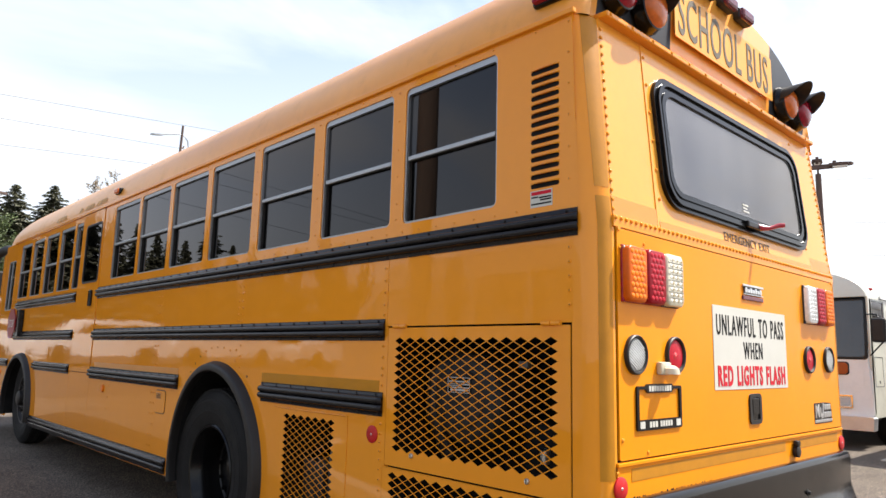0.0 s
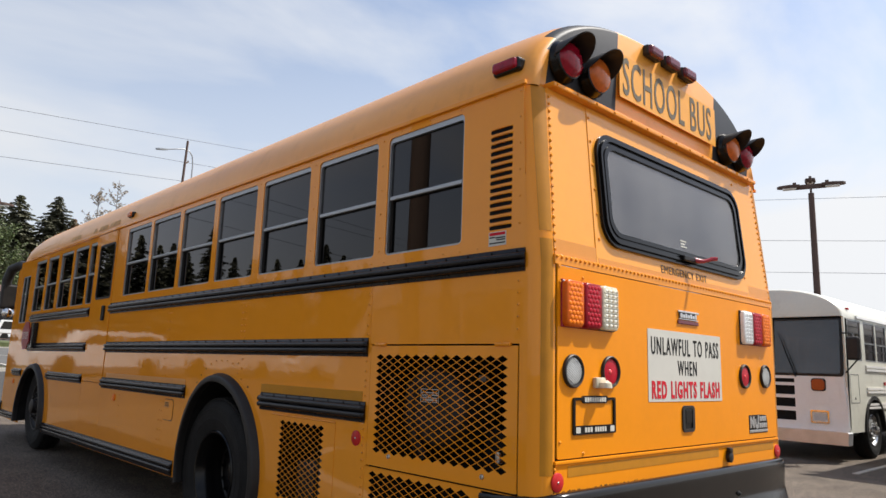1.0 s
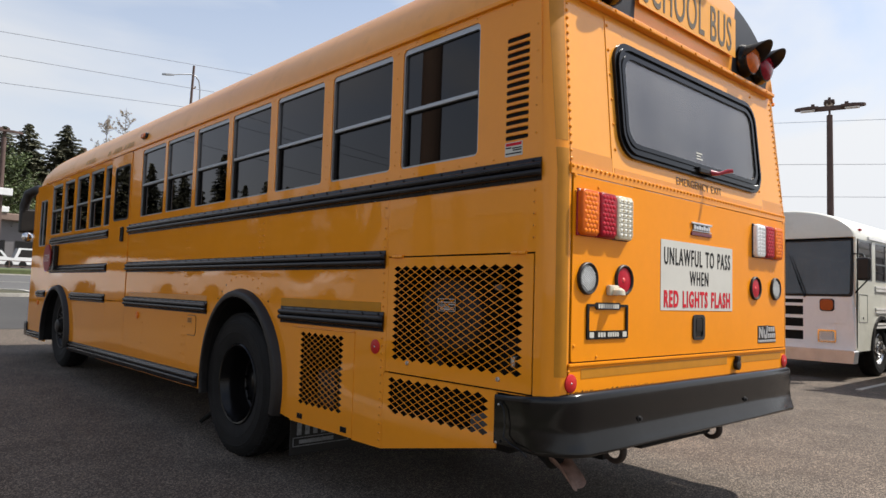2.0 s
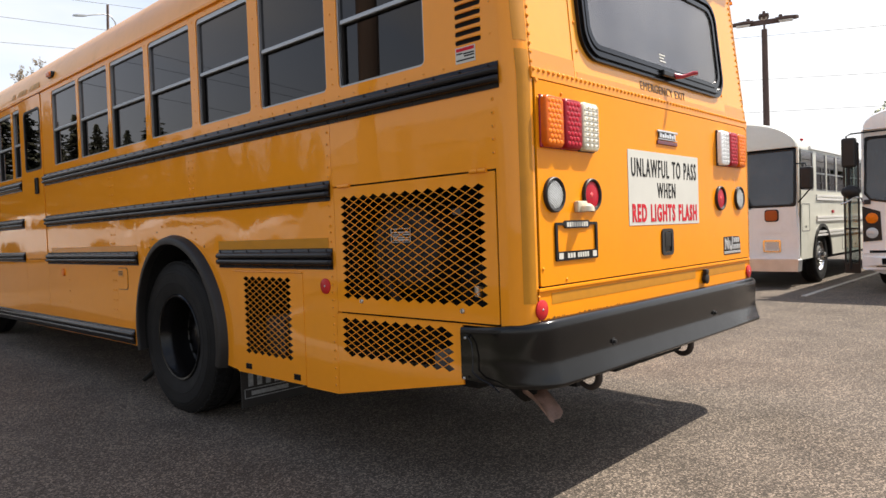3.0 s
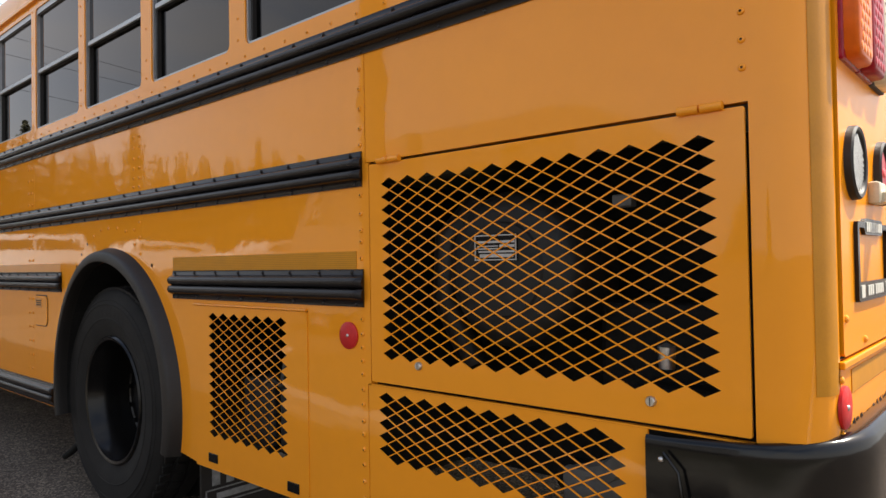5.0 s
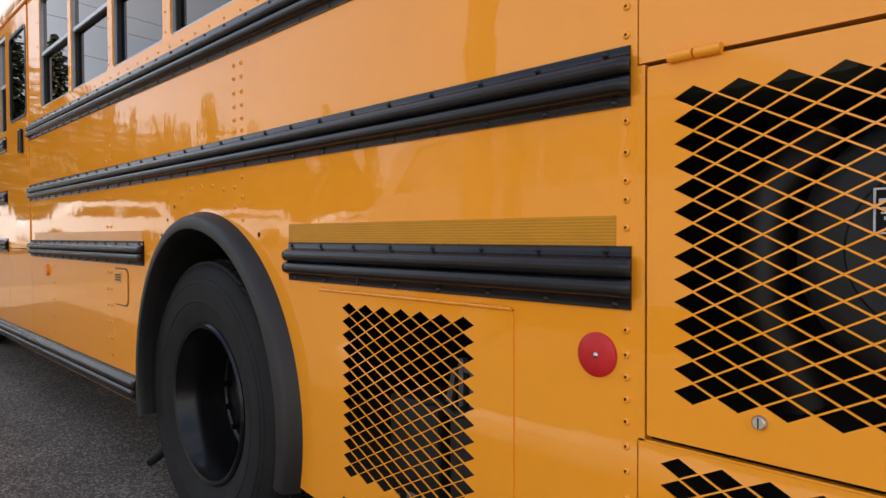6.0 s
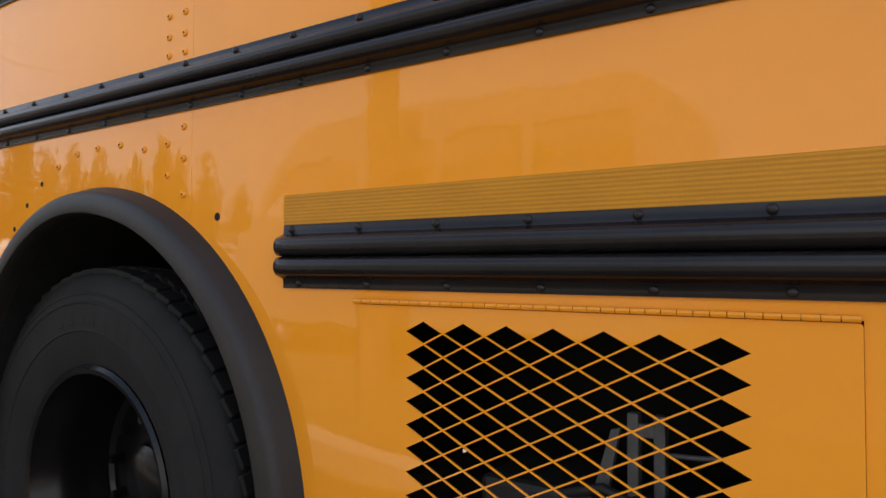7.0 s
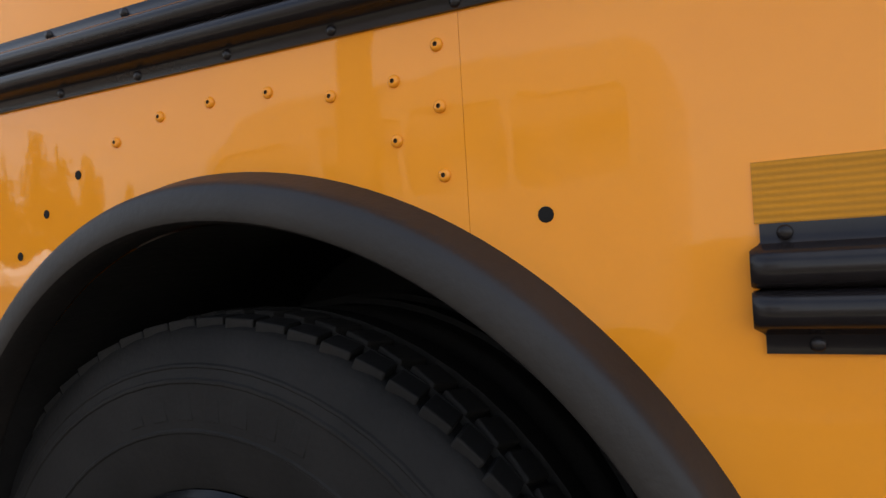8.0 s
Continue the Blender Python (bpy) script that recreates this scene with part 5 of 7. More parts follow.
for text, z, wdt, mat, name in (("UNLAWFUL TO PASS", 1.450, (0.775, 0.094), INK, "lettering"), ("WHEN", 1.337, (0.218, 0.080), INK, "lettering"), ("RED LIGHTS FLASH", 1.219, (0.775, 0.094), INK_RED, "lettering")):
    lettering(name, text, 0.1, mat, notice, pose(1.294, -0.0095, z, 90, 0, 0), wdt, depth=0.001, bold=0.0006 if mat is INK else 0.0034, space=1.22)
b = bmesh.new()
part("emblem_plate", boxed(1.215, 1.415, -0.012, -0.005, 1.608, 1.655, 0.004), GREY_BLACK, bus)
box(b, 1.197, 1.437, -0.017, -0.008, 1.646, 1.658, 0.003)
box(b, 1.205, 1.430, -0.016, -0.008, 1.607, 1.613, 0.002)
for k in range(7):
    box(b, 1.217 + 0.028 * k, 1.239 + 0.028 * k, -0.019, -0.010, 1.615, 1.643 - 0.007 * (k % 2), 0.004)
part("emblem", b, SILVER, bus, "silver maker's emblem of plain shapes")
part("emblem_base", boxed(1.197, 1.437, -0.014, -0.005, 1.582, 1.603, 0.003), EMBLEM_RED, bus)
b = bmesh.new()
slab(b, rect(1.222, 1.358, 0.992, 1.134, 0.026), [rect(1.246, 1.334, 1.008, 1.118, 0.016)], tail, -0.014, -0.005)
latch = part("cover_latch", b, RUBBER, bus, "black recessed cover latch")
part("paddle", box(boxed(1.246, 1.334, -0.008, -0.003, 1.009, 1.117), 1.253, 1.327, -0.014, -0.006, 1.036, 1.114, 0.004), BLACK_PAINT, latch)
b = bmesh.new()
box(b, 2.088, 2.362, -0.011, -0.005, 0.957, 0.972, 0.002)
slab(b, [(2.094, 0.985), (2.112, 0.985), (2.112, 1.026), (2.142, 0.985), (2.158, 0.985), (2.158, 1.056), (2.140, 1.056), (2.140, 1.016), (2.112, 1.056), (2.094, 1.056)], [], tail, -0.0115, -0.005)
slab(b, [(2.166, 1.040), (2.182, 1.040), (2.186, 1.006), (2.206, 1.006), (2.214, 1.062), (2.232, 1.062), (2.218, 0.984), (2.192, 0.978), (2.170, 0.990)], [], tail, -0.0115, -0.005)
for k in range(3):
    box(b, 2.246 + 0.034 * k, 2.273 + 0.034 * k, -0.011, -0.005, 1.024, 1.054, 0.003)
for k in range(4):
    box(b, 2.236 + 0.031 * k, 2.260 + 0.031 * k, -0.011, -0.005, 0.982, 1.012, 0.003)
badge = part("dealer_badge", slab(bmesh.new(), [(2.084, 0.952), (2.366, 0.952), (2.366, 1.018), (2.350, 1.060), (2.238, 1.066), (2.084, 1.064)], [], tail, -0.0075, -0.004), BLACK_PAINT, bus, "black badge with plain silver shapes")
part("badge_shapes", b, SILVER, badge)["kind"] = "stuff"
part("lid_lock", box(lathe(bmesh.new(), [(0, 0.030), (-0.02, 0.030), (-0.024, 0.022), (-0.024, 0)], 20, Matrix.Translation((1.775, -0.004, 0.828)) @ pose(0, 0, 0, 0, 0, 90)), 1.752, 1.793, -0.030, -0.004, 0.854, 0.884, 0.006), RUBBER, bus, "black rubber socket cap", smooth=40)
lettering("lettering", "EMERGENCY EXIT", 0.05, FADED_INK, bus, on_tail(1.322, 1.874, 0.006), (0.54, 0.045), depth=0.0003, bold=0.0, space=1.1)


# round red reflectors on flank and tail
def disc(m, label):
    ob = part("reflector", lathe(bmesh.new(), [(0.001, 0.0415), (-0.005, 0.0415), (-0.008, 0.0375), (-0.008, 0.0)], 36, m), REFLECTOR, bus, label, smooth=40)
    part("screw", lathe(bmesh.new(), [(-0.006, 0.006), (-0.010, 0.005), (-0.0115, 0.0)], 10, m), STEEL, ob, smooth=60)


disc(Matrix.Translation((0, 1.307, 0.893)), "round red reflector with a screw")
for x in (0.112, W - 0.106):
    disc(Matrix.Translation((x, -0.001, 0.822)) @ pose(0, 0, 0, 0, 0, 90), "round red reflector with a screw")
studs("screw_head", [(0.094, -0.002, 0.876), (0.094, -0.002, 0.772), (0.122, -0.006, 1.70), (0.30, -0.006, 1.735), (0.125, -0.006, 0.99), (0.30, -0.006, 0.935)], 0.008, 0.006, bus, TURN_TAIL)

# warning lamps under deep visors on the dark cap
def warning_lamp(x, z, mat, label):
    y0 = 0.090
    m = Matrix.Translation((x, y0, z)) @ pose(0, 0, 0, 0, 0, 90)
    ob = part("warning_lamp", lathe(bmesh.new(), [(0.0, 0.112), (-0.020, 0.110), (-0.035, 0.100), (-0.055, 0.098), (-0.058, 0.090)], 40, m), BLACK_PAINT, bus, label, smooth=40)
    part("lens", lathe(bmesh.new(), [(-0.045, 0.094), (-0.068, 0.088), (-0.086, 0.058), (-0.093, 0.0)], 40, m), mat, ob, smooth=60)
    v = bmesh.new()
    n = 24
    inner, outer = [], []
    for k in range(n + 1):
        a = radians(-8 + 196 * k / n)
        reach = 0.018 + 0.145 * max(0.0, math.sin(a)) ** 0.62
        for lst, r in ((inner, 0.094), (outer, 0.099)):
            lst.append([v.verts.new((x + r * math.cos(a), y0 - 0.02, z + r * math.sin(a))), v.verts.new((x + (r + 0.006) * math.cos(a), y0 - 0.02 - reach, z + (r + 0.004) * math.sin(a)))])
    for k in range(n):
        for lst in (inner, outer):
            v.faces.new((lst[k][0], lst[k + 1][0], lst[k + 1][1], lst[k][1]))
        v.faces.new((inner[k][1], inner[k + 1][1], outer[k + 1][1], outer[k][1]))
    part("visor", v, RUBBER, ob, "deep black visor", smooth=50)


for x, mat, label in ((0.258, DEEP_RED, "round red warning lamp under a black visor"), (0.510, DARK_AMBER, "round amber warning lamp under a black visor"), (2.100, DARK_AMBER, "round amber warning lamp under a black visor"), (2.318, DEEP_RED, "round red warning lamp under a black visor")):
    warning_lamp(x, 2.838, mat, label)
b = bmesh.new()
slab(b, rect(0.775, 1.945, 2.818, 3.078, 0.01), [], lambda u, v, d: (u, CAP_Y + d, v), -0.003, 0.001)
word = part("name_panel", b, WORD_PANEL, bus, "pale reflective panel with black capitals")
lettering("lettering", "SCHOOL BUS", 0.2, WORD_INK, word, pose(1.345, CAP_Y - 0.0045, 2.953, 90, 0, 0), (1.075, 0.226), depth=0.001, bold=0.0012, space=1.10)
for x in (1.112, 1.318, 1.526):
    z = crown(x - C) - 0.098
    mk = part("marker_lamp", boxed(x - 0.078, x + 0.078, CAP_Y - 0.040, CAP_Y + 0.010, z - 0.034, z + 0.034, 0.014), RUBBER, bus, "small dark red roof marker lamp")
    part("lens", boxed(x - 0.074, x + 0.074, CAP_Y - 0.058, CAP_Y - 0.014, z - 0.031, z + 0.031, 0.016), EMBLEM_RED, mk)
mk = part("marker_lamp", boxed(-0.012, 0.05, 0.145, 0.315, 2.735, 2.805, 0.014), BLACK_PAINT, bus, "red side roof marker lamp")
part("lens", boxed(-0.032, 0.02, 0.155, 0.305, 2.745, 2.797, 0.012), DEEP_RED, mk)
mk = part("marker_lamp", boxed(-0.012, 0.05, 5.34, 5.46, 2.73, 2.79, 0.014), BLACK_PAINT, bus, "small amber roof marker lamp")
part("lens", boxed(-0.026, 0.02, 5.35, 5.45, 2.738, 2.782, 0.010), DARK_AMBER, mk)

# louvres and their warning label
for k in range(14):
    z = 2.450 - 0.0372 * k
    lv = bmesh.new()
    n = 10
    low = [lv.verts.new((-0.001, 0.180 + 0.146 * i / n, z - 0.010 + 0.014 * (1 - math.sin(math.pi * i / n) ** 0.4) * 0.6)) for i in range(n + 1)]
    lip = [lv.verts.new((-0.002 - 0.013 * math.sin(math.pi * i / n) ** 0.5, 0.180 + 0.146 * i / n, z + 0.006)) for i in range(n + 1)]
    top = [lv.verts.new((-0.0005, 0.180 + 0.146 * i / n, z + 0.014)) for i in range(n + 1)]
    for i in range(n):
        lv.faces.new((lip[i], lip[i + 1], top[i + 1], top[i]))
    louvre = part("louvre", lv, YELLOW, bus, smooth=60)
    gap = bmesh.new()
    slab(gap, rect(0.182, 0.324, z - 0.011, z + 0.008, 0.009, 4), [], side, -0.0012, 0.0)
    part("slot", gap, GRIME, louvre)
wl_ = part("warning_label", boxed(-0.002, 0.001, 0.215, 0.325, 1.877, 1.945), SIGN_WHITE, bus, "small white and red warning label")
for a0, a1, z in ((0.285, 0.32, 1.918), (0.22, 0.28, 1.915), (0.22, 0.275, 1.905), (0.22, 0.32, 1.890)):
    part("writing_bar", boxed(-0.003, -0.0015, a0, a1, z - 0.003, z + 0.003), INK, wl_)
part("red_band", boxed(-0.0032, -0.0015, 0.22, 0.32, 1.927, 1.941), INK_RED, wl_)
# filler flap and small lamps along the flank
b = bmesh.new()
slab(b, rect(3.855, 4.045, 0.795, 0.960, 0.03), [], side, -0.005, 0.0)
flap = part("filler_flap", b, YELLOW, bus, "small rounded yellow filler flap")
part("flap_label", boxed(-0.0065, -0.0045, 3.93, 4.025, 0.895, 0.945), TAPE_LIGHT, flap)
for z in (0.933, 0.921, 0.909):
    part("writing_bar", boxed(-0.0075, -0.006, 3.94, 4.015, z - 0.003, z + 0.003), INK, flap)
b = bmesh.new()
slab(b, rect(3.849, 4.051, 0.789, 0.966, 0.034), [rect(3.8555, 4.0445, 0.7955, 0.9595, 0.03)], side, -0.001, 0.0)
part("flap_gap", b, FADED_INK, flap)
b = lathe(bmesh.new(), [(0.0, 0.035), (-0.012, 0.032), (-0.014, 0)], 20, Matrix.Translation((0, 5.29, 0.909)))
part("side_reflector", b, AMBER_LENS, bus, "small amber side reflector", smooth=40)
part("side_reflector", lathe(bmesh.new(), [(0.0, 0.035), (-0.012, 0.032), (-0.014, 0)], 20, Matrix.Translation((0, 9.5, 0.92))), AMBER_LENS, bus, "small amber side reflector", smooth=40)

# bumper: a black pressing that wraps both corners and flares at its lower edge
def bumper():
    prof = [(0.0, 0.778), (0.026, 0.784), (0.042, 0.780), (0.0515, 0.769), (0.0555, 0.752), (0.0565, 0.735), (0.0560, 0.705), (0.0545, 0.680), (0.0528, 0.655), (0.0518, 0.636), (0.0516, 0.622), (0.0524, 0.610), (0.0545, 0.597), (0.0580, 0.583), (0.0630, 0.567), (0.0690, 0.550), (0.0760, 0.533), (0.0815, 0.521), (0.0825, 0.511), (0.076, 0.504), (0.062, 0.500), (0.0, 0.503)]
    r = 0.15
    path = [((0.0, 0.345), (-1, 0), 0.25), ((0.0, 0.30), (-1, 0), 0.26), ((0.0, 0.265), (-1, 0), 0.295), ((0.0, 0.235), (-1, 0), 0.35), ((0.0, 0.205), (-1, 0), 0.41), ((0.0, 0.175), (-1, 0), 0.47), ((0.0, r), (-1, 0), 0.52)]
    for a in range(15, 90, 15):
        path.append(((r - r * math.cos(radians(a)), r - r * math.sin(radians(a))), (-math.cos(radians(a)), -math.sin(radians(a))), 0.52 + 0.48 * a / 90))
    path += [((x, 0.0), (0, -1), 1.0) for x in (r, 0.6, 1.275)]
    path += [((W - p[0][0], p[0][1]), (-p[1][0], p[1][1]), p[2]) for p in path[-2::-1]]
    b = bmesh.new()
    rings = []
    for (x, y), (nx, ny), s in path:
        ring = []
        flare = max(0.0, (s - 0.5) / 0.5) ** 1.5          # the lower lip flares out on the tail, not on the flat ends
        for d, z in prof:
            d = min(d, 0.0535) * (1 - flare) + d * flare
            zz = z - (1 - s) * 0.055 * (z - 0.46) / 0.32 if z > 0.46 else z
            zz += (1 - s) * 0.03 * (0.78 - z) / 0.32
            ring.append(b.verts.new((x + nx * d * s, y + ny * d * s, zz)))
        rings.append(ring)
    for p, q in zip(rings, rings[1:]):
        for k in range(len(prof) - 1):
            b.faces.new((p[k], p[k + 1], q[k + 1], q[k]))
    b.faces.new(rings[0]), b.faces.new(rings[-1])
    return part("rear_bumper", b, BUMPER, bus, "black wrap-around steel rear bumper with scuffs", smooth=45)


bump = bumper()
for x in (0.605, 1.790):
    part("bumper_bolt", lathe(bmesh.new(), [(0.01, 0.017), (-0.004, 0.017), (-0.004, 0.011), (-0.016, 0.009), (-0.018, 0)], 12, Matrix.Translation((x, -0.050, 0.626)) @ pose(0, 0, 0, 0, 0, 90)), ENGINE, bump, smooth=40)
studs("bumper_screw", [(-0.026, 0.305, 0.70), (-0.030, 0.315, 0.525)], 0.0065, 0.006, bump, (0, 0, 0), STEEL)
end = bmesh.new()
tube(end, [(-0.026, 0.300, 0.715), (-0.029, 0.268, 0.68), (-0.033, 0.258, 0.62), (-0.036, 0.262, 0.56), (-0.038, 0.22, 0.535), (-0.055, 0.15, 0.525), (-0.07, 0.09, 0.50)], 0.0032, 6)
part("bumper_fold", end, BUMPER, bump, smooth=60)
# tow hooks, tail pipe and what hangs under the tail
for x in (0.50, 1.50):
    hook = [(x, 0.30, 0.535), (x, 0.12, 0.53)] + [(x, 0.02 - 0.052 * math.cos(radians(a)), 0.474 + 0.052 * math.sin(radians(a))) for a in range(90, -160, -20)]
    part("tow_hook", tube(bmesh.new(), hook, [0.02, 0.021] + [0.022 - 0.0009 * k for k in range(13)], 10), RUST_DARK, bus, "dark rusty steel tow hook", smooth=60)
ex = bmesh.new()
tube(ex, [(0.34, 0.75, 0.50), (0.28, 0.45, 0.50), (0.22, 0.24, 0.485), (0.18, 0.13, 0.455)], [0.05, 0.05, 0.05, 0.052], 14)
part("exhaust_pipe", ex, GRIME, bus, smooth=60)
tip = bmesh.new()
n = 14
rows = []
for k, (y, z, r) in enumerate(((0.14, 0.470, 0.050), (0.08, 0.448, 0.053), (0.03, 0.414, 0.055), (-0.010, 0.380, 0.056))):
    rows.append([tip.verts.new((0.195 - 0.006 * k + r * math.cos(radians(a)), y + (0.022 * math.exp(-((a - 285) / 16) ** 2) if k == 3 else 0), z + r * 0.72 * math.sin(radians(a)))) for a in np.linspace(160 + 9 * k, 380 - 9 * k, n)])
for p, q in zip(rows, rows[1:]):
    for k in range(n - 1):
        tip.faces.new((p[k], p[k + 1], q[k + 1], q[k]))
bmesh.ops.solidify(tip, geom=tip.faces[:], thickness=0.006)
part("exhaust_tip", tip, RUST, bus, "rusty cut-away exhaust tip", smooth=50)
part("under_tray", boxed(0.75, 1.50, 0.02, 0.6, 0.445, 0.475, 0.012), GRIME, bus)
part("engine_sump", box(boxed(0.6, 1.9, 0.45, 1.6, 0.40, 0.55, 0.03), 0.12, 0.5, 0.36, 0.62, 0.44, 0.50, 0.01), GRIME, bus)

# rivets along the flank joints, one mesh shared by all
rv = bmesh.new()
lathe(rv, [(0.001, 0.0076), (-0.0015, 0.0076), (-0.0036, 0.0060), (-0.0046, 0.0042), (-0.0046, 0.0027), (-0.0010, 0.0022), (-0.0008, 0.0)], 12)
for f in rv.faces:
    c = f.calc_center_median()
    f.material_index = int(math.hypot(c.y, c.z) < 0.0026)
rivet_first = part("rivet", rv, [YELLOW, FADED_INK], bus, smooth=60)
rivet_first.location = (0, 1.246, 1.70)
places = [(1.246, z) for z in (1.64, 1.58, 1.52, 1.47, 1.318, 1.262, 1.212, 1.178, 1.128, 0.945, 0.90, 0.86, 0.82, 0.78, 0.735, 0.69, 0.64, 0.60, 0.555, 0.51, 0.46, 0.41, 0.37)]
places += [(0.134, 1.70 - 0.055 * k) for k in range(5)] + [(0.134, 2.62 - 0.13 * k) for k in range(6)]
places += [(y, z) for y in (2.718, 2.772) for z in (1.695, 1.65, 1.60, 1.555, 1.51, 1.47)]
places += [(2.717, 1.312), (2.717, 1.245), (2.716, 1.170), (2.772, 1.281), (2.772, 1.214), (2.857, 1.277), (2.949, 1.296), (3.043, 1.298), (3.132, 1.292), (3.218, 1.268), ]
places += [(y, z) for y in (4.085, 4.14) for z in (1.69, 1.62, 1.55, 1.48, 1.30, 1.23, 1.16, 0.94, 0.86, 0.78, 0.70, 0.62, 0.54)]
places += [(5.15, z) for z in (0.94, 0.84, 0.74, 0.64, 0.54)]
places += [(0.40 + 0.122 * k, 1.872) for k in range(43)]
for e in WINDOW_LEFT:
    places += [(e + 0.048, z) for z in (2.60, 2.45, 2.30, 2.16, 2.02, 1.94)]
places += [(0.3 + 0.24 * k, 2.628) for k in range(22)]
small = {1.872, 2.628}
for y, z in places:
    ob = new("rivet", rivet_first.data)
    ob.parent = bus
    ob.location = (0, y, z)
    if z in small or z > 1.9:
        ob.scale = (0.7, 0.7, 0.7)
for y, z in ((2.606, 1.119), (3.3, 1.231), (3.374, 1.18), (3.44, 1.12)):
    part("open_hole", lathe(bmesh.new(), [(-0.0008, 0.0085), (-0.0014, 0.0075), (-0.0014, 0.0)], 12, Matrix.Translation((0, y, z)) @ Matrix.Diagonal((1, 0.8 if y > 3 else 1, 0.8 if y > 3 else 1, 1))), GRIME, bus)

# ---- parked white buses ----
SLOTS = ((0.66, 0.165), (0.895, 0.155), (1.11, 0.16), (1.325, 0.07))


def white_bus(label, m, long, style):
    """A parked bus seen from its front quarter: style 0 has a flat upright front with slots, style 1 a rounded modern one."""
    root = thing("parked_bus", label, "bus", group="parked white buses", at=m)
    w, c = 2.48, 1.24
    top, base = (2.50, 0.50) if style == 0 else (2.59, 0.38)
    high, bow, curl = (0.55, 2.0, 0.5) if style == 0 else (0.37, 4.0, 0.42)

    def arc(dx):
        return top + high * (1 - min(1.0, abs(dx) / c) ** bow) ** curl

    dxs = [c * math.sin(radians(a)) for a in range(-90, 91, 5)]
    b = bmesh.new()
    rings = []
    brow = ((long - 0.20, 0.998, 0.01), (long - 0.07, 0.995, 0.03), (long - 0.02, 0.985, 0.06), (long, 0.97, 0.10)) if style == 0 else ((long - 0.25, 0.998, 0.01), (long - 0.10, 0.99, 0.04), (long - 0.02, 0.98, 0.09), (long + 0.01, 0.965, 0.16))
    for y, s, d in ((0, 0.96, 0.05), (0.1, 1, 0), (long - 0.5, 1, 0)) + brow:
        rings.append([b.verts.new((c + dx * s, y, top + (arc(dx) - top) * (1 - d))) for dx in dxs])
    for p, q in zip(rings, rings[1:]):
        for i in range(len(dxs) - 1):
            b.faces.new((p[i], p[i + 1], q[i + 1], q[i]))
    for rr in (rings[0], rings[-1]):
        b.faces.new(rr)
    part("roof", b, CREAM if style == 0 else WHITE, root, smooth=50)
    sash = 1.62 if style == 0 else 1.60
    spans = [(long - 0.95, long - 0.20)] + [(long - 1.82 - 0.74 * k, long - 1.14 - 0.74 * k) for k in range(int((long - 2.2) / 0.74))]
    axle = (long - 1.45, 2.6)
    for flip in (False, True):
        def put(u, v, d, f=flip):
            return (w - d, u, v) if f else (d, u, v)
        hole = [rect(a, e, sash + 0.12, 2.47, 0.03) for a, e in spans]
        low = [(0.05, base)]
        for ay in sorted(axle):
            low += [(ay - 0.6 * math.cos(t), max(base, 0.5 + 0.6 * math.sin(t))) for t in [math.pi * k / 14 for k in range(15)]]
        low += [(long - 0.04, base), (long - 0.04, top), (0.05, top)]
        p = part("side_wall", slab(bmesh.new(), low, hole, put, 0.0, 0.03), CREAM if style == 0 else WHITE, root)
        for a, e in spans:
            fr = bmesh.new()
            slab(fr, rect(a, e, sash + 0.12, 2.47, 0.03), [rect(a + 0.03, e - 0.03, sash + 0.15, 2.44, 0.02)], put, 0.005, 0.03)
            slab(fr, rect(a + 0.02, e - 0.02, 2.06, 2.09), [], put, 0.004, 0.028)
            wnd = part("side_window", fr, ALU, root)
            part("pane", slab(bmesh.new(), rect(a + 0.02, e - 0.02, sash + 0.14, 2.45), [], put, 0.016, 0.02), WINDOW, wnd)
        for z in (sash, 1.22, 0.94):
            rl = bmesh.new()
            for dz in (-0.03, 0.03):
                slab(rl, rect(0.1, long - 1.1, z + dz - 0.02, z + dz + 0.02), [], put, -0.022, 0.001)
            part("rub_rail", rl, WHITE, root)
        for y in axle:
            wheel(0.03 if not flip else w - 0.03, y, 0.5, 0.5, root, 0.03, CHROME, mirror=flip, tread=False)
            ar = bmesh.new()
            pts = [(y - 0.62 * math.cos(t), 0.5 + 0.62 * math.sin(t)) for t in [math.pi * k / 14 for k in range(15)]]
            inn = [(y - 0.56 * math.cos(t), 0.5 + 0.56 * math.sin(t)) for t in [math.pi * k / 14 for k in range(15)]]
            slab(ar, pts + inn[::-1], [], put, -0.03, 0.02)
            part("wheel_arch", ar, RUBBER, root)
        if style == 0:
            for u0, u1, v0, v1 in ((long - 0.66, long - 0.18, 1.00, 1.50), (long - 3.55, long - 2.95, 0.56, 0.86), (long - 4.40, long - 3.75, 0.56, 0.86)):
                hatch = part("service_hatch", slab(bmesh.new(), rect(u0, u1, v0, v1, 0.02), [rect(u0 + 0.012, u1 - 0.012, v0 + 0.012, v1 - 0.012, 0.015)], put, -0.004, 0.0), INTERIOR, root)
                part("latch", slab(bmesh.new(), rect((u0 + u1) / 2 - 0.02, (u0 + u1) / 2 + 0.02, v0 + 0.06, v0 + 0.10, 0.01), [], put, -0.006, 0.0), GRIME, hatch)
        part("side_marker", slab(bmesh.new(), rect(long - 2.3, long - 2.18, 1.32, 1.38), [], put, -0.02, 0.0), RED_LENS, root)
        part("roof_marker", boxed(0.005 if not flip else w - 0.09, 0.09 if not flip else w - 0.005, long - 0.42, long - 0.35, top + 0.13, top + 0.17, 0.01), RED_LENS, root)
        part("roof_rail", slab(bmesh.new(), rect(0.4, long - 0.7, top + 0.0, top + 0.05), [], put, -0.03, 0.05), WHITE, root)
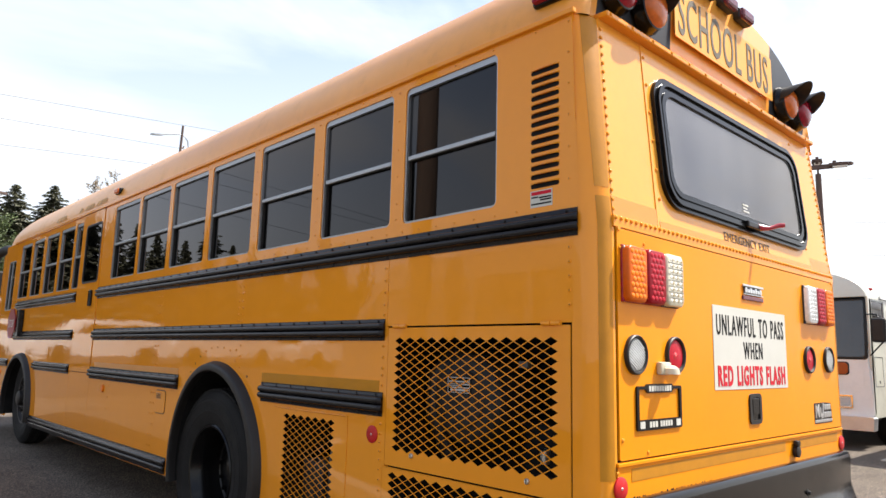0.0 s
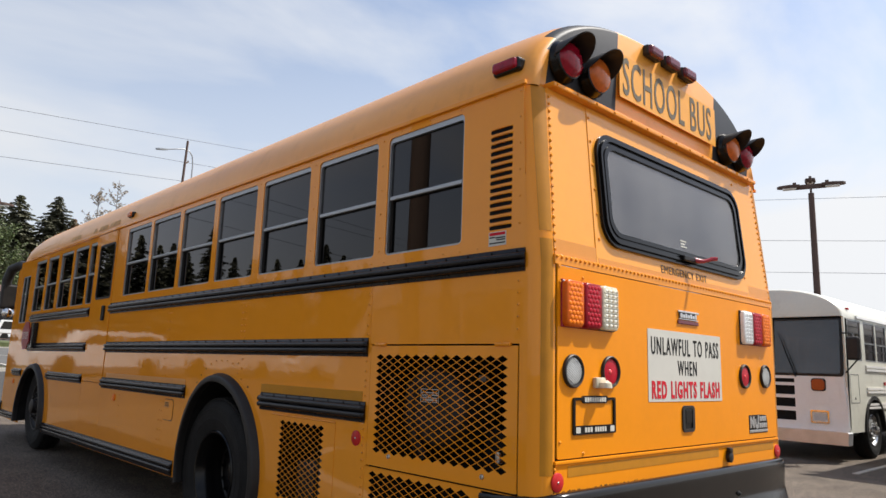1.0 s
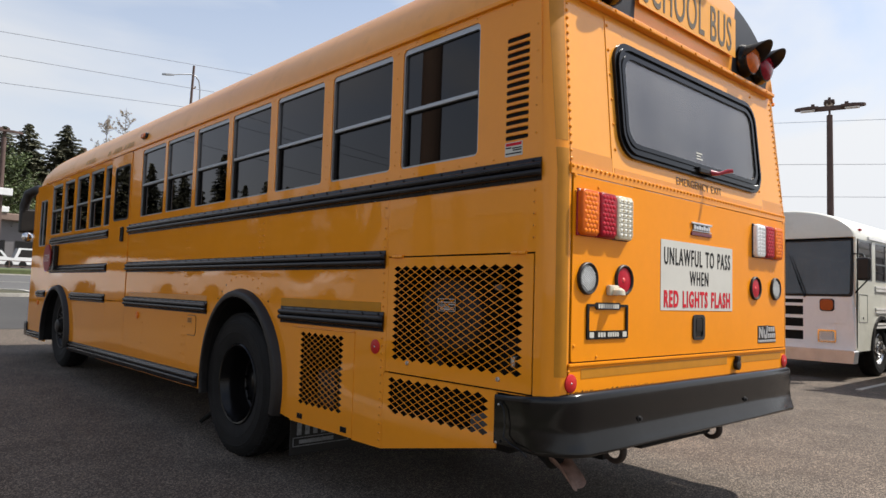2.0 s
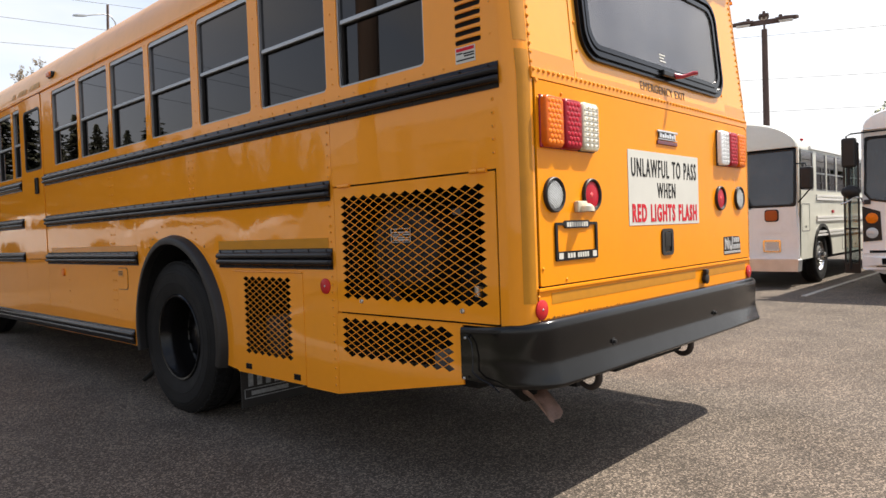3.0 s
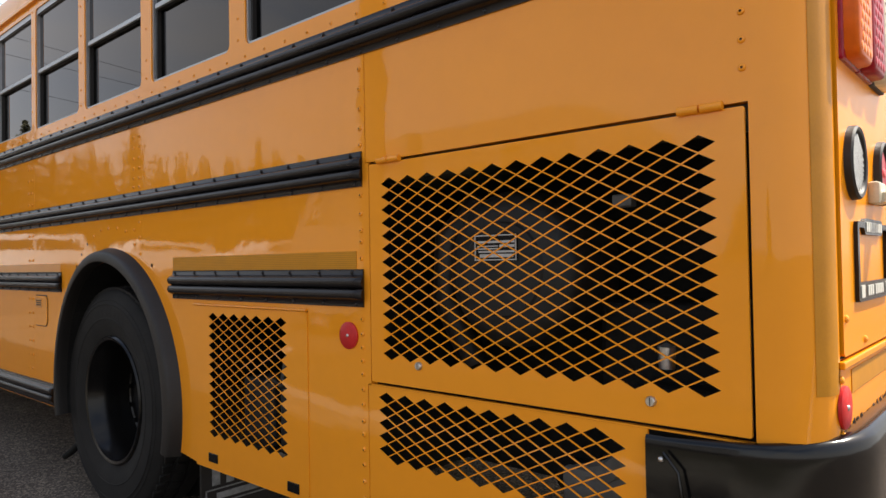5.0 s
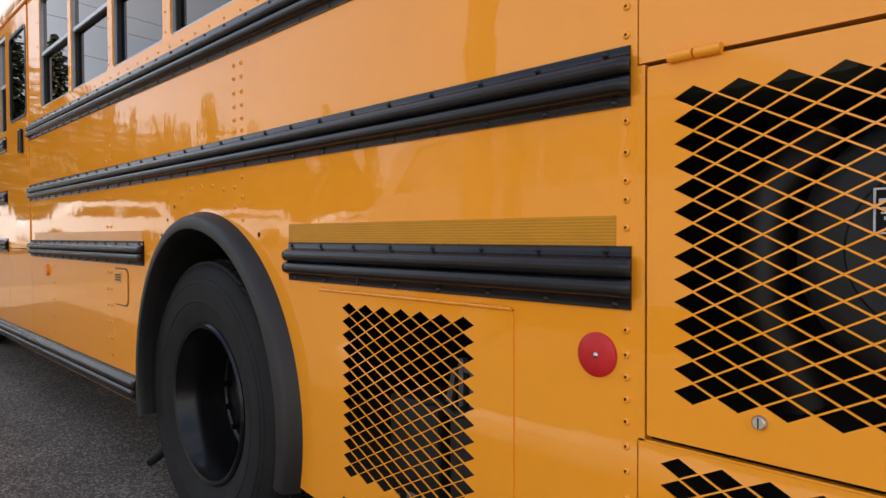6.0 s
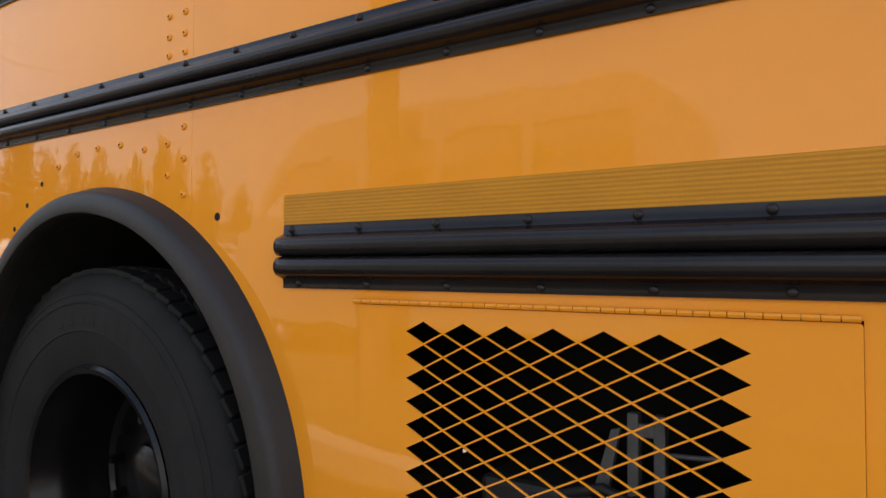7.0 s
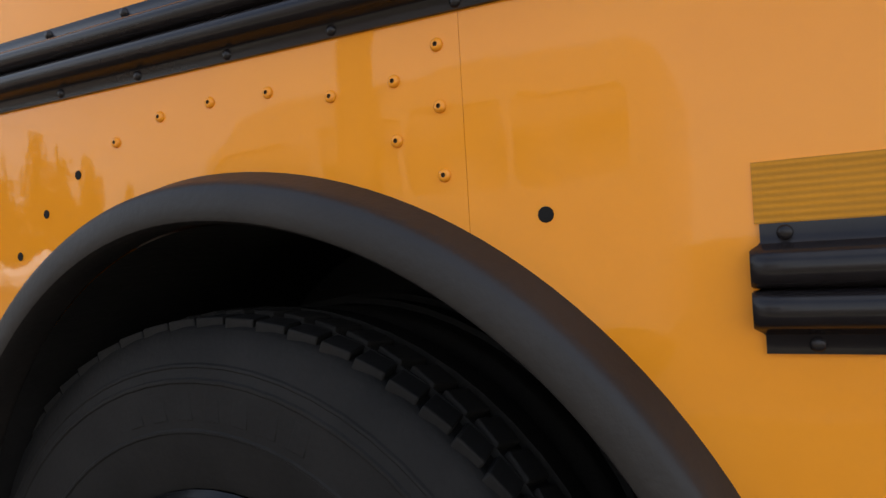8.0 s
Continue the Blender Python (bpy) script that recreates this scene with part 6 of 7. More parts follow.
    part("inner_floor", boxed(0.05, w - 0.05, 0.1, long - 0.1, 0.9, 0.95), INTERIOR, root)
    part("underbody", boxed(0.15, w - 0.15, 0.1, long - 0.2, 0.42, 0.9), GRIME, root)
    part("back_wall", boxed(0.03, w - 0.03, 0.0, 0.05, base, top + 0.1), WHITE, root)
    # the nose
    wz0, wz1 = (1.46, 2.49) if style == 0 else (1.40, 2.48)

    def shield(inset):
        """Outline of the windscreen: square on the flat nose, rising towards the corners on the rounded one."""
        if style == 0:
            return rect(0.055 + inset, w - 0.055 - inset, wz0 + inset, wz1 - inset, 0.05)
        low = [(0.03, 1.58), (0.12, 1.47), (0.36, 1.425), (c, 1.405), (w - 0.36, 1.425), (w - 0.12, 1.47), (w - 0.03, 1.58)]
        return [(min(max(u, 0.03 + inset), w - 0.03 - inset), v + inset) for u, v in low] + [(w - 0.035 - inset, wz1 - 0.03 - inset), (w - 0.08 - inset, wz1 - inset), (0.08 + inset, wz1 - inset), (0.035 + inset, wz1 - 0.03 - inset)]


    def nose(u, v, d):
        return (u, long - d - 0.10 * max(0.0, v - 1.38), v)

    holes = [shield(0.0)]
    if style == 0:
        holes += [rect(0.85, w - 0.85, z, z + t, 0.01) for z, t in SLOTS]
    part("nose_panel", slab(bmesh.new(), rect(0.0, w, base + 0.02, top + 0.02, 0.05), holes, nose, 0.0, 0.10), WHITE, root)
    if style == 0:
        for z, t in SLOTS:
            part("grille_slot", slab(bmesh.new(), rect(0.84, w - 0.84, z - 0.01, z + t + 0.01), [], nose, 0.06, 0.09), GRIME, root)
    sh = part("windscreen", slab(bmesh.new(), shield(-0.008), [], nose, 0.03, 0.04), SHIELD, root)
    part("seal", slab(bmesh.new(), shield(-0.012), [shield(0.034 if style == 0 else 0.022)], nose, -0.008, 0.03), BLACK_PAINT, sh)
    part("pillar", slab(bmesh.new(), rect(c - 0.03, c + 0.03, wz0, wz1), [], nose, 0.0, 0.03), RUBBER, sh)
    part("dashboard", boxed(0.15, w - 0.15, long - 0.8, long - 0.25, 1.25, 1.40, 0.05), INTERIOR, root)
    for s in (1, -1):
        f = (lambda u: c + s * u)
        lo, hi = min(f(0.64), f(0.94)), max(f(0.64), f(0.94))
        if style == 0:
            hl = part("headlamp", slab(bmesh.new(), rect(lo, hi, 0.64, 0.86, 0.02), [rect(lo + 0.025, hi - 0.025, 0.665, 0.835, 0.02)], nose, -0.025, 0.02), CHROME, root, "bright metal headlamp bezel")
            part("lamp_bowl", slab(bmesh.new(), rect(lo + 0.02, hi - 0.02, 0.66, 0.84, 0.02), [], nose, 0.004, 0.02), CHROME, hl)
            part("lens", slab(bmesh.new(), rect(lo + 0.05, hi - 0.05, 0.685, 0.815, 0.03), [], nose, -0.016, 0.004), CLEAR_LENS, hl)
            tl = part("turn_lamp", slab(bmesh.new(), rect(min(f(0.67), f(0.91)), max(f(0.67), f(0.91)), 1.19, 1.41, 0.05), [], nose, -0.012, 0.0), GREY_BLACK, root)
            part("lens", slab(bmesh.new(), rect(min(f(0.685), f(0.895)), max(f(0.685), f(0.895)), 1.205, 1.395, 0.06), [], nose, -0.04, -0.01), BROWN_AMBER, tl)
        else:
            cx = c + s * 1.10
            shell = [(c + s * u, v) for u, v in ((1.235, 1.37), (0.985, 1.28), (0.965, 0.82), (1.225, 0.80))]
            hl = part("headlamp", slab(bmesh.new(), shell if s < 0 else shell[::-1], [], nose, -0.012, 0.02), RUBBER, root, "black lamp cluster with an amber and a clear lens")
            for z, mt in ((1.175, AMBER_LENS), (0.940, CLEAR_LENS)):
                part("lens", lathe(bmesh.new(), [(0.0, 0.088), (-0.02, 0.084), (-0.032, 0.05), (-0.036, 0)], 24, Matrix.Translation((cx, long, z)) @ pose(0, 0, 0, 0, 0, -90)), mt, hl, smooth=50)
            part("corner_marker", boxed(c + s * 1.16 - 0.045, c + s * 1.16 + 0.045, long - 0.02, long + 0.03, 1.40, 1.475, 0.008), RUST_DARK, root)
            part("mirror_strut", tube(bmesh.new(), [(c + s * 1.20, long + 0.01, 1.40), (c + s * 1.22, long + 0.12, 1.50), (c + s * 1.30, long + 0.18, 1.53), (c + s * 1.42, long + 0.18, 1.44), (c + s * 1.50, long + 0.17, 1.42)], 0.013), CHROME, root, "bright bent mirror strut", smooth=60)
        if style:
            way = [(c + s * 0.55, long + 0.00, 2.56), (c + s * 1.10, long + 0.08, 2.545), (c + s * 1.34, long + 0.16, 2.535), (c + s * 1.40, long + 0.2, 2.50), (c + s * 1.40, long + 0.2, 1.6)]
        else:
            way = [(c + s * 1.2, long - 0.02, 2.20), (c + s * 1.40, long + 0.14, 2.18), (c + s * 1.47, long + 0.19, 2.06), (c + s * 1.47, long + 0.19, 1.72), (c + s * 1.24, long, 1.52)]
        mr = part("mirror_arm", tube(bmesh.new(), way, 0.012), BLACK_PAINT, root, smooth=60)
        mx, mw, m0, m1 = (1.365, 0.105, 2.00, 2.47) if style else (1.43, 0.105, 1.73, 2.12)
        part("mirror_head", boxed(c + s * mx - mw, c + s * mx + mw, long + 0.13, long + 0.25, m0, m1, 0.035), RUBBER, mr)
        if style:
            part("lower_mirror", lathe(bmesh.new(), [(0.10, 0.0), (0.09, 0.06), (0.05, 0.10), (0.0, 0.115), (-0.03, 0.11), (-0.035, 0.0)], 20, Matrix.Translation((c + s * 1.36, long + 0.16, 1.61)) @ pose(0, 0, 0, 0, 0, 90) @ Matrix.Diagonal((1, 1.2, 0.95, 1))), RUBBER, mr, smooth=60)
    if style == 0:
        part("front_bumper", slab(bmesh.new(), [(0, 0.30), (w, 0.30), (w + 0.02, 0.50), (w, 0.52), (0, 0.52), (-0.02, 0.50)], [], lambda u, v, d: (u, long - d, v), -0.13, 0.1), WORN_ALU, root, "worn aluminium bumper")
        for z in (2.62,):
            part("front_marker", boxed(c - 0.12, c + 0.12, long - 0.12, long - 0.04, z, z + 0.04, 0.008), DARK_AMBER, root)
        part("hood_plate", slab(bmesh.new(), rect(0.12, 0.70, 0.98, 1.34, 0.01), [], nose, -0.006, 0.0), WHITE, root)
    else:
        plan = lambda u, v, d: (u, long - d - 0.10 * (abs(u - c) / c) ** 4, v)
        bp = part("front_bumper", slab(bmesh.new(), rect(0.0, w, 0.355, 0.620, 0.05), [rect(w - 0.60, w - 0.28, 0.440, 0.540, 0.01), rect(0.28, 0.60, 0.440, 0.540, 0.01)], plan, -0.14, 0.0), WHITE, root)
        part("bumper_recess", boxed(0.2, w - 0.2, long + 0.03, long + 0.06, 0.40, 0.55), GRIME, bp)
        part("bumper_valance", slab(bmesh.new(), [(0.10, 0.355), (0.30, 0.29), (w - 0.30, 0.29), (w - 0.10, 0.355)], [], plan, -0.10, 0.0), CONCRETE, bp, "scuffed pale valance")
        part("gap_line", slab(bmesh.new(), rect(0.10, w - 0.10, 0.620, 0.660), [], nose, -0.004, 0.03), GRIME, root)
        seam = bmesh.new()
        for u0, u1, v0, v1 in ((0.535, 0.545, 0.65, 1.157), (w - 0.545, w - 0.535, 0.65, 1.157), (0.535, w - 0.535, 1.150, 1.160), (0.667, 0.676, 1.160, 1.40), (w - 0.676, w - 0.667, 1.160, 1.40)):
            slab(seam, rect(u0, u1, v0, v1), [], nose, -0.003, 0.0)
        part("flap_seam", seam, GRIME, root)
        for u in (0.47, w - 0.47):
            part("flap_catch", slab(bmesh.new(), rect(u - 0.02, u + 0.02, 0.75, 0.84, 0.01), [], nose, -0.008, 0.0), GRIME, root)
        part("badge", slab(bmesh.new(), rect(c - 0.10, c + 0.10, 1.27, 1.35, 0.04), [], nose, -0.012, 0.0), SILVER, root)
        part("roof_marker_bar", boxed(c - 0.5, c + 0.5, long - 0.10, long - 0.04, top + 0.20, top + 0.24, 0.01), DEEP_RED, root)
        part("dash_sheet", boxed(w - 0.48, w - 0.24, long - 0.26, long - 0.22, 1.46, 1.54, 0.004), LAMP_WHITE, root, "pale sheet behind the windscreen")
        leaf = part("folded_door", slab(bmesh.new(), rect(w + 0.06, w + 0.29, 0.28, 2.42, 0.02), [rect(w + 0.085, w + 0.265, 0.44, 1.00, 0.01), rect(w + 0.085, w + 0.265, 1.03, 2.39, 0.01)], lambda u, v, d: (u, long - d, v), 0.14, 0.17), RUBBER, root, "black folded passenger door with tall panes")
        part("door_pane", boxed(w + 0.08, w + 0.27, long - 0.158, long - 0.154, 0.43, 2.40), CLEAR, leaf)
        part("door_rail", rod(bmesh.new(), (w + 0.20, long - 0.12, 0.35), (w + 0.20, long - 0.12, 2.40), 0.018), RUBBER, leaf)
        part("aerial", rod(bmesh.new(), (c - 0.1, long - 0.4, top + 0.3), (c - 0.1, long - 0.38, top + 0.75), 0.006), BLACK_PAINT, root)
    for x in (c - 0.27, c + 0.62) if style == 0 else (c - 0.25, c + 0.60):
        sweep = ((-0.16, -0.03), (-0.02, 0.34), (0.14, 0.76)) if style == 0 else ((0.06, -0.13), (-0.12, 0.02), (-0.44, 0.24))
        part("wiper", tube(bmesh.new(), [nose(x + u, wz0 + v, -0.04) for u, v in sweep], [0.016, 0.012, 0.006], 6), BLACK_PAINT, root)
    return root


LA, LB = 9.5, 10.0
white_bus("white flat-fronted bus with cream sides parked in the yard", pose(10.85 + LA, 1.995, rise(3), 0, 0, 90), LA, 0)
white_bus("white modern bus with a large windscreen parked in the yard", pose(10.45 + LB, -1.535, rise(0) + 0.02, 0, 0, 90), LB, 1)
# low concrete wheel kerb between them
b = bmesh.new()
slab(b, [(9.5, 1.53), (20.5, 1.53), (20.5, 1.61), (9.5, 1.61)], [], lambda u, v, d: (u, v, d + rise(v)), 0.012, -0.1)
tagged(part("bay_line", b, CONCRETE), "pale concrete strip between two parking bays", "parking line", kind="structure")

VAN_SILVER = material("silver_van_paint", (0.30, 0.30, 0.30), 0.35, vary=0.05, scale=2, coat=0.4)
# shuttle van across the way, mirrored in the flank of the bus
van = thing("shuttle_van", "silver shuttle van with dark windows parked opposite", "van")
vx0, vx1, vy0, vy1 = -7.1, -4.84, 3.1, 8.6
b = bmesh.new()
shape = [(vy0, 0.42), (vy1 - 0.1, 0.42), (vy1, 0.7), (vy1 - 0.02, 1.1), (vy1 - 0.35, 1.55), (vy1 - 0.95, 2.35), (vy1 - 1.35, 2.62), (vy1 - 1.9, 2.73), (vy0 + 0.25, 2.75), (vy0 + 0.07, 2.68), (vy0, 2.5)]
slab(b, shape, [rect(vy0 + 0.26, vy0 + 1.20, 1.66, 2.40, 0.06), rect(vy0 + 1.28, vy0 + 2.22, 1.66, 2.40, 0.06), rect(vy0 + 2.30, vy0 + 3.24, 1.66, 2.38, 0.06), [(vy0 + 3.34, 1.66), (vy1 - 0.66, 1.66), (vy1 - 1.12, 2.26), (vy0 + 3.40, 2.34)]], lambda u, v, d: (vx1 - d, u, v), 0.0, 0.05)
box(b, vx0, vx1 - 0.05, vy0 + 0.04, vy1 - 1.5, 2.55, 2.72, 0.06)
box(b, vx0, vx1 - 0.05, vy0 + 0.02, vy0 + 0.1, 0.45, 2.6, 0.02)
box(b, vx0, vx1 - 0.05, vy1 - 0.5, vy1 - 0.06, 0.45, 1.5, 0.06)
box(b, vx0, vx0 + 0.06, vy0 + 0.02, vy1 - 1.5, 0.45, 2.6, 0.02)
part("body", b, VAN_SILVER, van)
for y0, y1 in ((0.24, 1.22), (1.26, 2.24), (2.28, 3.26), (3.32, 4.55)):
    part("window", boxed(vx1 - 0.03, vx1 - 0.025, vy0 + y0, vy0 + y1, 1.64, 2.42 if y0 < 3 else 2.3), VAN_GLASS, van)
part("underbody", boxed(vx0 + 0.2, vx1 - 0.2, vy0 + 0.3, vy1 - 0.3, 0.35, 0.6), GRIME, van)
for y in (vy0 + 1.1, vy1 - 0.95):
    wheel(vx1 - 0.05, y, 0.40, 0.39, van, 0.02, CHROME, mirror=True, tread=False)
    wheel(vx0 + 0.05, y, 0.40, 0.39, van, 0.02, CHROME, tread=False)


# ---- poles and wires ----
def lamp_post(label, x, y, top, heads):
    root = thing("street_lamp", label, "street lamp", at=pose(x, y, rise(y)))
    h = top - rise(y)
    part("pole", rod(bmesh.new(), (0, 0, 0), (0, 0, h - 0.15), 0.17, 0.13, 12), BROWN_METAL, root, smooth=40)
    part("stem", rod(bmesh.new(), (0, 0, h - 0.16), (0, 0, h + 0.22), 0.05), BROWN_METAL, root, smooth=40)
    for dx, dy, lift in heads:
        n = Vector((dx, dy, 0))
        far, way = n.length, math.degrees(math.atan2(dy, dx))
        m = Matrix.Translation((0, 0, h + 0.2 + lift)) @ pose(0, 0, 0, 0, 0, way)
        a = part("arm", box(bmesh.new(), 0, far - 0.25, -0.06, 0.06, -0.13, 0.10, 0.03, m), BROWN_METAL, root)
        hd = bmesh.new()
        slab(hd, [(far - 0.45, -0.2), (far, -0.24), (far + 0.45, -0.14), (far + 0.55, 0), (far + 0.45, 0.14), (far, 0.24), (far - 0.45, 0.2)], [], lambda u, v, d: m @ Vector((u, v, d + 0.05 * (1 - (u - far) ** 2))), -0.07, 0.05)
        box(hd, far - 0.30, far - 0.14, -0.06, 0.06, 0.08, 0.24, 0.02, m)
        part("lamp_head", hd, BROWN_METAL, a)
        part("diffuser", box(bmesh.new(), far - 0.3, far + 0.3, -0.13, 0.13, -0.10, -0.04, 0.0, m), LAMP_WHITE, a)
    return root


lamp_post("brown car-park lamp post with three flat heads", 32.0, 9.18, 10.27, ((-0.29, 0.86, 0), (0.29, -0.86, 0), (0.8, 0.27, 0.42)))
lamp_post("brown lamp post with a box on it beyond the yard", 5.2, 45.0, 9.85, ((-0.4, 0.0, 0), (0.4, 0.0, 0)))
tagged(part("pole_box", boxed(5.0, 5.75, 44.5, 44.84, 6.25, 6.66, 0.02), LAMP_WHITE), "pale metal box strapped to a lamp post", "box")
root = thing("street_lamp", "slim twin-arm street lamp behind the bus", "street lamp", at=pose(10.20, 30, rise(30)))
h = 11.2 - rise(30)
part("pole", rod(bmesh.new(), (-0.3, 0, 0), (0.05, 0, h + 0.6), 0.10, 0.055, 10), BROWN_METAL, root, smooth=40)
part("bracket", tube(bmesh.new(), [(0.02, 0, h - 0.55), (0.15, 0, h - 0.45), (0.17, 0, h - 0.38)], 0.035, 6), WOOD_POLE, root)
arm = part("arm", tube(bmesh.new(), [(0.36, 0, h - 3.0), (0.40, 0, h - 1.4), (0.40, 0, h - 0.5), (0.34, 0, h - 0.1), (0.16, 0, h + 0.12), (-0.1, 0, h + 0.16), (-0.6, 0, h + 0.03), (-0.95, 0, h - 0.07)], [0.035, 0.035, 0.033, 0.032, 0.03, 0.03, 0.028, 0.028], 8), ALU, root, "grey curved lamp arm", smooth=60)
hd = bmesh.new()
slab(hd, [(-0.86, -0.03), (-1.0, -0.09), (-1.28, -0.10), (-1.42, -0.04), (-1.42, 0.04), (-1.28, 0.10), (-1.0, 0.09), (-0.86, 0.03)], [], lambda u, v, d: (u, v, h - 0.06 + 0.17 * (u + 0.86) + d), -0.035, 0.03)
part("head", hd, ALU, arm, "slender grey lamp head")
pole = thing("utility_pole", "weathered wooden utility pole beside the yard", "utility pole", at=pose(-3.75, 5.3, rise(5.3), 5.0, 3.5, 0))
part("shaft", rod(bmesh.new(), (0, 0, -0.2), (0, 0, 11), 0.15, 0.11, 14), WOOD_POLE, pole, smooth=40)
part("crossarm", boxed(-0.06, 0.06, -1.2, 1.2, 10.0, 10.14, 0.01), WOOD_POLE, pole)


def wire(a, b2, sag):
    a, b2 = Vector(a), Vector(b2)
    pts = [a.lerp(b2, t / 14) - Vector((0, 0, sag * 4 * (t / 14) * (1 - t / 14))) for t in range(15)]
    tagged(part("overhead_wire", tube(bmesh.new(), pts, 0.011, 5), CABLE), "thin black overhead wire against the sky", "wire", group="overhead wires")


for x0, z0, x1, z1 in ((3.58, 13.79, 13.30, 14.60), (3.70, 12.50, 15.19, 13.18), (3.82, 11.20, 13.24, 11.95)):
    k = (z1 - z0) / (x1 - x0)
    wire((-40, 38, z0 - k * 43), (70, 38, z1 + k * 54), 0.0)
for y0, z0, y1, z1 in ((14.5, 12.2, 8.2, 11.38), (14.5, 9.65, 8.55, 8.95), (14.1, 7.66, 8.6, 7.16)):
    k = (z1 - z0) / (y1 - y0)
    wire((40, y0 + 60, z0 + k * 60), (40, y1 - 60, z1 - k * 60), 0.0)


# ---- trees ----
def conifer(x, y, h, spread, seed, mat, base=None):
    rnd = random.Random(seed)
    z0 = rise(y) if base is None else base
    root = thing("conifer", "tall dark conifer with drooping uneven branches" if mat is NEEDLES else "tall conifer with browning needles", "tree", group="conifers", at=pose(x, y, z0))
    part("trunk", rod(bmesh.new(), (0, 0, 0), (0, 0, h * 0.97), 0.32, 0.04, 8), BARK, root)
    verts, faces = [], []
    z = h * 0.06
    while z < h * 0.995:
        f = 1 - z / h
        turn = rnd.uniform(0, 6.3)
        boughs = int(4 + 6 * f)
        for b_ in range(boughs):
            a = turn + 2 * math.pi * b_ / boughs + rnd.uniform(-0.35, 0.35)
            reach = spread * (f ** 0.9 * rnd.choice((0.55, 0.8, 0.95, 1.2)) * rnd.uniform(0.85, 1.1) + 0.014)
            droop, lift = rnd.uniform(0.12, 0.34), 0.25 * (1 - f)
            n = max(2, int(reach / 0.26))
            for k in range(n):
                t = (k + rnd.uniform(0.3, 1.0)) / n
                p = Vector((math.cos(a) * reach * t, math.sin(a) * reach * t, z + (lift - droop * t) * reach * t))
                wide = (0.25 + 0.55 * (1 - t)) * min(1.0, reach / 1.5)
                for q_ in range(6):
                    way = a + (1.0 if q_ % 2 else -1.0) * rnd.uniform(0.25, 1.25)
                    d = Vector((math.cos(way), math.sin(way), rnd.uniform(-0.55, 0.10))) * rnd.uniform(0.5, 1.0) * (0.3 + wide)
                    s = Vector((-d.y, d.x, rnd.uniform(-0.4, 0.4))).normalized() * rnd.uniform(0.07, 0.17)
                    i = len(verts)
                    verts.extend((p - s, p + d * 0.6 - s * 0.7, p + d, p + d * 0.5 + s, p + s))
                    faces.append((i, i + 1, i + 2, i + 3, i + 4))
        z += h * 0.019 * (0.55 + 0.9 * f)
    me = bpy.data.meshes.new("crown")
    me.from_pydata(verts, [], faces)
    me.materials.append(mat)
    ob = new("crown", me)
    ob.parent = root
    return root


spots = [(11.3, 104, 17.0, 5.6), (13.8, 106, 16.6, 5.4), (15.4, 107, 19.5, 5.6), (22.5, 106, 18.0, 6.2), (17.6, 104, 19.9, 6.4), (22.3, 104, 20.6, 6.4), (19.7, 111, 16.5, 6.0), (20.6, 108, 14.6, 6.0), (9.0, 108, 19.0, 6.4), (24.7, 105, 17.9, 5.2), (26.4, 110, 15.5, 5.0), (6.0, 112, 18.0, 6.6), (28.0, 109, 16.2, 4.6), (30.2, 114, 14.5, 4.8)]
for i, (x, y, h, s) in enumerate(spots):
    conifer(x, y, h, s * 1.5, 40 + i, NEEDLES_BROWN if i in (3, 9, 10, 12) else NEEDLES)
# the belt of firs on the other side of the yard, mirrored in flank and windows
firs = [conifer(-15.5, 70, 17.5, 4.6, 90, NEEDLES)]
belt = [(-5.5, 72, 1.1), (-9, 70, 1.05), (-12.5, 73, 1.14), (-18.5, 72, 0.78), (-20.0, 70, 0.74), (-23.0, 72, 0.7), (-24.3, 70, 0.64), (-26.5, 72, 0.68), (-27.3, 70, 0.62), (-31.0, 72, 0.83), (-32.7, 70, 0.63), (-36.3, 72, 0.69), (-38.1, 70, 0.66), (-42.5, 72, 0.7), (-44.8, 70, 0.82), (-48.9, 72, 0.78), (-51.1, 70, 0.74), (-56, 70, 0.58), (-60, 64, 0.5), (-67, 58, 0.56), (-72, 48, 0.52), (-76, 38, 0.55), (-80, 26, 0.52), (-84, 14, 0.56)]
belt += [(-19.6 - 3.3 * j, 74.5 + (j * 7) % 3, 0.49 + 0.03 * ((j * 5) % 4)) for j in range(12)]
for i, (x, y, k) in enumerate(belt):
    copy_thing(firs[0], pose(x, y, rise(y), 0, 0, 50 * i) @ Matrix.Diagonal((k, k, k, 1)))


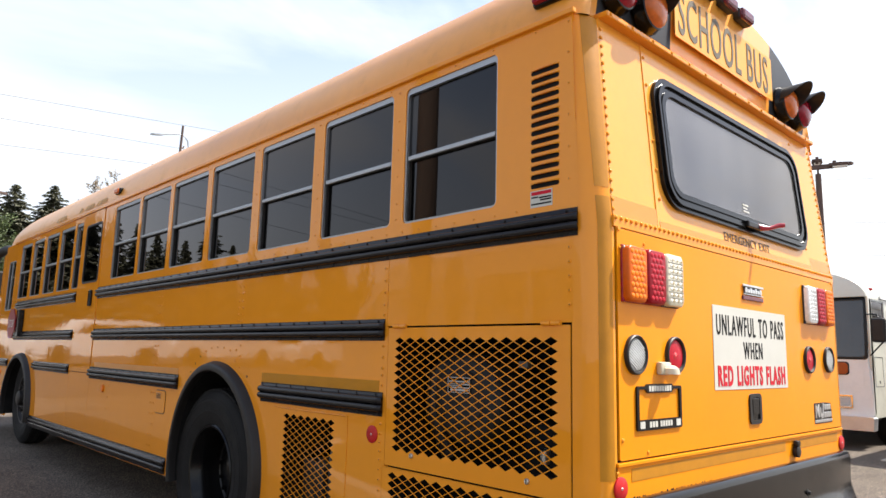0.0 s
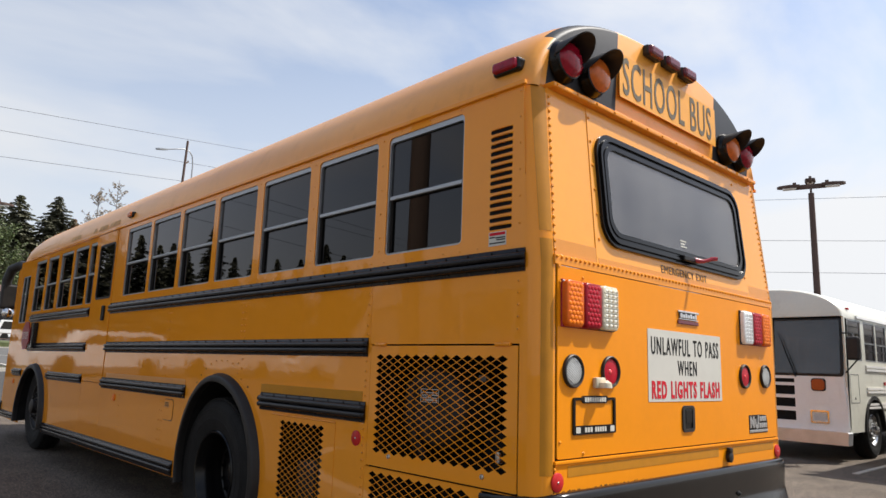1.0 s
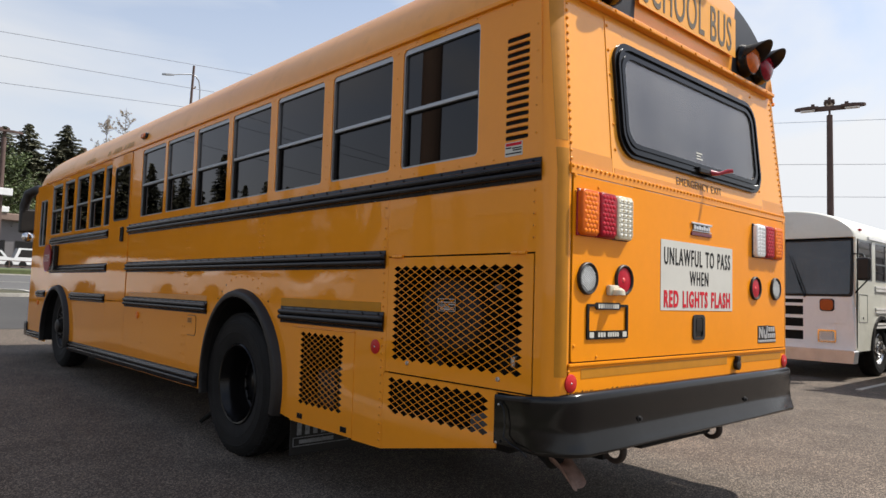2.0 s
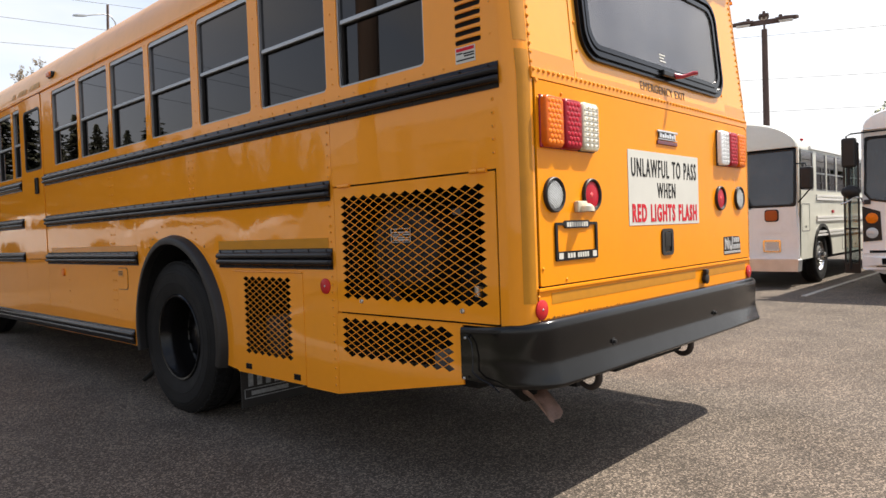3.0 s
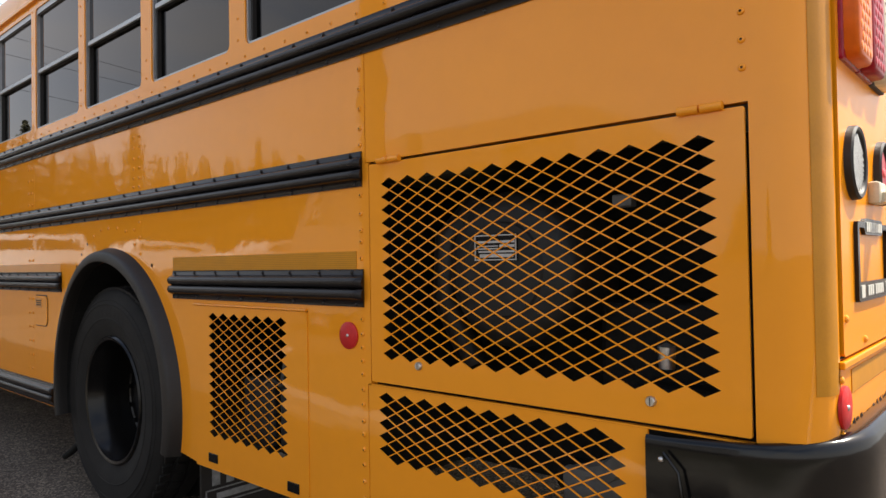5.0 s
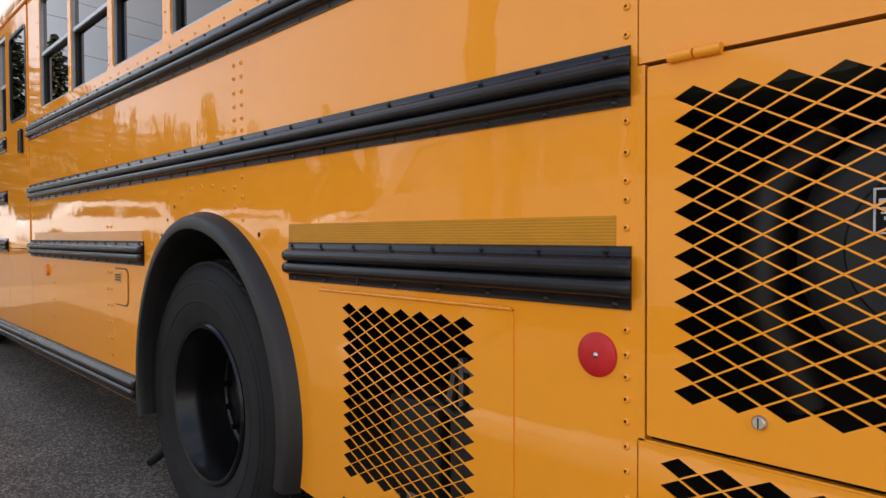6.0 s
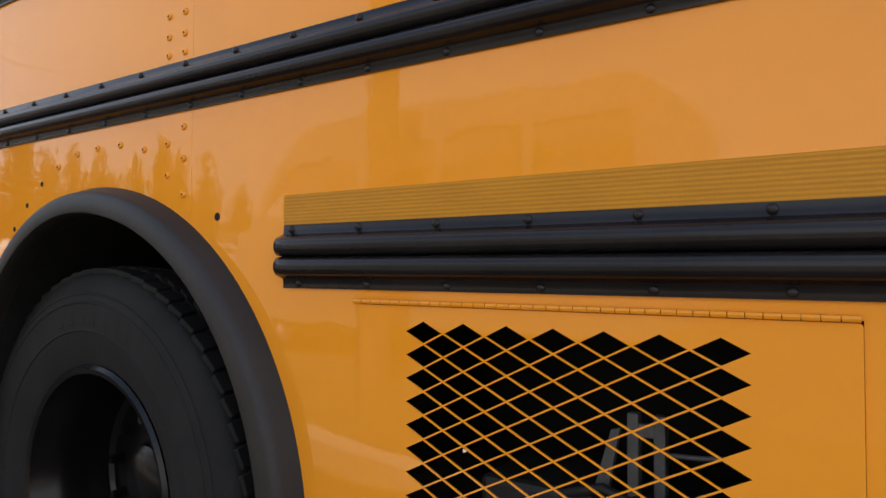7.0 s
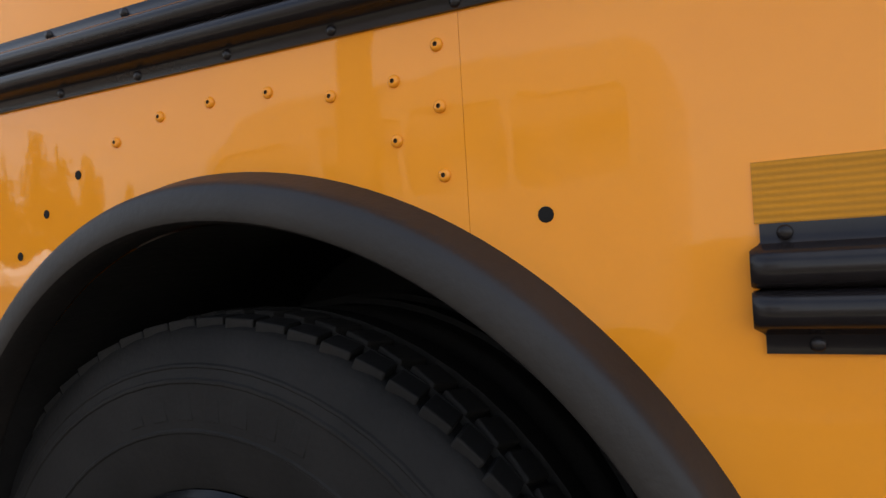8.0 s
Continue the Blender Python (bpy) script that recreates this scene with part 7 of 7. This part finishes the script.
def broadleaf(name, label, x, y, base, h, spread, mat, seed, leaf=0.24, bare=False, limbs=46, per=46):
    rnd = random.Random(seed)
    root = thing(name, label, "tree", at=pose(x, y, base))
    t = bmesh.new()
    tube(t, [(0, 0, 0), (0.05, 0.02, h * 0.3), (-0.04, 0.05, h * 0.6), (0, 0, h * 0.96)], [0.16, 0.13, 0.08, 0.02], 7)
    tips = []
    for _ in range(limbs):
        z = rnd.uniform(0.22, 0.92) * h
        a = rnd.uniform(0, 2 * math.pi)
        f = math.sin(math.pi * min(0.98, 0.15 + 0.85 * (z / h))) ** 0.6
        r = spread * f * rnd.uniform(0.5, 1.1)
        e = Vector((math.cos(a) * r, math.sin(a) * r, z + r * rnd.uniform(0.4, 0.9)))
        mid = Vector((e.x * 0.5, e.y * 0.5, z + (e.z - z) * 0.35))
        tube(t, [(0, 0, z), mid, e], [0.045, 0.028, 0.008], 5)
        for k in range(4):
            p = Vector((0, 0, z)).lerp(e, 0.35 + 0.2 * k) if k < 3 else e
            e2 = p + Vector((rnd.uniform(-1, 1), rnd.uniform(-1, 1), rnd.uniform(0.1, 1.1))).normalized() * spread * 0.28 * rnd.uniform(0.5, 1.2)
            tube(t, [p, e2], [0.014, 0.005], 4)
            tips.append((p, e2))
    part("trunk", t, BARK, root)
    verts, faces = [], []
    for p, e in tips:
        for _ in range(per // 4):
            c = p.lerp(e, rnd.uniform(0.2, 1.1)) + Vector((rnd.gauss(0, 1), rnd.gauss(0, 1), rnd.gauss(0, 1))) * (0.05 if bare else leaf * 0.9)
            d = Vector((rnd.gauss(0, 1), rnd.gauss(0, 1), rnd.gauss(0, 0.6))).normalized() * leaf * rnd.uniform(0.5, 1.1)
            s = d.cross(Vector((rnd.gauss(0, 1), rnd.gauss(0, 1), rnd.gauss(0, 1)))).normalized() * leaf * (0.14 if bare else 0.34)
            i = len(verts)
            verts.extend((c - d * 0.5, c + s, c + d * 0.5, c - s))
            faces.append((i, i + 1, i + 2, i + 3))
    me = bpy.data.meshes.new("crown")
    me.from_pydata(verts, [], faces)
    me.materials.append(mat)
    ob = new("crown", me)
    ob.parent = root


def layered_tree(label, x, y, base, lobes, mat, seed):
    """A tree whose leaves hang in flat clumps on spreading limbs; lobes: centre and half sizes of each part of its crown."""
    rnd = random.Random(seed)
    root = thing("street_tree", label, "tree", at=pose(x, y, base))
    t = bmesh.new()
    tall = max(l[2] + 0.7 * l[4] for l in lobes)
    tube(t, [(0, 0, 0), (0.04, 0.03, tall * 0.4), (-0.03, 0.05, tall * 0.75), (0, 0, tall)], [0.16, 0.12, 0.07, 0.02], 7)
    verts, faces = [], []
    for lx, ly, lz, wide, high, count in lobes:
        for _ in range(count):
            d = Vector((rnd.gauss(0, 1), rnd.gauss(0, 1), rnd.gauss(0, 1))).normalized() * rnd.uniform(0.45, 1.0)
            taper = 1.0 - 0.35 * max(0.0, d.z)
            p = Vector((lx + d.x * wide * taper, ly + d.y * wide * taper, lz + d.z * high))
            foot = Vector((0, 0, max(0.8, p.z - 0.55 * math.hypot(p.x, p.y) - 0.3)))
            tube(t, [foot, foot.lerp(p, 0.55) + Vector((0, 0, 0.08)), p], [0.04, 0.024, 0.008], 4)
            out = Vector((d.x, d.y, 0.25)).normalized()
            size = rnd.uniform(0.22, 0.42)
            for _k in range(58):
                q = p + out * rnd.gauss(0.05, 0.55) * size + Vector((rnd.gauss(0, 0.55), rnd.gauss(0, 0.55), rnd.gauss(0, 0.30))) * size
                a = Vector((rnd.gauss(0, 1), rnd.gauss(0, 1), rnd.gauss(0, 0.5))).normalized() * rnd.uniform(0.07, 0.13)
                b_ = a.cross(Vector((rnd.gauss(0, 1), rnd.gauss(0, 1), rnd.gauss(0, 1)))).normalized() * 0.05
                i = len(verts)
                verts.extend((q - a, q + b_, q + a, q - b_))
                faces.append((i, i + 1, i + 2, i + 3))
    part("trunk", t, BARK, root)
    me = bpy.data.meshes.new("crown")
    me.from_pydata(verts, [], faces)
    me.materials.append(mat)
    ob = new("crown", me)
    ob.parent = root


layered_tree("leafy olive-green tree with two tops behind the white buses", 40.0, 4.8, rise(5), ((0, 0.15, 6.0, 1.2, 2.1, 85), (0.1, -1.05, 6.8, 0.62, 1.25, 34), (0, 0.3, 4.3, 1.3, 1.2, 40)), LEAVES_DARK, 5)
broadleaf("birch", "bare birch with pale catkins", 24.9, 95, rise(95), 22.0, 2.3, BUDS, 9, leaf=0.34, bare=True, limbs=70, per=40)
broadleaf("birch", "bare birch with pale catkins", 27.8, 97, rise(97), 24.0, 2.4, BUDS, 11, leaf=0.34, bare=True, limbs=70, per=40)
broadleaf("street_tree", "bright green spring tree beyond the street", 12.6, 92, rise(92), 13.0, 4.4, LEAVES, 15, leaf=0.34, limbs=80, per=150)
broadleaf("street_tree", "bright green spring tree beyond the street", 6.0, 94, rise(94), 11.0, 4.6, LEAVES, 17, leaf=0.34, limbs=80, per=150)

# ---- across the street ----
shop = thing("shop_building", "low dark shop building with a brown roof across the street", "building", at=pose(4, 88, rise(88)))
part("wall", boxed(-10, 14, 0, 8, 0, 5.6), WALL_FAR, shop)
part("roof", boxed(-10.6, 14.6, -0.9, 8.6, 5.6, 6.4, 0.1), ROOF_FAR, shop)
part("shop_sign", boxed(5.5, 9.0, -1.05, -0.92, 6.5, 7.1, 0.03), LAMP_WHITE, shop)
for k in range(6):
    wdw = part("window", boxed(-9 + 3.8 * k, -6.2 + 3.8 * k, -0.08, 0.02, 0.7, 3.4), RUBBER, shop)
    part("pane", boxed(-8.9 + 3.8 * k, -6.3 + 3.8 * k, -0.10, -0.085, 0.8, 3.3), WINDOW, wdw)


def car(label, x, y, tall, lift=0.4):
    root = thing("parked_car", label, "car", group="cars across the street", at=pose(x, y, rise(y) + lift))
    b = bmesh.new()
    slab(b, [(-2.3, 0.35), (2.3, 0.35), (2.35, 0.75), (2.2, 0.98), (1.3, 1.08), (0.75, tall), (-1.9, tall), (-2.25, 1.1), (-2.35, 0.8)], [], lambda u, v, d: (u, d, v), -0.9, 0.9)
    part("body", b, CAR_WHITE, root)
    for pane in ([(0.98, 1.13), (0.62, tall - 0.16), (-0.42, tall - 0.16), (-0.42, 1.13)], [(-0.54, 1.13), (-0.54, tall - 0.16), (-1.66, tall - 0.16), (-1.95, 1.13)]):
        part("side_glass", slab(bmesh.new(), pane, [], lambda u, v, d: (u, d, v), -0.908, 0.908), RUBBER, root)
    for u in (-1.45, 1.45):
        part("wheel", lathe(bmesh.new(), [(-0.95, 0.0), (-0.95, 0.22), (-0.94, 0.36), (-0.7, 0.36), (-0.7, 0)], 20, Matrix.Translation((u, 0, 0.36)) @ pose(0, 0, 0, 0, 0, 90)), TYRE, root)


car("white sport utility car parked across the street", 10.5, 80, 1.75)
car("white van parked across the street", 15.2, 83, 2.1)
car("white car parked across the street", 5.0, 82, 1.6)
for i, x in enumerate((-1.2, -6.1, -11.2, -16.0, -21.3, -26.2)):
    car("white car parked in the sun at the end of the yard", x, 25.0 + 0.7 * (i % 3), (1.5, 1.62, 1.46)[i % 3], 0.0)
# rail fence before the cars, low shrub and broken kerb at the yard's edge
fence = thing("rail_fence", "dark metal rail fence along the verge", "fence", at=pose(0, 77, rise(77)))
for k in range(12):
    part("post", rod(bmesh.new(), (-4 + 2.6 * k, 0, 0), (-4 + 2.6 * k, 0, 1.2), 0.05), BROWN_METAL, fence)
for z in (0.6, 1.15):
    part("rail", rod(bmesh.new(), (-4, 0, z), (25, 0, z), 0.04), BROWN_METAL, fence)
b = bmesh.new()
slab(b, rect(-5.0, 4.05, 27.2, 31.6, 0.9), [rect(-4.8, 3.85, 27.4, 31.4, 0.8)], lambda u, v, d: (u, v, d + rise(v)), 0.13, -0.1)
tagged(part("kerb_island", b, CONCRETE), "weathered concrete kerb round a gravel island", "kerb", kind="structure")
b = bmesh.new()
slab(b, rect(-4.795, 3.845, 27.405, 31.395, 0.8), [], lambda u, v, d: (u, v, d + rise(v)), 0.09, -0.1)
tagged(part("gravel_island", b, BED), "dark gravel inside the kerb island", "gravel", kind="structure")
rnd = random.Random(77)
verts, faces = [], []
for _ in range(1500):
    a, r = rnd.uniform(0, 6.283), 1.2 * math.sqrt(rnd.random())
    c = Vector((4.25 + 0.55 * math.cos(a) * r, 26.6 + 0.5 * math.sin(a) * r, rise(26.6) + 0.05 + rnd.random() * 0.40 * (1.35 - r)))
    d = Vector((rnd.gauss(0, 1), rnd.gauss(0, 1), rnd.gauss(0, 1))).normalized() * 0.09
    s = d.cross(Vector((0.3, 0.5, 1))).normalized() * 0.035
    i = len(verts)
    verts.extend((c - d, c + s, c + d, c - s))
    faces.append((i, i + 1, i + 2, i + 3))
me = bpy.data.meshes.new("shrub")
me.from_pydata(verts, [], faces)
me.materials.append(LEAVES)
tagged(new("shrub", me), "low dark green shrub beside the kerb island", "shrub")
